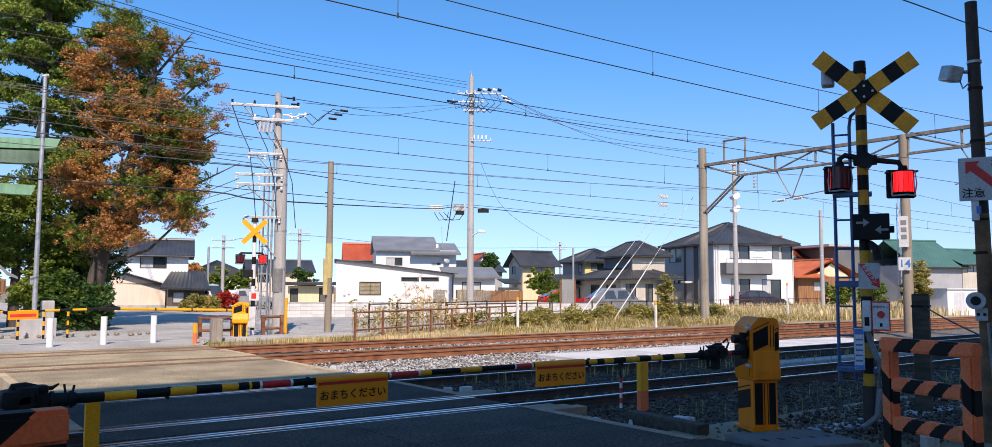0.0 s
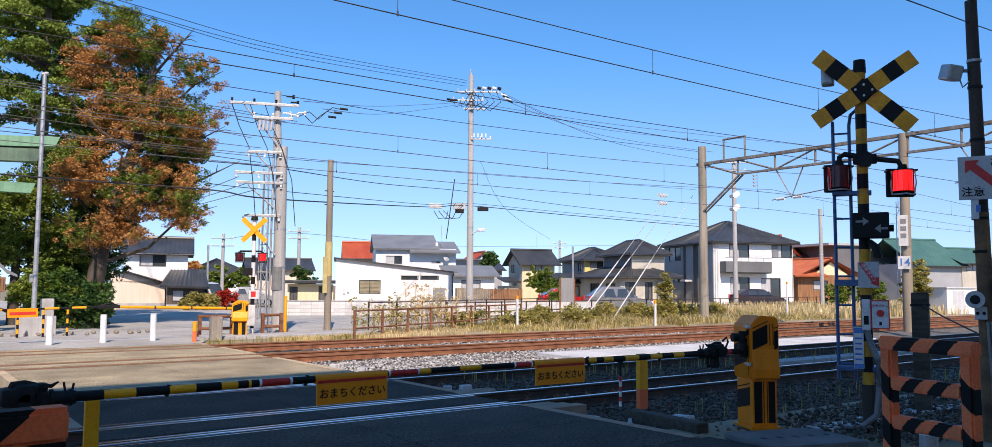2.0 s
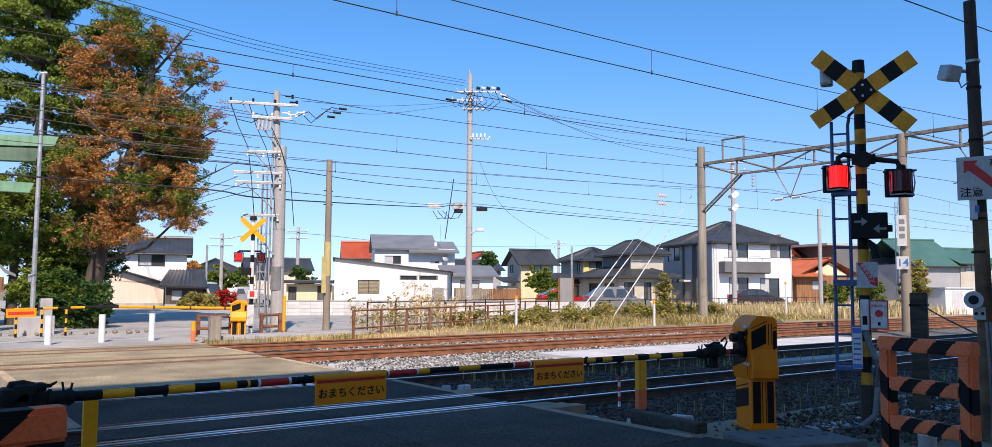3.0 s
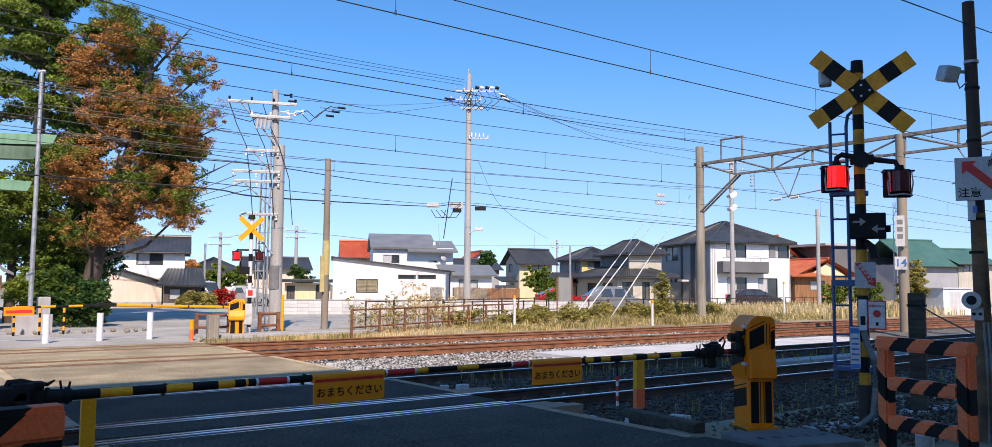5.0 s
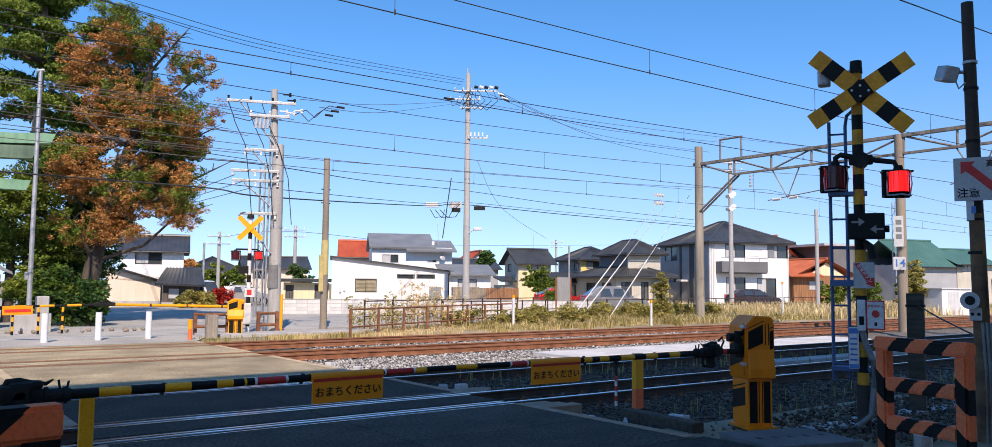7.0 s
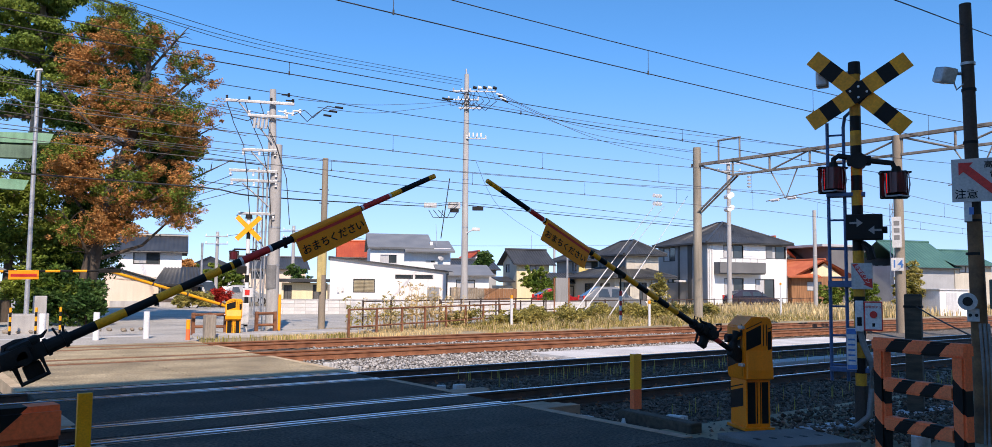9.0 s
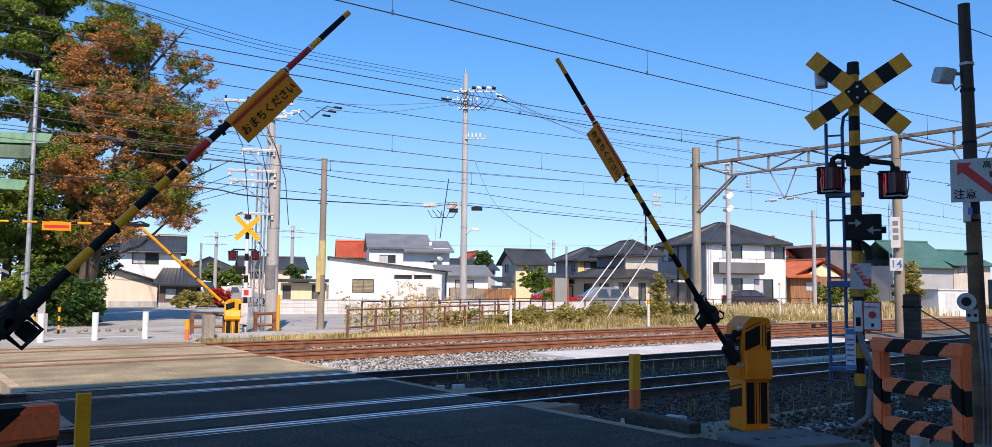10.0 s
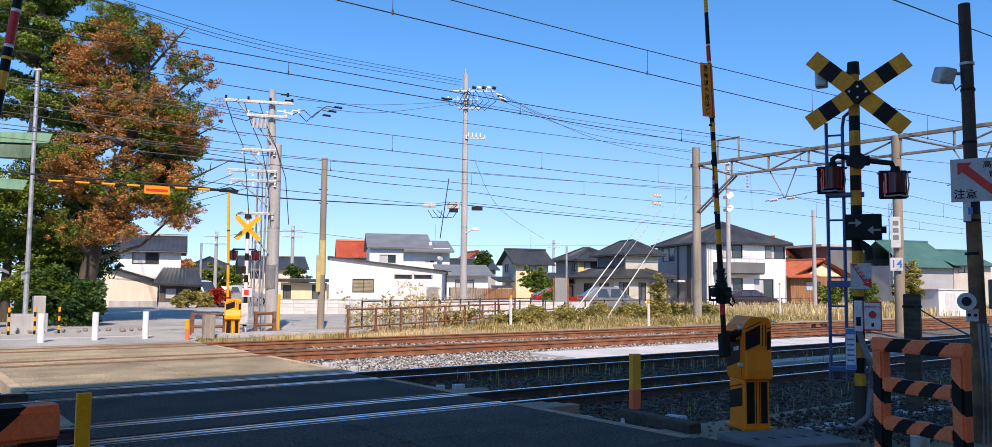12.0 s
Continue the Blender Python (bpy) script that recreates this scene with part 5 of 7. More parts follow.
def window(parent, x0, z0, x1, z1, at, frame=None, fill=None, bars=1, slats=0):
    w = new("window")
    w.parent = parent
    w.matrix_basis = at
    frame, fill = frame or FRAME, fill or GLASS
    t = 0.06
    bm = bmesh.new()
    for b in ((x0, z0, x1, z0 + t), (x0, z1 - t, x1, z1), (x0, z0 + t, x0 + t, z1 - t), (x1 - t, z0 + t, x1, z1 - t)):
        box(bm, b[0], -0.03, b[1], b[2], 0.06, b[3])
    part("window_frame", bm, frame, w)
    n = bars + 1
    for i in range(n):
        a, b = x0 + t + (x1 - x0 - 2 * t) * i / n, x0 + t + (x1 - x0 - 2 * t) * (i + 1) / n
        part("pane", one_box(a + 0.015, 0.05, z0 + t, b - 0.015, 0.065, z1 - t), fill if not isinstance(fill, tuple) else fill[i % len(fill)], w)
        if i:
            part("mullion", one_box(a - 0.02, 0.0, z0 + t, a + 0.02, 0.05, z1 - t), frame, w)
    for i in range(slats):
        z = z0 + t + (z1 - z0 - 2 * t) * (i + 0.5) / slats
        part("slat", one_box(x0 + t, 0.02, z - 0.03, x1 - t, 0.045, z + 0.02), LOUVRE, w)
    return w


LOUVRE = surf("bronze louvre", (0.30, 0.25, 0.16), (0.40, 0.34, 0.22), 3, 0.5, 0.3, bump=0.05)


def slope(bm, a, b, c, d, rib=0.30, high=0.045, thick=0.12):
    """A ribbed roof slope: eave from a to b, ridge from d to c."""
    a, b, c, d = (Vector(p) for p in (a, b, c, d))
    n = max(2, int((b - a).length / rib))
    nrm = (b - a).cross(d - a)
    if nrm.length < 1e-6:
        nrm = (b - a).cross(c - a)
    nrm.normalize()
    if nrm.z < 0:
        nrm = -nrm
    low, up = [], []
    m = 2 * n
    for i in range(m + 1):
        t = i / m
        h = nrm * (high if i % 2 else 0.0)
        low.append(bm.verts.new(a.lerp(b, t) + h))
        up.append(bm.verts.new(d.lerp(c, t) + h))
    for i in range(m):
        bm.faces.new((low[i], low[i + 1], up[i + 1], up[i]))
    under = [bm.verts.new(p - nrm * thick) for p in (a, b, c, d)]
    try:
        bm.faces.new(under[::-1])
    except ValueError:
        pass
    bm.faces.new((under[0], under[1]) + tuple(reversed(low)))


def gable_roof(parent, x0, x1, y0, y1, eave, ridge, mat, along="x", over=0.5, name="roof", rib=0.3, trim=None):
    bm = bmesh.new()
    if along == "x":
        ym = (y0 + y1) / 2
        k = (ridge - eave) / (ym - y0)
        e = eave - k * over
        slope(bm, (x0 - over, y0 - over, e), (x1 + over, y0 - over, e), (x1 + over, ym, ridge), (x0 - over, ym, ridge), rib)
        slope(bm, (x1 + over, y1 + over, e), (x0 - over, y1 + over, e), (x0 - over, ym, ridge), (x1 + over, ym, ridge), rib)
        ends = ((x0 - over, ym, ridge), (x1 + over, ym, ridge))
    else:
        xm = (x0 + x1) / 2
        k = (ridge - eave) / (xm - x0)
        e = eave - k * over
        slope(bm, (x0 - over, y1 + over, e), (x0 - over, y0 - over, e), (xm, y0 - over, ridge), (xm, y1 + over, ridge), rib)
        slope(bm, (x1 + over, y0 - over, e), (x1 + over, y1 + over, e), (xm, y1 + over, ridge), (xm, y0 - over, ridge), rib)
        ends = ((xm, y0 - over, ridge), (xm, y1 + over, ridge))
    r = part(name, bm, mat, parent)
    bm = bmesh.new()
    rod(bm, Vector(ends[0]) + Vector((0, 0, 0.06)), Vector(ends[1]) + Vector((0, 0, 0.06)), 0.13, seg=8)
    part("ridge_cap", bm, mat, r)
    bm = bmesh.new()
    if along == "x":
        rod(bm, (x0 - over, y0 - over - 0.05, e - 0.06), (x1 + over, y0 - over - 0.05, e - 0.06), 0.06, seg=8)
    else:
        rod(bm, (x0 - over - 0.05, y0 - over, e - 0.06), (x0 - over - 0.05, y1 + over, e - 0.06), 0.06, seg=8)
    part("gutter", bm, FRAME, r)
    return r


def hip_roof(parent, x0, x1, y0, y1, eave, ridge, mat, over=0.55, rib=0.3):
    x0, x1, y0, y1 = x0 - over, x1 + over, y0 - over, y1 + over
    w, d = x1 - x0, y1 - y0
    if w >= d:
        r0, r1 = (x0 + d / 2, (y0 + y1) / 2, ridge), (x1 - d / 2 + 0.01, (y0 + y1) / 2, ridge)
    else:
        r0, r1 = ((x0 + x1) / 2, y0 + w / 2, ridge), ((x0 + x1) / 2, y1 - w / 2 + 0.01, ridge)
    bm = bmesh.new()
    A, B, C, D = (x0, y0, eave), (x1, y0, eave), (x1, y1, eave), (x0, y1, eave)
    if w >= d:
        slope(bm, A, B, r1, r0, rib)
        slope(bm, C, D, r0, r1, rib)
        slope(bm, D, A, r0, r0, rib)
        slope(bm, B, C, r1, r1, rib)
        hips = ((A, r0), (D, r0), (B, r1), (C, r1))
    else:
        slope(bm, A, B, r0, r0, rib)
        slope(bm, C, D, r1, r1, rib)
        slope(bm, D, A, r0, r1, rib)
        slope(bm, B, C, r1, r0, rib)
        hips = ((A, r0), (B, r0), (C, r1), (D, r1))
    r = part("roof", bm, mat, parent)
    for a, b in hips + ((r0, r1),):
        part("hip_ridge", one_rod(Vector(a) + Vector((0, 0, 0.05)), Vector(b) + Vector((0, 0, 0.05)), 0.10, seg=8), mat, r)
    bm = bmesh.new()
    rod(bm, (x0, y0 - 0.05, eave - 0.1), (x1, y0 - 0.05, eave - 0.1), 0.06, seg=8)
    rod(bm, (x0 - 0.05, y0, eave - 0.1), (x0 - 0.05, y1, eave - 0.1), 0.06, seg=8)
    box(bm, x0 + over * 0.4, y0 + over * 0.4, eave - 0.16, x1 - over * 0.4, y1 - over * 0.4, eave - 0.02)
    part("eave", bm, FRAME, r)
    return r


def storey(parent, x, y, w, d, z0, z1, mats, front=(), side=(), fr=None, fill=None, name="wall", lintel=True):
    """Four walls; openings on the front (-y) and on the left side (-x, measured back from the front)."""
    mf, ms = mats if isinstance(mats, tuple) else (mats, mats)
    part(name, wall_bm(w, z0, z1, z1, front), mf, parent, at=pose(x, y, 0))
    sd = [(d - b, s0, d - a, s1) for a, s0, b, s1 in side]
    part(name, wall_bm(d - 0.37, z0, z1, z1, [(max(0.01, a - 0.18), b, min(d - 0.38, c - 0.18), e) for a, b, c, e in sd]), ms, parent, at=pose(x, y + d - 0.18, 0, 0, 0, -90))
    part(name, one_box(x + w - 0.18, y + 0.19, z0, x + w, y + d - 0.19, z1), mf, parent)
    part(name, one_box(x, y + d - 0.18, z0, x + w, y + d, z1), mf, parent)
    for i, h in enumerate(front):
        window(parent, *h, pose(x, y + 0.02, 0), fr, fill)
    for h in sd:
        window(parent, *h, pose(x + 0.02, y + d, 0, 0, 0, -90), fr, fill)


def gable_ends(parent, x, y, w, d, eave, ridge, mat, along):
    if along == "x":
        for xx in (x, x + w - 0.18):
            bm = bmesh.new()
            prism(bm, [(y, eave), (y + d, eave), (y + d / 2, ridge - 0.1)], xx, xx + 0.18, "x")
            part("gable", bm, mat, parent)
    else:
        for yy in (y, y + d - 0.18):
            bm = bmesh.new()
            prism(bm, [(x, eave), (x + w, eave), (x + w / 2, ridge - 0.1)], yy, yy + 0.18, "y")
            part("gable", bm, mat, parent)


def building(name, x, y, yaw, label, category="house"):
    return thing(name, pose(x, y, -0.06, 0, 0, yaw), label, category, "houses")


def house_low_white():
    h = building("low_building", 26.9, 55.86, -25.7, "low white building with a slanting black-edged roof", "building")
    w = 8.75
    front = [(1.70, 1.06, 3.30, 2.08), (4.79, 2.11, 6.12, 2.43), (6.26, 2.12, 7.66, 2.44)]
    part("wall", wall_bm(w, 0.0, 3.62, 2.72, front), W_WHITE_P, h)
    part("wall", one_box(0, 0.19, 0, 0.18, 8, 3.6), W_WHITE_P, h)
    part("wall", one_box(w - 0.18, 0.19, 0, w, 8, 2.7), W_WHITE_P, h)
    bm = bmesh.new()
    slab(bm, [(-0.15, -0.25, 3.75), (w + 0.35, -0.25, 2.72), (w + 0.35, 8.2, 2.72), (-0.15, 8.2, 3.75)], 0.10)
    r = part("roof", bm, R_DARK, h)
    part("roof_edge", one_box(w + 0.05, -0.28, 2.45, w + 0.42, 8.2, 2.68), R_GREY, r)
    window(h, *front[0], pose(0, 0.02, 0), FRAME, LOUVRE, 1, slats=9)
    window(h, *front[1], pose(0, 0.02, 0), FRAME, GLASS, 0)
    window(h, *front[2], pose(0, 0.02, 0), FRAME, GLASS, 1)
    for x in (0.55, 0.85):
        part("meter_box", one_box(x, -0.12, 1.05 + 0.1 * (x > 0.6), x + 0.16, -0.01, 1.45, bevel=0.02), SIGN_W, h)
    part("downpipe", one_rod((w - 0.05, -0.08, 0), (w - 0.05, -0.08, 2.5), 0.05), FRAME, h)
    p = building("carport_shed", 24.52, 59.12, -25, "small shed with a flat dark roof and cream wall", "shed")
    storey(p, 0.0, 0.3, 3.4, 4, 0, 1.75, W_CREAM, [(0.15, 0.3, 0.75, 1.55), (2.3, 0.3, 3.3, 1.6)], fill=W_DARK)
    part("roof", one_box(-0.5, -0.4, 1.8, 3.8, 4.4, 2.05, bevel=0.02), R_DARK, p)


W_WHITE_P = surf("warm white render", (0.78, 0.73, 0.69), (0.84, 0.79, 0.75), 0.5, 0.85, bump=0.2, fine=25, streak=0.06)


def house_two_storey_white():
    h = building("house", 35.2, 65.1, -26, "white two-storey house with a grey metal roof")
    f = [(0.85, 3.55, 2.39, 4.38), (4.94, 3.64, 5.86, 3.92)]
    storey(h, 0, 0, 7.2, 7, 0, 5.0, W_WHITE, f, fr=FRAME_L, fill=(CURTAIN, GLASS))
    bm = bmesh.new()
    slab(bm, [(-0.25, -0.45, 5.0), (5.65, -0.45, 5.0), (5.65, 4.5, 6.5), (-0.25, 4.5, 6.5)], 0.16)
    slab(bm, [(5.65, 4.5, 6.5), (5.65, 8, 5.0), (-0.25, 8, 5.0), (-0.25, 4.5, 6.5)][::1], 0.16)
    part("roof", bm, R_GREY, h)
    bm = bmesh.new()
    slab(bm, [(3.0, -0.9, 4.72), (7.5, -0.9, 4.72), (7.5, 3.4, 5.85), (3.0, 3.4, 5.85)], 0.16)
    part("lower_roof", bm, R_GREY, h)
    part("upper_gable", one_box(5.4, 0.5, 4.9, 5.62, 6.5, 5.6), W_WHITE, h)
    bm = bmesh.new()
    bmesh.ops.create_cone(bm, cap_ends=True, segments=16, radius1=0.28, radius2=0.05, depth=0.12, matrix=pose(6.3, -0.5, 4.15, 70, 0, 20))
    part("dish", bm, SIGN_G, h, "grey satellite dish")
    part("aerial", one_rod((6.0, 0.5, 5.2), (5.9, 0.5, 7.2), 0.02), STEEL, h)


def houses():
    house_low_white()
    house_two_storey_white()
    h = building("house", 37.34, 75.25, -25, "house with a red glazed tile roof behind a white building")
    storey(h, 0, 0, 5.0, 5, 0, 4.5, W_BEIGE)
    gable_roof(h, 0, 5.0, 0, 5, 4.6, 6.1, R_RED, over=0.4)
    h = building("house", 38.86, 58.22, -26, "small pale house with a low grey roof")
    storey(h, 0, 0, 3.6, 5, 0, 2.6, W_WHITE, [(0.76, 1.0, 2.4, 2.15)], fill=CURTAIN)
    bm = bmesh.new()
    slab(bm, [(-0.8, -0.6, 2.55), (4.0, -0.6, 2.55), (4.0, 3.2, 3.5), (-0.8, 3.2, 3.5)], 0.12)
    part("roof", bm, R_GREY, h)
    h = building("house", 55.5, 80.0, -20, "distant house with red tiles and white gable")
    storey(h, 0, 0, 4, 6, 0, 4.2, W_WHITE)
    gable_ends(h, 0, 0, 4, 6, 4.2, 5.7, W_WHITE, "y")
    gable_roof(h, 0, 4, 0, 6, 4.2, 5.7, R_RED, "y", 0.3)
    h = building("house", 50.6, 75.5, -20, "distant grey house with a dark roof")
    storey(h, 0, 0, 5.5, 6, 0, 3.6, W_GREY, [(2.0, 2.1, 3.2, 3.0)])
    gable_roof(h, 0, 5.5, 0, 6, 3.6, 4.6, R_DARK, "x", 0.4)

    h = building("house", 53.6, 67.25, -15, "cream two-storey house with dark tiled gable roof")
    # side wall and gables go greyer: shade of that face put into the colour
    storey(h, 0, 0, 3.75, 3.7, 0, 4.3, (W_CREAM, W_BEIGE), [(1.5, 3.2, 2.95, 3.95)], [(1.9, 3.1, 2.9, 3.95)], fr=FRAME, fill=CURTAIN)
    gable_ends(h, 0, 0, 3.75, 3.7, 4.3, 5.5, W_BEIGE, "x")
    gable_roof(h, 0, 3.75, 0, 3.7, 4.3, 5.5, R_DARK, "x", 0.55)
    part("porch_roof", one_box(-2.0, 0.3, 2.0, -0.2, 2.6, 2.15), R_DARK, h, at=pose(0, 0, 0, 12, 0, 0))
    part("porch_wall", one_box(-1.8, 0.5, 0, -0.2, 2.4, 1.7), W_BEIGE, h)
    part("aerial", one_rod((2.6, 2, 5.4), (2.6, 2, 7.2), 0.02), STEEL, h)

    h = building("house", 59.9, 64.5, -18, "yellow two-storey house with dark tiled roof")
    storey(h, 0, 0, 4.5, 6, 0, 4.5, (W_YELLOW, W_GREY), [(0.68, 3.5, 2.3, 4.3)], [(0.6, 3.3, 1.7, 4.25)], fill=(CURTAIN, GLASS))
    hip_roof(h, 0, 4.5, 0, 6, 4.5, 5.9, R_DARK, 0.6)
    part("annex_wall", one_box(-4.4, -1.2, 0, -0.2, 3, 1.9), W_BEIGE, h)
    bm = bmesh.new()
    slope(bm, (-5.0, -2.0, 2.05), (0.6, -2.0, 2.05), (0.6, 1.0, 3.1), (-5.0, 1.0, 3.1))
    part("annex_roof", bm, R_DARK, h)
    window(h, -3.0, 0.6, -1.2, 1.7, pose(0, -1.24, 0), FRAME, GLASS)

    h = building("house", 57.67, 55.44, -18, "large mortar house with dark glazed hip roofs")
    # upper side wall wears a dark mortar copy that paints in its shade
    storey(h, 0, 0, 3.5, 6.2, 2.6, 4.8, (W_BEIGE, W_MORTAR_SHADE), [], [])
    hip_roof(h, 0, 3.5, 0, 6.2, 4.8, 6.25, R_DARK, 0.6)
    storey(h, -2.0, -1.4, 5.6, 9.0, 0, 2.5, W_BEIGE, [(0.5, 0.3, 1.6, 2.1), (2.6, 0.1, 3.4, 2.1)], [(1.0, 0.7, 3.0, 2.0), (4.5, 0.7, 6.5, 2.0)], fill=(GLASS, W_DARK))
    hip_roof(h, -2.0, 3.6, -1.4, 7.6, 2.6, 3.9, R_DARK, 0.7)
    part("shutter_screen", one_box(1.8, -1.75, 0.1, 3.2, -1.55, 2.2), W_SLATE, h)

    big_house()
    h = building("house", 77.05, 50.3, -20, "brown boarded house with orange-red tiles and cream gables")
    storey(h, 0, 0, 6.4, 6, 0, 3.0, W_WOOD, [(1.9, 1.43, 3.77, 2.43)], fill=(CURTAIN, GLASS))
    gable_ends(h, 2.0, 0.02, 4.4, 6, 3.0, 4.5, W_CREAM, "y")
    gable_roof(h, 0.4, 7.4, 0, 6, 3.2, 4.75, R_RED2, "y", 0.5)
    bm = bmesh.new()
    slope(bm, (-1.0, -0.9, 2.9), (3.2, -0.9, 2.9), (3.2, 2, 4.0), (-1.0, 2, 4.0))
    part("lean_roof", bm, R_RED2, h)
    storey(h, 0.2, 6.5, 4.5, 5, 0, 5.6, W_CREAM)
    gable_ends(h, 0.2, 6.5, 4.5, 5, 5.6, 7.3, W_CREAM, "y")
    gable_roof(h, 0.2, 4.7, 6.5, 11.5, 5.6, 7.5, R_RED2, "y", 0.5)
    bm = bmesh.new()
    slope(bm, (4.2, 6.0, 5.0), (9.0, 6.0, 5.0), (8.6, 9, 6.4), (4.2, 9, 6.4))
    part("side_roof", bm, R_DARK, h)
    part("side_wall", one_box(4.8, 6.8, 0, 8.6, 11, 4.9), W_BEIGE, h)
    part("fan_unit", one_box(1.2, 6.2, 4.0, 2.1, 6.5, 4.7, bevel=0.03), SIGN_W, h)

    h = building("modern_house", 87.5, 48.3, -20, "dark grey flat-roofed modern house")
    storey(h, -4, 0, 9.0, 7, 0, 6.3, W_DARK2, [(-0.0 + 5.2, 3.4, 5.8, 4.4), (6.2, 3.4, 6.8, 4.4)], fr=FRAME_L, fill=CURTAIN)
    part("roof", one_box(-5.5, -0.4, 6.3, 5.2, 7.4, 6.55), SIGN_G, h)
    h = building("green_roof_building", 85.0, 42.3, -20, "building with a broad green metal roof", "building")
    storey(h, 0.4, 0, 6.3, 8, 0, 4.2, W_GREY)
    gable_roof(h, 0.6, 6.6, 0, 8, 4.3, 6.9, R_GREEN, "x", 0.5, rib=0.45)
    h2 = building("green_roof_building", 91.0, 40.0, -20, "lower building with green metal roof and tiled front", "building")
    storey(h2, 0, 0, 5, 7, 0, 4.4, W_BEIGE, [(0.6, 3.5, 2.4, 4.4)], fill=CURTAIN)
    gable_roof(h2, 0, 5, 0, 7, 4.5, 6.0, R_GREEN, "x", 0.5, rib=0.45)
    k = thing("storage_hut", pose(54.56, 24.96, -0.3, 0, 0, -20), "small white storage hut beside the tracks", "hut")
    part("wall", one_box(0, 0, 0, 2.3, 2.0, 1.9, bevel=0.02), W_WHITE, k)
    part("roof", one_box(-0.08, -0.08, 1.9, 2.38, 2.08, 2.0, bevel=0.02), SIGN_W, k)
    part("door", one_box(0.5, -0.02, 0.1, 1.4, 0.0, 1.75), SIGN_W, k)
    left_house()
    h = building("house", 30.9, 105.6, -16, "distant pale house with dark hip roof")
    storey(h, 0, 0, 6.5, 7, 0, 3.2, W_WHITE, [(1, 1.8, 2.6, 2.8)])
    hip_roof(h, 0, 6.5, 0, 7, 3.2, 5.0, R_DARK, 0.6)
    h = building("house", 40.0, 104.0, -16, "distant pale house with dark roof")
    storey(h, -2, 0, 8, 7, 0, 3.8, W_PINK, [(1, 2.2, 2.6, 3.2)])
    gable_roof(h, -2, 6, 0, 7, 3.8, 5.2, R_DARK, "x", 0.5)


W_YELLOW = surf("yellow render", (0.72, 0.58, 0.22), (0.80, 0.66, 0.28), 0.5, 0.85, bump=0.2, streak=0.08)
W_MORTAR_SHADE = surf("mortar greyed for side shade", grey(0.17, 0.97), grey(0.22, 0.97), 0.5, 0.85, bump=0.2, streak=0.1)
W_SLATE = surf("slate-coloured shutter", grey(0.24), grey(0.30), 2, 0.6, bump=0.1, stretch=(8, 8, 0.5))
W_DARK2 = surf("charcoal siding", grey(0.13, 0.98), grey(0.17, 0.98), 0.6, 0.8, bump=0.1)
R_RED2 = surf("orange-red tiles", (0.42, 0.10, 0.04), (0.54, 0.16, 0.07), 0.8, 0.5, bump=0.25, fine=14)


def big_house():
    h = building("house", 64.26, 50.94, -20, "large white and grey two-storey house with balcony and dark hip roof")
    f = [(1.68, 4.56, 3.91, 5.85), (6.46, 4.57, 8.77, 5.85), (1.75, 0.4, 3.9, 2.63), (5.23, 0.25, 7.41, 2.59)]
    s = [(6.35, 4.38, 8.87, 5.85), (6.28, 2.15, 7.98, 2.89)]
    storey(h, 0, 0, 8.9, 10, 0, 6.0, (W_WHITE, W_GREY), f, s, fill=(CURTAIN, GLASS))
    hip_roof(h, 0, 8.9, 0, 10, 6.05, 8.4, R_DARK, 0.5)
    part("entry_recess", one_box(-0.06, 3.0, 0.1, 0.0, 3.8, 5.9), W_DARK, h, "tall dark strip of cladding")
    part("corner_board", one_box(-0.04, 5.4, 0.0, 0.0, 5.8, 5.95), W_DARK, h)
    b = part("balcony", one_box(0.6, -1.1, 3.10, 5.7, -0.98, 4.15, bevel=0.02), W_DARK2, h, "dark balcony parapet")
    part("balcony_floor", one_box(0.6, -0.97, 3.0, 5.7, -0.01, 3.2), W_DARK2, b)
    for x in (0.6, 5.58):
        part("balcony_side", one_box(x, -0.97, 3.2, x + 0.12, -0.01, 4.15), W_DARK2, b)
    part("balcony_rail", one_rod((0.6, -1.04, 4.5), (5.7, -1.04, 4.5), 0.035), STEEL, b)
    for i in range(7):
        part("rail_post", one_rod((0.65 + 0.83 * i, -1.04, 4.15), (0.65 + 0.83 * i, -1.04, 4.5), 0.02, seg=6), STEEL, b)
    part("fascia", one_box(0.3, -0.08, 0.0, 0.45, -0.01, 5.95), SIGN_W, h)
    for x in (-0.1, 0.1, 8.8):
        part("downpipe", one_rod((x, -0.06, 0), (x, -0.06, 6), 0.05), FRAME_L, h)
    part("awning", one_box(-0.9, 4.0, 2.2, -0.02, 5.0, 2.4, bevel=0.03), SIGN_W, h)
    part("sash", one_box(6.5, -0.05, 4.62, 7.2, -0.01, 5.8), R_GREY, h, "grey shutter box")
    part("clothes_bar", one_rod((3.9, -0.6, 5.3), (5.4, -0.6, 5.3), 0.02), STEEL, h)


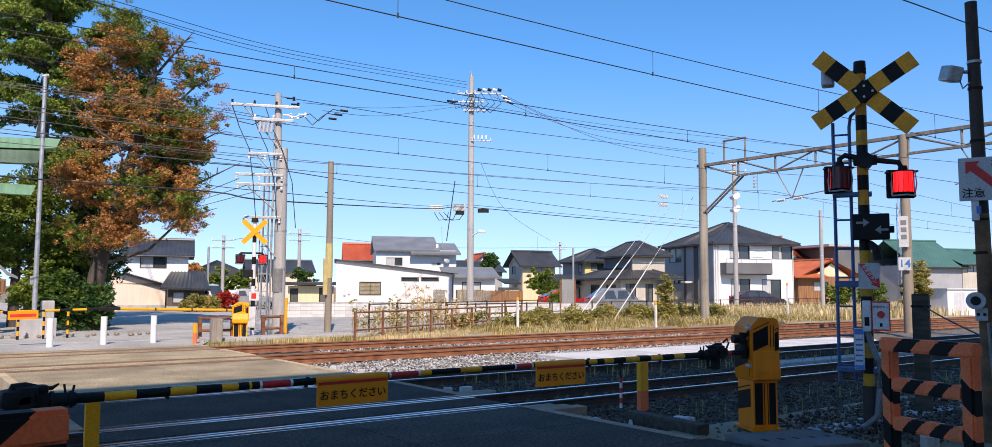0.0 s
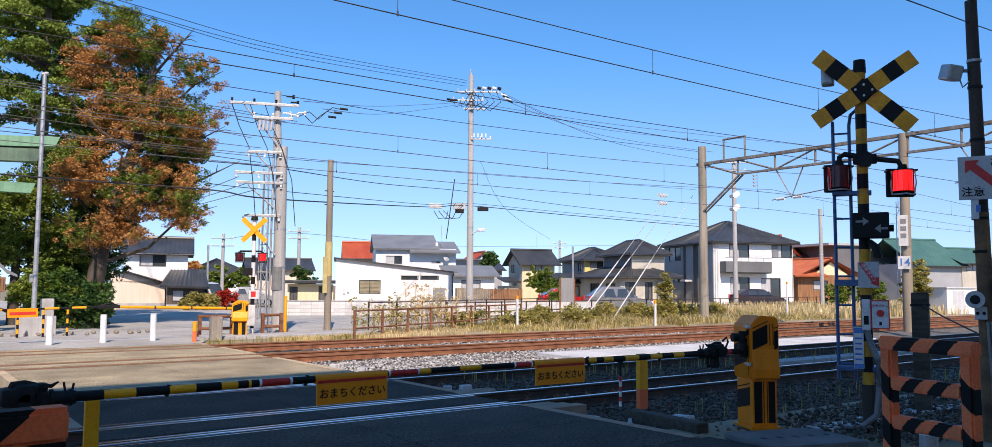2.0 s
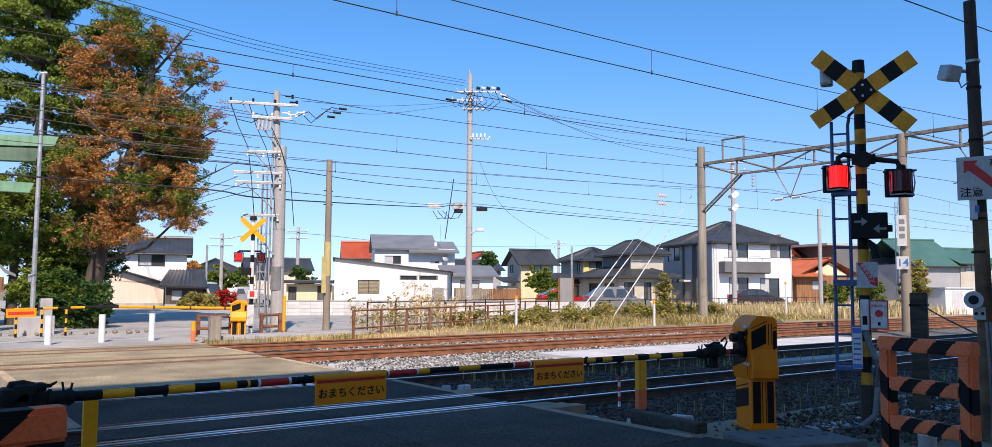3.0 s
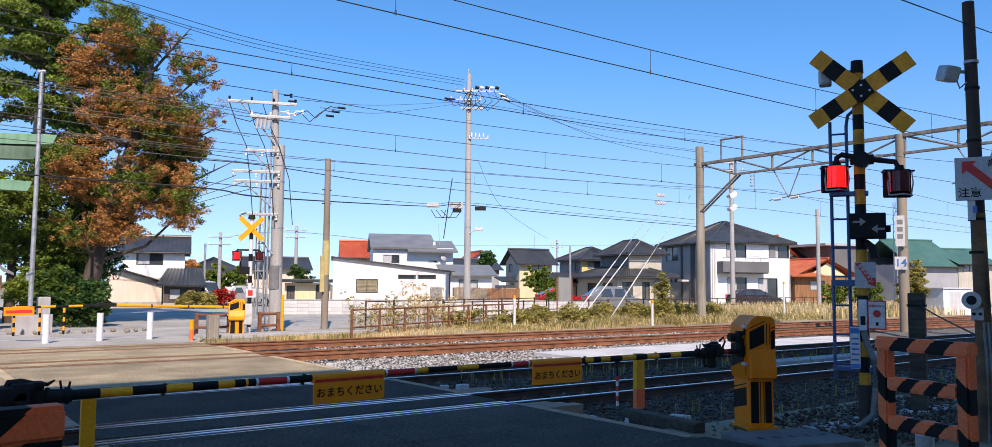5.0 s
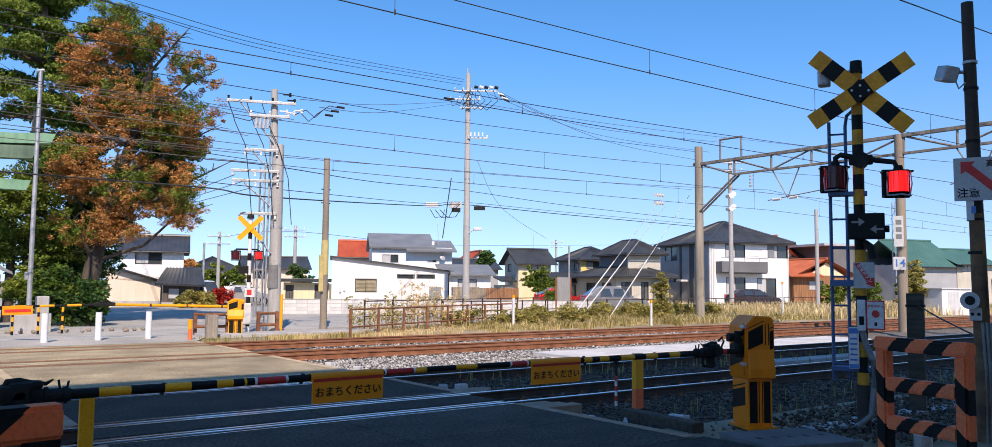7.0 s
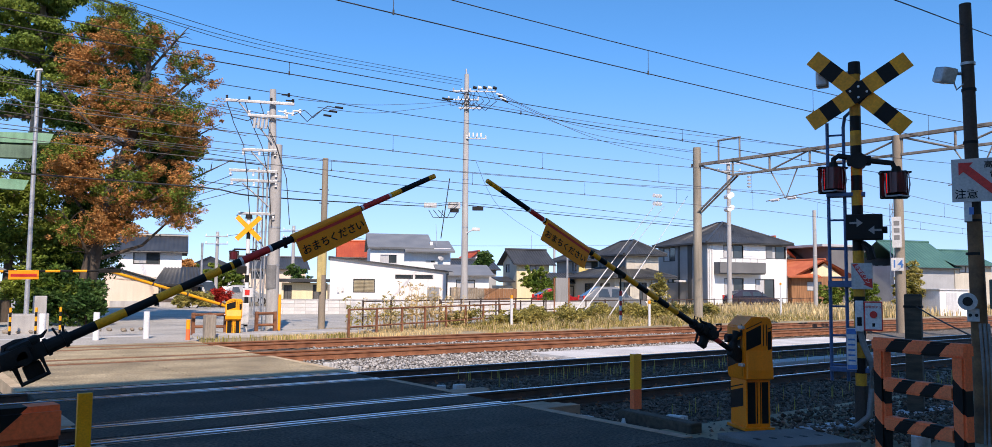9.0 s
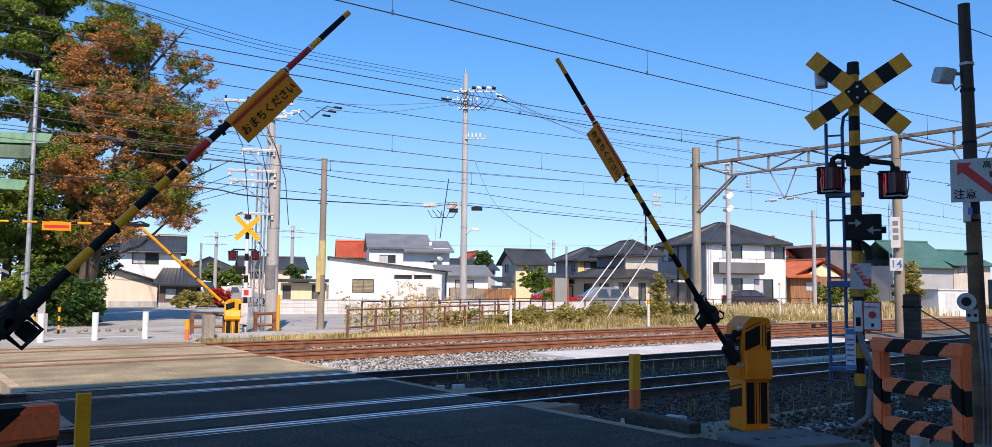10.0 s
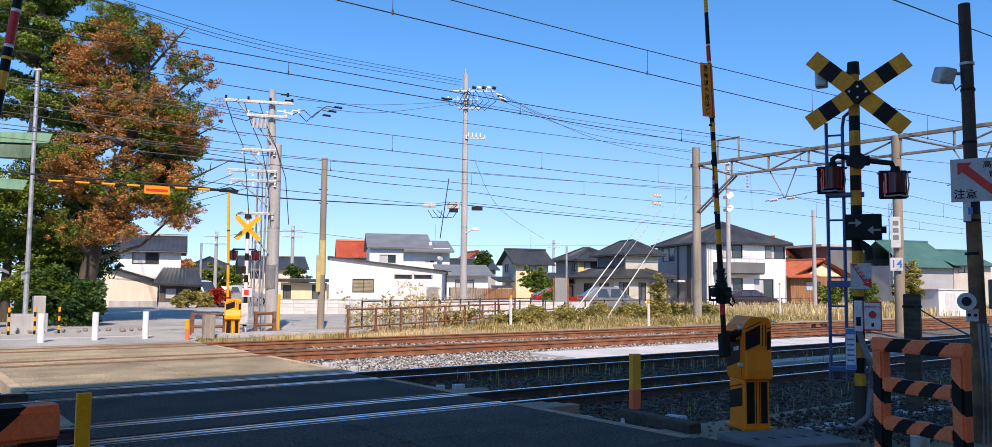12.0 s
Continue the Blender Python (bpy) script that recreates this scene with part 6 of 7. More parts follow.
def left_house():
    h = building("house", 15.35, 57.9, -16, "old two-storey house with salmon gable wall and dark tiles")
    storey(h, -3.4, 0.0, 3.4, 6, 0, 1.9, W_PINK)
    bm = bmesh.new()
    prism(bm, [(-3.4, 1.9), (0, 1.6), (0, 1.9), (-1.6, 2.35), (-3.4, 2.6)], 0.0, 0.18, "y")
    part("gable", bm, W_PINK, h)
    bm = bmesh.new()
    slope(bm, (0.15, 6, 1.75), (0.15, -0.4, 1.75), (-3.2, -0.4, 2.75), (-3.2, 6, 2.75), 0.3)
    part("shed_roof", bm, R_DARK, h)
    part("foundation", one_box(-2.95, -0.05, 0, 0.05, 0.0, 0.42), CONCRETE, h)
    storey(h, -2.6, 1.2, 4.0, 5, 2.0, 3.9, W_WHITE, [(0.9, 2.9, 2.6, 3.75)], fill=(CURTAIN, GLASS, CURTAIN))
    gable_ends(h, -2.6, 1.2, 4.0, 5, 3.9, 4.8, W_WHITE, "x")
    gable_roof(h, -2.6, 1.4, 1.2, 6.2, 3.95, 4.95, R_DARK, "x", 0.4)
    storey(h, 0.15, -1.0, 2.3, 4, 0, 1.6, W_WOOD2, [(0.3, 0.55, 1.75, 1.32)], fill=(CURTAIN, GLASS, CURTAIN))
    bm = bmesh.new()
    slope(bm, (-0.3, -1.6, 1.6), (2.8, -1.6, 1.5), (2.5, 1.4, 2.75), (0.3, 1.4, 2.75), 0.28)
    part("porch_roof", bm, R_DARK, h)
    part("porch_sill", one_box(0.1, -1.2, 0.0, 2.5, -1.01, 0.35), CONCRETE, h)


W_WOOD2 = surf("dark stained timber wall", (0.07, 0.05, 0.04), (0.13, 0.10, 0.08), 2, 0.8, bump=0.2, stretch=(6, 6, 0.5))
houses()


# ---- trees, weeds and stones ----
def leaf_mesh(centres, radii, per, size, seed, flat=0.6, squash=0.7):
    """Many small bent leaves scattered in clumps."""
    rng = np.random.default_rng(seed)
    c = np.repeat(np.asarray(centres, float), per, axis=0)
    r = np.repeat(np.asarray(radii, float), per)
    n = len(c)
    d = rng.normal(size=(n, 3))
    d /= np.linalg.norm(d, axis=1)[:, None]
    p = c + d * (r * rng.uniform(0.25, 1.0, n) ** 0.6)[:, None] * np.array([1, 1, squash])
    a = rng.normal(size=(n, 3))
    a[:, 2] *= flat
    a /= np.linalg.norm(a, axis=1)[:, None]
    b = np.cross(a, rng.normal(size=(n, 3)))
    b /= np.linalg.norm(b, axis=1)[:, None]
    s = (size * rng.uniform(0.55, 1.35, n))[:, None]
    v = np.stack([p - a * s, p + b * s * 0.45, p + a * s, p - b * s * 0.45], 1).reshape(-1, 3)
    f = np.arange(4 * n).reshape(-1, 4)
    me = bpy.data.meshes.new("leaves")
    me.from_pydata(v.tolist(), [], f.tolist())
    return me


def crown(name, parent, mat, blobs, clumps, per, size, seed, rad=(0.35, 0.7), shell=0.35, label="", flat=0.6, squash=0.7, keep=None):
    rng = np.random.default_rng(seed)
    vol = np.array([b[3] * b[4] * b[5] for b in blobs]) ** 0.75
    pick = rng.choice(len(blobs), clumps, p=vol / vol.sum())
    d = rng.normal(size=(clumps, 3))
    d /= np.linalg.norm(d, axis=1)[:, None]
    rr = rng.uniform(shell, 1.0, clumps)[:, None]
    bl = np.array(blobs)[pick]
    c = bl[:, :3] + d * rr * bl[:, 3:]
    if keep is not None:
        c = np.array([p for p in c if keep(p)])
    me = leaf_mesh(c, rng.uniform(*rad, len(c)), per, size, seed + 1, flat, squash)
    me.materials.append(mat)
    ob = new(name, me)
    ob.parent = parent
    if label:
        tagged(ob, label)
    return ob


def limbs(parent, base, targets, r, mat, name="limb", sag=0.15, seed=1):
    rng = random.Random(seed)
    for t in targets:
        a, b = Vector(base(t) if callable(base) else base), Vector(t)
        mid1 = a.lerp(b, 0.35) + Vector((rng.uniform(-0.2, 0.2), rng.uniform(-0.2, 0.2), -sag * (b - a).length * 0.4))
        mid2 = a.lerp(b, 0.7) + Vector((rng.uniform(-0.25, 0.25), rng.uniform(-0.25, 0.25), rng.uniform(-0.1, 0.2)))
        bm = bmesh.new()
        tube(bm, [a, mid1, mid2, b], [r, r * 0.7, r * 0.45, r * 0.12], seg=7)
        for k in range(5):
            s = mid1.lerp(b, rng.uniform(0, 0.9))
            e = s + Vector((rng.uniform(-1, 1), rng.uniform(-1, 1), rng.uniform(-0.1, 0.9))) * 0.9
            tube(bm, [s, s.lerp(e, 0.5) + Vector((0, 0, 0.08)), e], [r * 0.3, r * 0.2, r * 0.06], seg=5)
        part(name, bm, mat, parent, smooth=True)


def trees():
    t = thing("autumn_tree", pose(6.65, 35.4, -0.06, 0, 0, -13), "large deciduous tree turning rusty orange over green", "tree", "trees")
    bm = bmesh.new()
    tube(bm, [(0.1, 0, 0), (0.0, 0, 1.2), (0.25, 0, 3.0), (0.7, 0.1, 5.0), (1.4, 0.1, 7.5), (1.9, 0, 10.0), (2.0, 0, 12.3)], [0.46, 0.34, 0.30, 0.27, 0.20, 0.12, 0.04], seg=12)
    part("trunk", bm, BARK, t, smooth=True)
    stem = lambda q: (0.1 + 0.16 * max(0, q[2] - 2.5), 0, max(1.8, q[2] - 2.4))
    limbs(t, stem, [(4.8, 0.3, 8.4), (4.6, -0.4, 10.6), (5.4, 0, 6.9), (4.6, 0.5, 5.0), (3.4, -0.6, 12.2), (-1.4, 0.4, 6.2), (-1.6, -0.5, 9.5), (0.2, 0.6, 12.6), (0.6, -1.4, 7.4), (2.6, -1.2, 9.2), (-1.0, -0.8, 4.4)], 0.085, BARK)
    blobs = [(1.5, 0, 11.6, 1.5, 1.5, 1.3), (3.6, 0, 10.4, 1.5, 1.2, 1.0), (3.6, 0, 8.2, 1.7, 1.6, 1.4), (1.4, 0, 8.6, 2.1, 1.9, 1.9), (1.8, 0, 5.5, 3.0, 2.0, 1.3), (3.7, 0, 4.5, 1.4, 1.2, 0.9), (0.2, -0.2, 3.8, 1.9, 1.4, 0.8), (-0.6, 0, 6.2, 1.3, 1.5, 1.3), (4.6, 0, 7.4, 0.8, 0.8, 0.8), (0.5, 0.2, 12.6, 1.1, 1.0, 0.9), (-0.4, 0.3, 10.4, 1.1, 1.1, 1.4), (4.7, 0, 4.2, 1.0, 0.8, 0.5)]
    edge_z, edge_x = (2.5, 3.1, 4.4, 5.5, 6.6, 7.9, 8.8, 10.2, 11.4, 12.3, 12.9), (2.0, 3.1, 4.3, 4.7, 4.3, 4.1, 5.1, 5.0, 4.2, 2.4, 1.1)
    inside = lambda p: p[0] < np.interp(p[2], edge_z, edge_x) + 0.5 * noise.noise(Vector(p) * 1.7) - 0.1
    gap = lambda p: noise.noise(Vector(p) * 1.15 + Vector((1, 7, 3))) > -0.16
    thin = lambda p: p[2] < 8.6 or p[0] < 2.3 or noise.noise(Vector(p) * 2.6) > 0.02
    nz = lambda p: noise.noise(Vector(p) * 0.8 + Vector((4, 2, 9)))
    crown("autumn_leaves", t, L_AUTUMN, blobs, 4200, 62, 0.050, 11, (0.10, 0.34), 0.35, "rusty orange leaves", keep=lambda p: nz(p) > -0.12 and p[2] < 12.2 and inside(p) and gap(p) and thin(p))
    crown("green_leaves", t, L_GREEN, blobs, 2200, 60, 0.052, 21, (0.12, 0.36), 0.3, "leaves still green", keep=lambda p: ((nz(p) < 0.05 and p[0] < 4.2) or p[2] > 11.6) and inside(p) and gap(p))

    t = thing("pine_tree", pose(5.1, 39.7, -0.06, 0, 0, -10), "tall pine with a pale trunk and dark needles", "tree", "trees")
    bm = bmesh.new()
    tube(bm, [(0, 0, 0), (0.1, 0, 3), (0.05, 0, 6), (0.15, 0, 9), (0.2, 0, 12), (0.1, 0, 15.5)], [0.34, 0.28, 0.26, 0.23, 0.16, 0.05], seg=12)
    part("trunk", bm, BARK_PALE, t, smooth=True)
    pads = []
    rng = random.Random(5)
    for k in range(46):
        z = 8.4 + 7.4 * k / 45
        a = k * 2.4
        rr = (3.5 - 0.20 * (z - 8.6)) * rng.uniform(0.35, 1.1)
        pads.append((rr * math.cos(a), rr * math.sin(a) * 0.8, z + rng.uniform(-0.3, 0.3), 1.05, 0.9, 0.38))
    limbs(t, lambda q: (0.15, 0, q[2] - 0.5), [p[:3] for p in pads[::2]], 0.08, BARK)
    crown("needles", t, L_PINE, pads, 1800, 70, 0.075, 31, (0.15, 0.36), 0.2, "clumps of green needles", flat=1.3, squash=0.6)

    for i, (x, y, w, blobs, n, mat, label) in enumerate((
            (4.2, 37.6, -8, [(-0.8, 0, 3.6, 2.0, 1.4, 1.6), (1.4, 0.2, 3.2, 1.5, 1.3, 1.5), (0.2, 0, 5.2, 1.6, 1.2, 0.9), (-1.5, 0, 1.6, 1.2, 1.0, 1.4)], 950, L_GREEN, "yellow-green shrubby evergreen tree"),
            (6.2, 38.0, -10, [(0.4, 0, 2.6, 1.8, 1.4, 2.0), (1.2, 0, 4.8, 1.5, 1.3, 1.3), (-0.6, 0, 6.6, 1.3, 1.2, 1.3), (0.8, 0, 8.2, 1.2, 1.2, 1.2), (2.2, 0.5, 9.8, 1.5, 1.2, 1.7), (3.8, 0.5, 8.2, 1.7, 1.2, 1.7), (3.7, 0.5, 6.2, 1.3, 1.2, 1.3), (2.2, 0.5, 12.0, 1.0, 1.0, 0.8)], 2100, L_DARK, "dark evergreen tree behind the autumn tree"))):
        t = thing("evergreen_tree", pose(x, y, -0.06, 0, 0, w), label, "tree", "trees")
        part("trunk", one_rod((0, 0, 0), (0.1, 0, 6), 0.22, 0.06, 10), BARK, t, smooth=True)
        limbs(t, lambda q: (0.05, 0, max(0.5, q[2] - 1.2)), [b[:3] for b in blobs], 0.07, BARK, seed=i)
        crown("crown", t, mat, blobs, n, 60, 0.07, 41 + i, (0.16, 0.42), 0.3)


def bush(name, x, y, blobs, n, mat, label, size=0.07, seed=1, per=60, cat="bush"):
    b = thing(name, pose(x, y, -0.05, 0, 0, -25), label, cat, "bushes")
    bm = bmesh.new()
    for bl in blobs:
        tube(bm, [(bl[0] * 0.3, 0, 0), (bl[0] * 0.7, bl[1] * 0.6, bl[2] * 0.5), bl[:3]], [0.04, 0.03, 0.012], seg=6)
    part("stem", bm, BARK, b)
    crown("foliage", b, mat, blobs, n, per, size, seed, (0.12, 0.3), 0.2)


def blades(name, mat, count, place, high, seed, label, width=0.012, bend=0.35):
    """Upright bent blades, as one mass."""
    rng = np.random.default_rng(seed)
    v, f = [], []
    for i in range(count):
        x, y, k = place(rng)
        h = high * k * rng.uniform(0.5, 1.25)
        a = rng.uniform(0, 2 * math.pi)
        dx, dy = math.cos(a), math.sin(a)
        lean = bend * h * rng.uniform(0.1, 1)
        w = width * rng.uniform(0.7, 1.5)
        b = len(v)
        v += [(x - dy * w, y + dx * w, -0.1), (x + dy * w, y - dx * w, -0.1), (x + dx * lean * 0.35 + dy * w * 0.8, y + dy * lean * 0.35 - dx * w * 0.8, h * 0.6), (x + dx * lean * 0.35 - dy * w * 0.8, y + dy * lean * 0.35 + dx * w * 0.8, h * 0.6), (x + dx * lean, y + dy * lean, h)]
        f += [(b, b + 1, b + 2, b + 3), (b + 3, b + 2, b + 4)]
    me = bpy.data.meshes.new(name)
    me.from_pydata(v, [], f)
    me.materials.append(mat)
    return tagged(new(name, me), label, "grass", kind="stuff")


def band(rng, x0, x1):
    """A spot in the weedy strip that runs beside the far track and widens to the right."""
    x = rng.uniform(x0, x1)
    u = rng.uniform(0, 1) ** 1.3
    y = 24.0 + 0.02 * max(0, x - 12) + u * min(9.0, 1.0 + 0.30 * max(0, x - 9))
    y += 0.6 * noise.noise((x * 0.9, 5.0, 1.0))
    if x < 20 and noise.noise((x * 1.6, y * 1.6, 2.0)) < 0.22 - 0.02 * max(0, x - 10):
        return x, y, 0.02
    n = max(0.12, 0.42 + 1.1 * noise.noise((x * 0.8, y * 0.8, 3.0)) + 0.9 * noise.noise((x * 2.3, y * 2.3, 8.0))) * min(1.0, max(0.16, (x - 13) / 12))
    return x, y, n


def verge():
    blades("dry_grass", GRASS_DRY, 34000, lambda r: band(r, 9.6, 62), 0.42, 1, "dry straw-coloured grass along the tracks", 0.009, 1.8)
    blades("green_weeds", L_WEED, 15000, lambda r: band(r, 18, 60), 0.42, 2, "yellow-green weeds among dry grass", 0.016, 1.8)
    blades("far_grass", GRASS_DRY, 9000, lambda r: (r.uniform(40, 75), r.uniform(24.3, 40), 1.0), 0.55, 3, "tall dry grass beyond the tracks", 0.03)
    blades("edge_grass", L_WEED, 260, lambda r: (r.uniform(7.5, 12.5), r.uniform(23.2, 24.6), 0.25), 0.3, 4, "low dry weeds beside the far track", 0.01)
    blades("track_weeds", L_WEED, 260, lambda r: (r.uniform(8.5, 22), r.choice([11.4, 11.9, 7.2]) + r.normal() * 0.35, 0.5), 0.22, 5, "sparse weeds in the ballast", 0.006)
    for i, (x, y, n, h) in enumerate(((15.2, 26.2, 26, 1.35), (16.4, 26.6, 34, 1.7), (17.4, 27.2, 30, 1.55), (13.2, 25.4, 16, 1.2), (18.6, 27.6, 18, 1.2), (14.2, 25.6, 14, 1.1), (20.4, 28.0, 14, 0.9))):
        w = thing("tall_weeds", pose(x, y, -0.08), "clump of tall dry weed stalks behind the rusty fence", "weeds", "tall weeds")
        rng = random.Random(60 + i)
        bm = bmesh.new()
        tips = []
        for k in range(n):
            a, q = (rng.gauss(0, 0.35), rng.gauss(0, 0.25)), h * rng.uniform(0.5, 1.05)
            e = (a[0] + rng.gauss(0, 0.14), a[1] + rng.gauss(0, 0.14), q)
            tube(bm, [(a[0], a[1], 0), ((a[0] + e[0]) / 2, a[1], q * 0.55), e], [0.010, 0.008, 0.004], seg=4)
            tips += [e, (a[0], a[1], q * 0.75), (a[0], a[1], q * 0.5)]
        part("stalks", bm, GRASS_DRY, w)
        me = leaf_mesh(tips, [0.10] * len(tips), 8, 0.05, 70 + i)
        me.materials.append(GRASS_DRY if i % 3 else L_WEED)
        lf = new("seed_heads", me)
        lf.parent = w
    rng = random.Random(8)
    for i in range(16):
        x = 19.5 + 1.05 * i + rng.uniform(-0.4, 0.4)
        y = 27.6 + 0.12 * (x - 20) + rng.uniform(-1.2, 0.8)
        s = rng.uniform(0.7, 1.15)
        bush("weed_bush", x, y, [(0, 0, 0.35 * s, 0.75, 0.6, 0.45 * s), (0.5, 0.1, 0.5 * s, 0.5, 0.4, 0.4 * s)], 55, L_WEED, "sprawling yellow-green vine bush in the verge", 0.06, 100 + i, 50)
    bush("vine_bush", 29.8, 26.6, [(0, 0, 0.8, 0.6, 0.5, 0.8), (0.1, 0, 1.7, 0.4, 0.35, 0.6), (-0.5, 0, 0.4, 0.6, 0.5, 0.5)], 90, L_WEED, "vine climbing the gantry post", 0.07, 130)
    bush("garden_bush", 32.9, 37.7, [(0, 0, 0.9, 0.9, 0.8, 0.7)], 60, L_GREEN, "round green garden bush", 0.07, 131)
    bush("red_bush", 18.5, 55.0, [(0, 0, 0.8, 0.75, 0.6, 0.55)], 60, L_RED, "bright red autumn bush by the far road", 0.09, 132)
    bush("hedge", 16.4, 53.6, [(-0.6, 0, 0.6, 0.8, 0.6, 0.6), (0.5, 0, 0.6, 0.7, 0.6, 0.55)], 90, L_WEED, "clipped yellow-green hedge by the far road", 0.09, 133)
    bush("garden_tree", 23.4, 71.0, [(0, 0, 2.0, 1.2, 1, 1.4), (1.6, 0, 1.8, 1.2, 1, 1.3), (-2.2, 0, 2.3, 1.2, 1, 1.3)], 200, L_GREEN, "garden trees beside a distant house", 0.14, 134, cat="tree")
    bush("brown_tree", 20.5, 70.0, [(0, 0, 2.6, 1.1, 1, 1.2)], 70, L_AUTUMN, "small brown-leaved garden tree", 0.14, 135, cat="tree")
    bush("garden_tree", 51.6, 62.0, [(0, 0, 2.3, 1.6, 1.2, 1.5), (1.5, 0, 1.6, 1.2, 1, 1.0)], 150, L_GREEN, "leafy garden tree by a fence", 0.12, 136, cat="tree")
    bush("roadside_tree", 54.6, 27.0, [(0, 0, 1.6, 1.1, 1, 1.4), (0.4, 0, 2.8, 0.7, 0.6, 0.8)], 130, L_WEED, "slender green tree by the white hut", 0.10, 137, cat="tree")
    bush("roadside_bush", 55.6, 31.5, [(-1.5, 0, 1.2, 1.5, 1, 1.0), (1.0, 0, 1.4, 1.3, 1, 1.1)], 150, L_GREEN, "dense green bush behind the tracks", 0.10, 138)
    bush("shrine_shrub", 6.35, 33.2, [(-0.1, 0, 0.9, 0.7, 0.7, 0.9), (-1.2, 0.3, 1.1, 0.8, 0.8, 1.1)], 240, L_DARK, "dense dark green shrubs under the trees", 0.075, 139)
    bush("shrine_shrub", 5.4, 34.2, [(-0.6, 0, 1.3, 1.3, 0.8, 1.3), (0.8, 0, 0.9, 1.0, 0.7, 1.0)], 280, L_GREEN, "dense green shrubs under the trees", 0.08, 140)
    bush("roadside_bush", 27.6, 62.6, [(0, 0, 1.6, 1.0, 1, 1.6), (-0.6, 0, 2.6, 0.7, 0.6, 0.7)], 120, L_DARK, "dark garden bush by a shed", 0.1, 141)
    p = thing("palm_like_tree", pose(47.6, 65.0, -0.05), "distant tufted tree behind the roofs", "tree", "trees")
    part("trunk", one_rod((0, 0, 0), (0.1, 0, 4.2), 0.16, 0.09), BARK, p)
    crown("crown", p, L_DARK, [(0, 0, 4.0, 1.0, 1.0, 0.5), (0.2, 0, 4.6, 0.7, 0.7, 0.4), (-0.7, 0, 3.4, 0.5, 0.5, 0.4)], 70, 50, 0.14, 150, (0.2, 0.45))


def stones():
    """Loose ballast where the camera is nearest, as one mass of small broken stones."""
    rng = np.random.default_rng(3)
    oct_v = np.array([(1, 0, 0), (-1, 0, 0), (0, 1, 0), (0, -1, 0), (0, 0, 1), (0, 0, -1)], float)
    oct_f = np.array([(0, 2, 4), (2, 1, 4), (1, 3, 4), (3, 0, 4), (2, 0, 5), (1, 2, 5), (3, 1, 5), (0, 3, 5)])
    spots = []
    for x0, x1, y0, y1, n, z in ((7.3, 15, 6.0, 9.0, 9000, -0.16), (7.3, 16, 10.3, 12.6, 5000, -0.16), (7.3, 24, 13.9, 17.8, 11000, -0.17), (7.3, 24, 9.2, 10.1, 1500, -0.16), (7.3, 24, 12.75, 13.65, 1500, -0.16), (9.5, 26, 19.2, 21.4, 4000, -0.16), (15, 30, 6.2, 9.0, 3000, -0.16), (8.5, 12.5, 4.2, 6.2, 1800, -0.05)):
        q = np.stack([rng.uniform(x0, x1, n), rng.uniform(y0, y1, n), z + rng.normal(0, 0.018, n)], 1)
        low = np.clip((7.9 - q[:, 1]) / 1.3, 0, 1)
        q[:, 2] += low * 0.08
        spots.append(q)
    # split at the shadow edge: shade-darkened stones before it, pale ones beyond
    for name, mat, label, grp in (("dark_ballast_stones", STONE_SHADE, "brown-grey ballast stones near the crossing, darkened for shade", spots[:2] + spots[3:5] + spots[6:]), ("ballast_stones", STONE, "loose broken pale grey ballast stones between the tracks", [spots[2], spots[5]])):
        p = np.concatenate(grp)
        n = len(p)
        s = rng.uniform(0.018, 0.042, n)
        q = oct_v[None] * rng.uniform(0.6, 1.25, (n, 6, 1)) + rng.normal(0, 0.18, (n, 6, 3))
        a = rng.uniform(0, 6.28, n)
        ca, sa = np.cos(a)[:, None], np.sin(a)[:, None]
        q = np.stack([q[..., 0] * ca - q[..., 1] * sa, q[..., 0] * sa + q[..., 1] * ca, q[..., 2] * 0.75], -1)
        v = (p[:, None] + q * s[:, None, None]).reshape(-1, 3)
        f = (oct_f[None] + 6 * np.arange(n)[:, None, None]).reshape(-1, 3)
        me = bpy.data.meshes.new(name)
        me.from_pydata(v.tolist(), [], f.tolist())
        me.materials.append(mat)
        tagged(new(name, me), label, "ballast", kind="stuff")


trees()
verge()
stones()


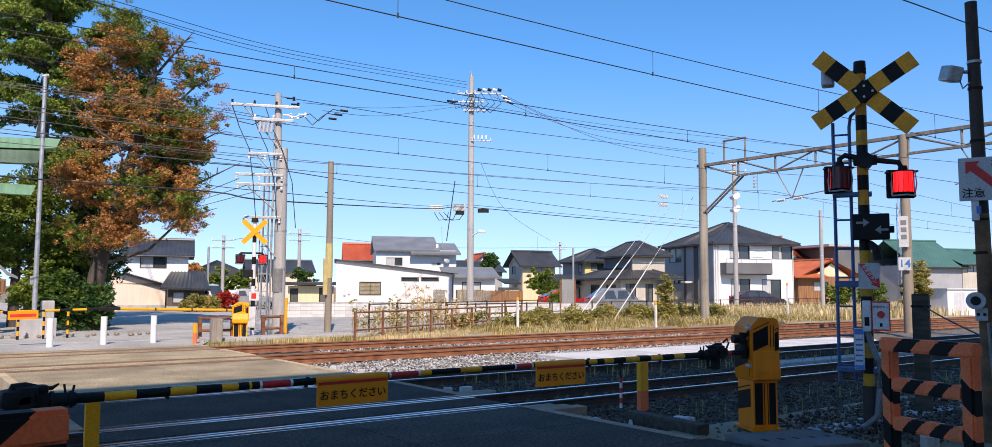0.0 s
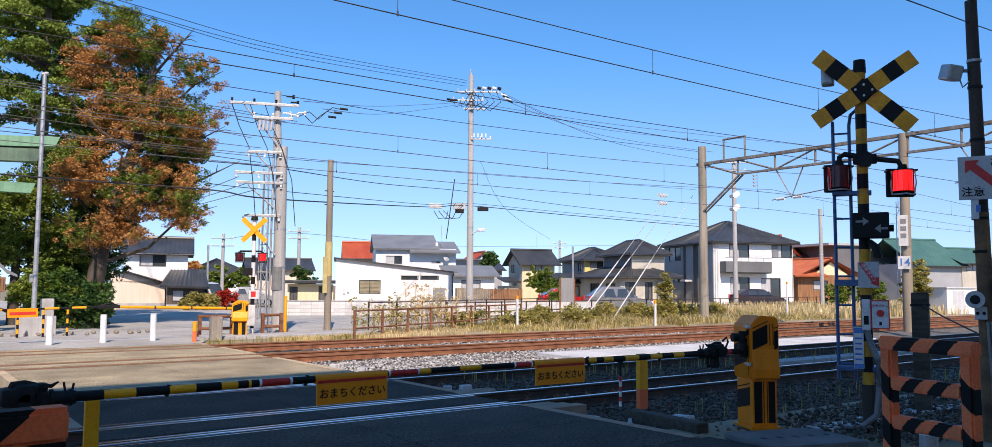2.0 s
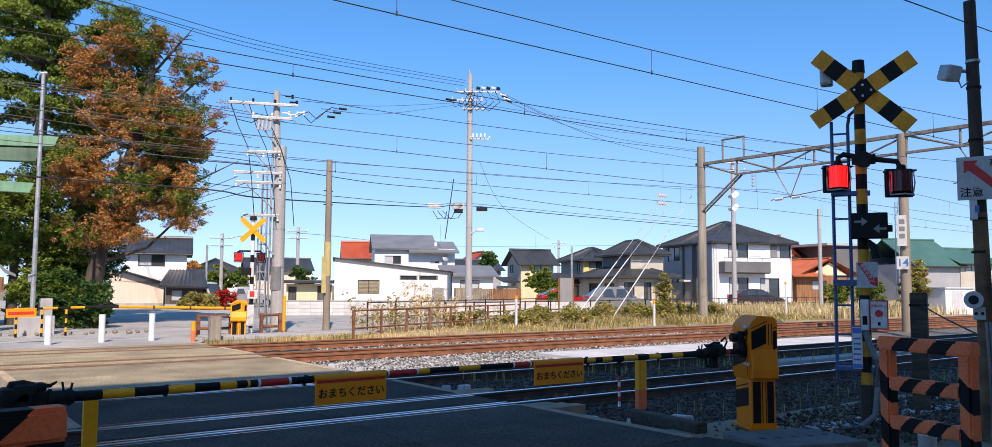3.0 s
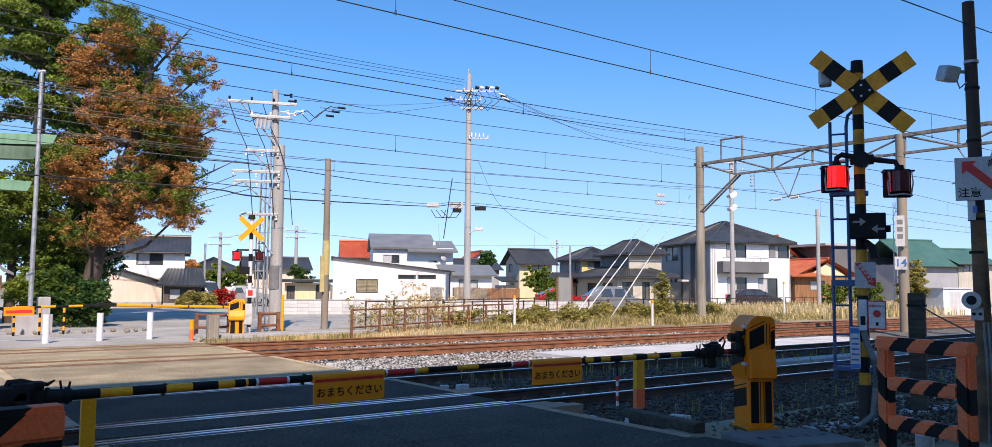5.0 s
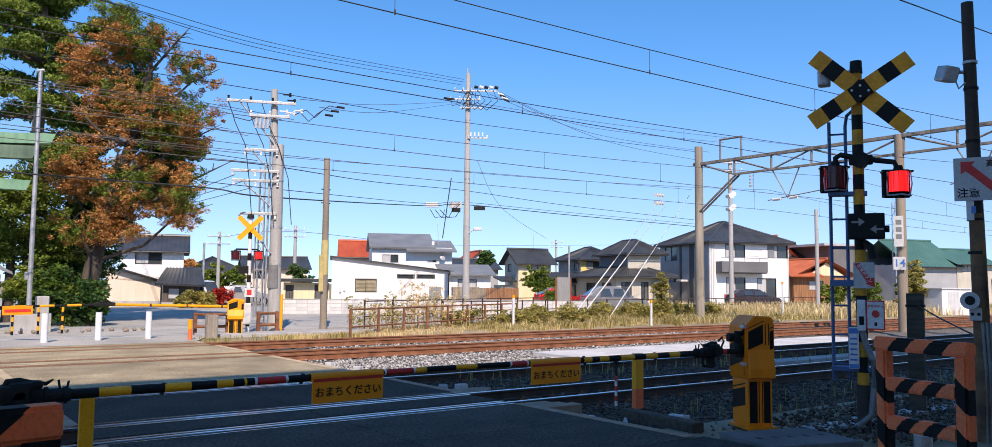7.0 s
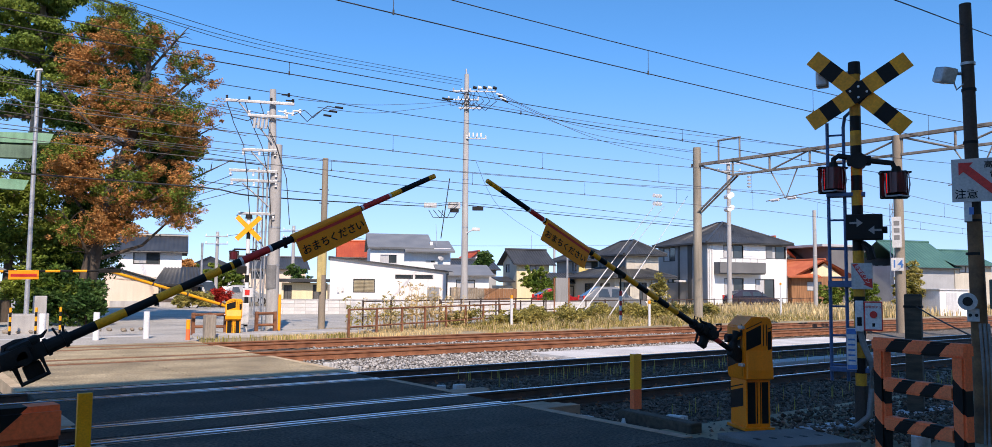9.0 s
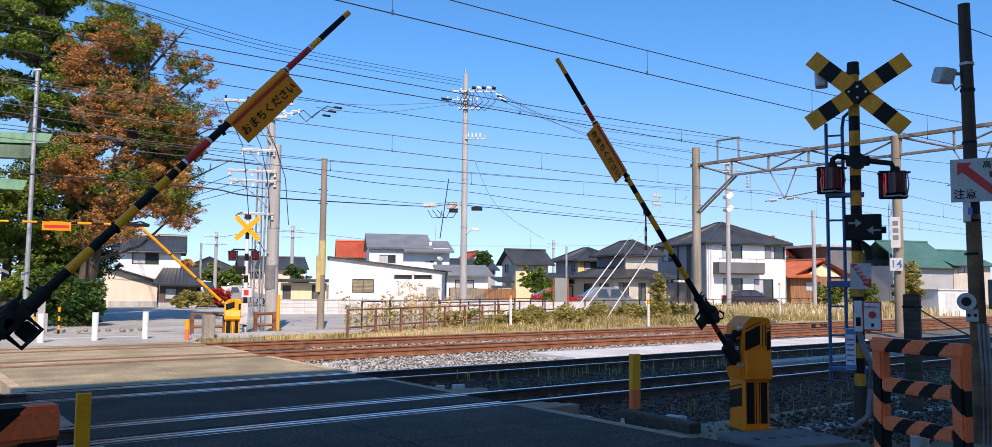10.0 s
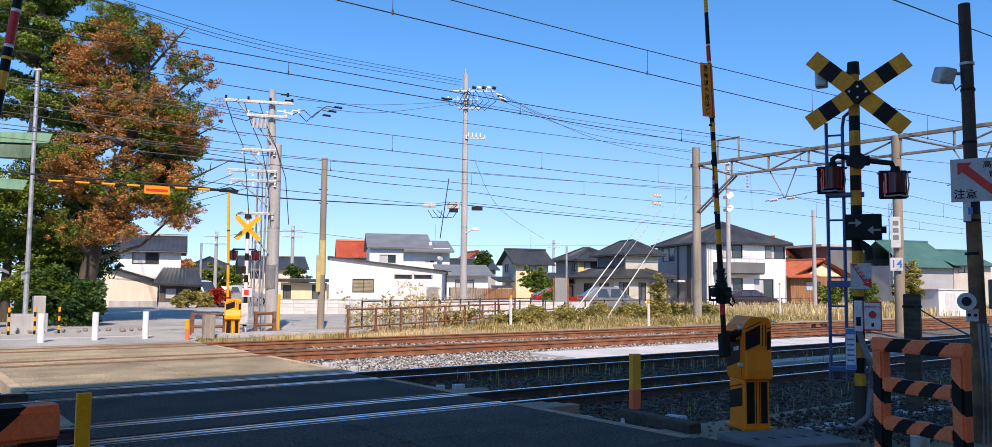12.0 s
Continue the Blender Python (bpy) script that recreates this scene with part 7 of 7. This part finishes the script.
# ---- shrine front, fences, vehicles and small things ----
def torii():
    t = thing("torii_gate", pose(0, 33.7, -0.06), "torii gate sheathed in green verdigris copper", "torii gate")
    for x in (1.95, -2.65):
        part("pillar", one_rod((x, 0, 0), (x * 0.97 - 0.02, 0, 6.2), 0.26, 0.22, 20), COPPER, t, smooth=True)
    def beam(x0, x1, z0, z1, rise, d, name, mat):
        bm = bmesh.new()
        lo, hi = [], []
        n = 16
        for i in range(n + 1):
            u = i / n
            x = x0 + (x1 - x0) * u
            k = rise * abs(2 * u - 1) ** 3
            lo.append((x - 0.0, z0 + k))
            hi.append((x + (0.14 if i == n else (-0.14 if i == 0 else 0)), z1 + k * 1.1))
        prism(bm, lo + hi[::-1], -d, d, "y")
        part(name, bm, mat, t)
    beam(-5.6, 4.85, 6.47, 6.83, 0.22, 0.30, "top_beam", COPPER)
    beam(-5.1, 4.28, 5.98, 6.44, 0.10, 0.24, "under_beam", COPPER_D)
    beam(-4.6, 4.14, 4.93, 5.29, 0.0, 0.17, "tie_beam", COPPER)
    part("plaque", one_box(-0.7, -0.3, 5.3, 0.0, -0.2, 5.95, bevel=0.02), COPPER_D, t)
    s = thing("shrine_lantern", pose(3.15, 32.8, -0.04, 0, 0, -6), "small wooden shrine lantern with curved roof on a post", "lantern")
    part("post", one_box(-0.12, -0.12, 0, 0.12, 0.12, 1.35, bevel=0.02), SIGN_G, s)
    part("light_box", one_box(-0.27, -0.27, 1.38, 0.27, 0.27, 1.88, bevel=0.02), W_WOOD, s)
    bm = bmesh.new()
    prism(bm, [(-0.62, 1.88), (-0.28, 2.02), (0, 2.34), (0.28, 2.02), (0.62, 1.88), (0.60, 1.97), (0.30, 2.14), (0, 2.44), (-0.30, 2.14), (-0.60, 1.97)], -0.5, 0.5, "y")
    part("roof", bm, R_GREY, s)
    for i in range(5):
        part("lattice_bar", one_box(-0.24 + 0.11 * i, -0.285, 1.45, -0.21 + 0.11 * i, -0.272, 1.82), W_WOOD2, s)
    b = thing("stone_pedestal", pose(4.35, 30.2, -0.04, 0, 0, -8), "squat stone pedestal beside the flagpole", "pedestal")
    part("block", one_box(-0.28, -0.25, 0, 0.28, 0.25, 0.62, bevel=0.03), CONCRETE, b)
    part("block", one_box(-0.20, -0.2, 0.62, 0.20, 0.2, 1.18, bevel=0.03), CONCRETE, b)
    for x, y in ((3.35, 28.6), (4.05, 28.7), (4.75, 28.9)):
        p = thing("striped_post", pose(x, y, -0.03), "thin yellow and black striped post", "post", "striped posts")
        for i in range(6):
            part("post_band", one_rod((0, 0, 0.14 * i), (0, 0, 0.14 * (i + 1)), 0.035), YELLOW if i % 2 else BLACK, p)
    r = thing("boulder_stones", pose(4.6, 29.1, -0.03), "low dark rocks at the shrine's edge", "rocks")
    rng = random.Random(2)
    for i in range(14):
        bm = bmesh.new()
        bmesh.ops.create_icosphere(bm, subdivisions=1, radius=rng.uniform(0.06, 0.12))
        part("rock", bm, POLE_B, r, at=pose(-1.6 + 0.33 * i, rng.uniform(-0.3, 0.5), 0.08, rng.uniform(0, 30), 0, rng.uniform(0, 90)) @ Matrix.Diagonal((1, 1, 0.7, 1)))


COPPER_D = surf("darkened copper", (0.10, 0.16, 0.11), (0.18, 0.28, 0.19), 1.5, 0.6, bump=0.15, streak=0.3)


def rail_fence(name, a, b, n, tall, mat, label, rails, r=0.028):
    a, b = Vector(a), Vector(b)
    f = thing(name, Matrix.Translation(a), label, "fence", "fences")
    d = b - a
    for i in range(n + 1):
        p = d * i / n
        part("post", one_box(p.x - r, p.y - r, 0, p.x + r, p.y + r, tall + 0.02), mat, f)
    for z in rails:
        part("rail", one_rod((0, 0, z), d + Vector((0, 0, z)), r * 0.9, seg=8), mat, f)
    return f


def block_wall(x, y, yaw, length, tall):
    w = thing("block_wall", pose(x, y, -0.06, 0, 0, yaw), "low pale concrete block wall along the yard", "wall", kind="structure")
    bm = bmesh.new()
    box(bm, 0.008, 0, 0.006, 0.592, 0.12, 0.196, bevel=0.006)
    me = bpy.data.meshes.new("block")
    bm.to_mesh(me)
    bm.free()
    me.materials.append(BLOCK)
    part("backing", one_box(0, 0.02, 0, length, 0.10, tall - 0.01), CONCRETE, w)
    for r in range(int(tall / 0.2)):
        for i in range(int(length / 0.6)):
            piece("block", me, w, pose(i * 0.6, 0, r * 0.2))
    part("coping", one_box(-0.02, -0.03, tall, length + 0.02, 0.15, tall + 0.05, bevel=0.01), CONCRETE, w)


BLOCK = surf("pale concrete block", grey(0.52, 1.02), grey(0.62, 1.02), 2, 0.9, bump=0.3, piece=0.10)


def car(name, x, y, yaw, paint, label, ln=4.4, tall=1.55, kind="car"):
    """A parked car, its length along local x."""
    c = thing(name, pose(x, y, -0.02, 0, 0, yaw), label, kind, "parked cars")
    h = ln / 2
    van = tall > 1.7
    roof0, roof1 = (-h + 0.25, h - 1.5) if van else (-h + 0.9, h - 1.9)
    bm = bmesh.new()
    prism(bm, [(-h, 0.32), (-h + 0.1, 0.22), (h - 0.1, 0.22), (h, 0.35), (h - 0.03, 0.62), (h - 0.25, 0.78), (h - 0.95, 0.90), (-h + 0.1, 0.95), (-h, 0.75)], -0.82, 0.82, "y")
    bmesh.ops.bevel(bm, geom=list(bm.edges), offset=0.05, segments=2, affect="EDGES")
    part("body", bm, paint, c, smooth=True)
    bm = bmesh.new()
    vs = prism(bm, [(-h + 0.12, 0.92), (h - 1.0, 0.90), (roof1, tall - 0.04), (roof1 - 0.5, tall), (roof0 + 0.3, tall), (roof0, tall - 0.08)], -0.74, 0.74, "y")
    for v in bm.verts:
        if v.co.z > 1.1:
            v.co.y *= 0.84
    bmesh.ops.bevel(bm, geom=list(bm.edges), offset=0.04, segments=2, affect="EDGES")
    part("cabin", bm, paint, c, smooth=True)
    for s in (-1, 1):
        for u0, u1 in ((roof0 + 0.12, -0.35), (-0.25, 0.55), (0.62, h - 1.25)):
            if u1 > u0 + 0.2:
                bm = bmesh.new()
                lean = 0.15 if u1 > 0.7 else 0.0
                prism(bm, [(u0, 0.98), (u1, 0.98), (u1 - lean - 0.15, tall - 0.16), (u0 + 0.05, tall - 0.16)], -0.012, 0.012, "y")
                for v in bm.verts:
                    v.co.y += s * (0.745 - 0.115 * (v.co.z - 0.98) / (tall - 1.1))
                part("side_window", bm, GLASS, c)
    bm = bmesh.new()
    slab(bm, [(h - 0.98, -0.62, 0.95), (h - 0.98, 0.62, 0.95), (roof1 + 0.08, 0.56, tall - 0.10), (roof1 + 0.08, -0.56, tall - 0.10)], 0.02)
    part("windscreen", bm, GLASS, c)
    bm = bmesh.new()
    slab(bm, [(-h + 0.08, 0.60, 1.0), (-h + 0.08, -0.60, 1.0), (roof0 - 0.03, -0.55, tall - 0.14), (roof0 - 0.03, 0.55, tall - 0.14)], 0.02)
    part("rear_window", bm, GLASS, c)
    for u in (-h + 0.8, h - 0.85):
        for s in (-1, 1):
            w = part("wheel", one_rod((u, s * 0.66, 0.31), (u, s * 0.84, 0.31), 0.31, seg=20), IRON, c)
            part("rim", one_rod((u, s * 0.842, 0.31), (u, s * 0.85, 0.31), 0.19, seg=14), STEEL, w)
    for s in (-1, 1):
        part("headlight", one_box(h - 0.16, s * 0.62 - 0.13, 0.58, h + 0.0, s * 0.62 + 0.13, 0.70, bevel=0.03), PORCELAIN, c)
        part("tail_light", one_box(-h - 0.01, s * 0.70 - 0.08, 0.66, -h + 0.12, s * 0.70 + 0.08, 1.05, bevel=0.03), RED, c)
    return c


def paint(name, a):
    return surf(name, a, tuple(min(1, v * 1.12) for v in a), 2, 0.25, 0.35, bump=0, spec=0.6)


def vehicles():
    car("minivan", 39.0, 38.8, -28, paint("silver car paint", grey(0.22)), "silver-grey minivan parked behind the verge", 4.3, 1.64, "minivan")
    car("car", 58.5, 42.0, -25, paint("dark red car paint", (0.05, 0.04, 0.05)), "dark car with red tail parked by the white house", 4.4, 1.5)
    car("car", 39.7, 44.9, -25, paint("bright red car paint", (0.45, 0.02, 0.02)), "red car parked among the houses", 3.6, 1.5)
    car("van", 18.5, 59.5, -60, paint("white car paint", grey(0.7)), "white van parked by the far road", 4.4, 1.8, "van")
    car("car", 22.3, 60.5, -20, paint("grey car paint", grey(0.35)), "grey car parked by the far road", 4.0, 1.5)


def trackside():
    rail_fence("rusty_fence", (12.2, 23.9, -0.06), (23.2, 29.2, -0.06), 8, 0.88, RUST, "long rusty red pipe fence at the verge", (0.30, 0.86), 0.032)
    rail_fence("grey_fence", (13.6, 25.6, -0.06), (27.0, 31.5, -0.06), 9, 1.10, RUST_DARK, "thin dark pipe fence behind the rusty one", (0.55, 1.08), 0.022)
    rail_fence("low_fence", (20.0, 30.4, -0.06), (62.0, 38.0, -0.06), 24, 0.95, RUST_DARK, "low dark wire fence along the verge", (0.5, 0.92), 0.025)
    rail_fence("rusty_fence", (8.05, 26.3, -0.06), (9.0, 26.1, -0.06), 2, 0.72, RUST, "short rusty red fence by the barrier machine", (0.30, 0.68), 0.05)
    rail_fence("rusty_fence", (10.2, 26.6, -0.06), (10.8, 26.5, -0.06), 1, 0.72, RUST, "short rusty red fence by the pole", (0.30, 0.68), 0.05)
    # rough wooden stump by the far gate, in pale bark
    g = thing("stone_post", pose(7.94, 24.4, -0.04), "rough weathered wooden stump by the far gate", "post")
    bm = bmesh.new()
    box(bm, -0.16, -0.14, 0, 0.16, 0.14, 0.72, bevel=0.05)
    for v in bm.verts:
        v.co += Vector((noise.noise(v.co * 4), noise.noise(v.co * 4 + Vector((3, 3, 3))), 0)) * 0.05
    part("shaft", bm, BARK_PALE, g)
    block_wall(17.16, 42.68, -25, 18.0, 0.8)
    f = thing("board_fence", pose(33.6, 49.9, -0.05, 0, 0, -12), "brown upright board fence between houses", "fence")
    for i in range(34):
        part("board", one_box(0.16 * i, 0, 0.1, 0.16 * i + 0.14, 0.03, 1.45 if i > 12 else 1.5), W_WOOD if i > 16 else W_BROWN, f)
    for i in range(6):
        part("post", one_box(1.05 * i, 0.04, 0, 1.05 * i + 0.08, 0.12, 1.5), W_WOOD2, f)
    part("gate_panel", one_box(-1.8, -0.1, 0.1, -0.9, -0.04, 1.5), W_SLATE, f)
    for x, y, h in ((20.55, 26.1, 1.2), (26.67, 24.3, 1.0), (40.6, 27.2, 1.9)):
        m = thing("lineside_marker", pose(x, y, -0.1), "thin white lineside marker with yellow tip", "marker post", "lineside markers")
        part("shaft", one_box(-0.045, -0.03, 0, 0.045, 0.03, h), WHITE, m)
        part("tip", one_box(-0.05, -0.035, h, 0.05, 0.035, h + 0.14, bevel=0.01), YELLOW, m)
    b = thing("notice_board", pose(27.6, 31.0, -0.06, 0, 0, -42), "grey upright notice board in the verge", "notice board")
    part("panel", one_box(-0.3, -0.03, 0.9, 0.3, 0.0, 2.1), W_SLATE, b)
    for x in (-0.36, 0.36):
        part("leg", one_box(x - 0.04, -0.04, 0, x + 0.04, 0.02, 2.1), RUST, b)
    # concrete service walk between the tracks
    w = thing("service_walk", pose(0, 0, 0), "pale concrete slab walk between the tracks", "walkway", kind="structure")
    for i in range(9):
        part("slab", one_box(13.6 + 1.5 * i + 0.01, 14.75, -0.35, 15.1 + 1.5 * i - 0.01, 16.45, -0.085, bevel=0.01), WALK, w)
    t = thing("cable_trough", pose(0, 0, 0), "line of grey concrete cable trough lids", "cable trough", kind="structure")
    for i in range(14):
        part("lid", one_box(16.4 + 0.9 * i + 0.006, 11.15, -0.30, 17.3 + 0.9 * i - 0.006, 11.65, -0.06, bevel=0.008), CONCRETE, t)
    # things on the near side
    for i, (x, y, s) in enumerate(((7.33, 7.79, 0.7), (8.02, 6.87, 0.95), (7.62, 15.8, 0.75), (7.68, 14.69, 0.8), (7.55, 11.44, 0.7), (7.75, 11.2, 0.8))):
        m = thing("cable_marker", pose(x, y, -0.2, 0, 0, 15 * i), "small pale concrete cable box", "marker", "cable boxes")
        part("block", one_box(-0.11 * s, -0.1 * s, 0, 0.02, 0.1 * s, 0.26 * s, bevel=0.012), BLOCK, m)
        part("block", one_box(0.05, -0.1 * s, 0, 0.15 * s, 0.1 * s, 0.24 * s, bevel=0.012), BLOCK, m)
        part("bolt", one_rod((0.03, 0, 0.05), (0.03, 0, 0.27 * s), 0.02), IRON, m)
    for x, y in ((7.62, 7.35), (7.85, 7.0), (7.68, 6.55), (7.55, 6.3)):
        m = thing("stud", pose(x, y, -0.16), "small white ground stud", "stud", "ground studs")
        bm = bmesh.new()
        bmesh.ops.create_cone(bm, cap_ends=True, segments=14, radius1=0.06, radius2=0.04, depth=0.08, matrix=pose(0, 0, 0.10))
        part("dome", bm, BLOCK, m)
    k = thing("timber_kerb", pose(7.68, 7.45, -0.13, 0, 0, -95), "dark old timber kerb at the crossing's edge", "kerb")
    part("beam", one_box(0, -0.08, 0, 1.26, 0.1, 0.21, bevel=0.025), SLEEPER, k)
    p = thing("cover_plate", pose(7.95, 5.25, -0.04, 0, 0, -18), "flat worn concrete cover slab by the machine", "cover slab")
    part("slab", one_box(-0.62, -0.45, 0, 0.55, 0.42, 0.07, bevel=0.012), CONCRETE_D, p)
    for i in range(5):
        part("hole", one_box(-0.45 + 0.2 * i, -0.06, 0.0705, -0.40 + 0.2 * i, 0.02, 0.073), IRON, p)
    for x, y, a, ln in ((8.55, 5.45, -5, 0.9), (10.6, 5.5, -8, 1.5), (9.35, 5.35, 12, 0.5)):
        t = thing("trough_lid", pose(x, y, -0.04, 0, 0, a), "pale bluish concrete lid lying on the ground", "trough lid", "trough lids")
        part("lid", one_box(0, -0.14, 0, ln, 0.14, 0.07, bevel=0.008), LID, t)
    c = thing("steel_stub", pose(8.22, 3.98, -0.04), "short bright steel pipe stub", "pipe stub")
    part("pipe", one_rod((0, 0, 0), (0, 0, 0.24), 0.085, seg=20), STEEL, c)
    s = thing("concrete_kerb", pose(7.9, 25.2, -0.05, 0, 0, 6), "low concrete kerb slab at the far gate", "kerb")
    part("slab", one_box(0, -0.6, 0, 6.0, 0.5, 0.12, bevel=0.02), CONCRETE, s)
    ln = thing("stop_line", pose(0, 0, 0), "worn white line across the far road", "road marking", kind="structure")
    part("stripe", one_box(2.2, 26.3, -0.02, 6.9, 26.6, -0.003), LINE_W, ln)


WALK = surf("sunlit concrete slab", grey(0.50, 1.02), grey(0.62, 1.02), 1.2, 0.85, bump=0.2, piece=0.08)
CONCRETE_D = surf("dark worn concrete", grey(0.10, 1.05), grey(0.17, 1.05), 2.0, 0.9, bump=0.5, fine=60)
LID = surf("pale bluish concrete", grey(0.42, 0.95), grey(0.52, 0.95), 3, 0.8, bump=0.2)
W_BROWN = surf("greyed brown boards", (0.22, 0.17, 0.12), (0.32, 0.26, 0.19), 2, 0.85, bump=0.2, piece=0.2)
torii()
vehicles()
trackside()


# ---- what moves ----
def motions():
    """Flashing lamps, rising arms, and the parts that swing on them."""
    left = [(0, 0.3), (7.6, 0.3), (7.8, 1.0), (8.0, 3.9), (8.4, 12.2), (8.8, 20.7), (9.0, 25.0), (9.5, 35.9), (10.0, 47.4), (10.5, 59.1), (11.0, 69.9), (11.4, 78.3), (11.6, 80.9), (12.0, 83.4)]
    right = [(0, 0.3), (7.6, 0.3), (7.8, 1.0), (8.0, 3.8), (8.4, 12.0), (8.8, 20.9), (9.0, 25.3), (9.5, 36.8), (10.0, 48.0), (10.5, 58.8), (11.0, 70.3), (11.4, 79.4), (11.6, 82.6), (12.0, 86.0)]
    far = [(0, 1.5), (8.0, 1.5), (8.4, 5.5), (8.8, 12.6), (9.2, 21.5), (9.5, 29.3), (10.0, 41.8), (10.5, 54.5), (11.0, 67.7), (11.5, 81.5), (11.8, 87.4), (12.0, 88.6)]
    walk(ARM_L, [(t, pose(0.20, 6.0, 1.06, 0, -a, 0)) for t, a in left])
    walk(ARM_R, [(t, pose(8.06, 6.0, 1.09, 0, -a, 180)) for t, a in right])
    walk(DANGLE, [(t, pose(2.0, 0.0, -0.23, 0, a, 0)) for t, a in right])
    walk(FAR_ARM, [(t, pose(8.87, 25.5, 0.88, 0, -a, 180)) for t, a in far])
    walk(FAR_OUT, [(t, pose(FAR_L1, 0, 0, 0, a + 1.2, 0)) for t, a in far])
    # lamps: the drum turns its lit half to the front for 0.61 s at a time
    turns = [0, 18, 36, 55, 72, 92, 110, 129, 146, 165, 183, 201, 221]
    for k, drums in enumerate(zip(LAMPS_NEAR, LAMPS_FAR)):
        for d in drums:
            base = d.matrix_basis.copy()
            now = 180.0 if k == 0 else 0.0
            rows = {0: now}
            for n, f in enumerate(turns):
                lit = (n % 2 == k) and n < 12
                if lit != (now % 360 < 90):
                    for j in range(4):
                        rows[f + j] = now + 60 * j
                    now += 180
            rows[360] = now
            walk(d, [(f / 30, base @ pose(0, 0, 0, 0, 0, a)) for f, a in sorted(rows.items())])


motions()
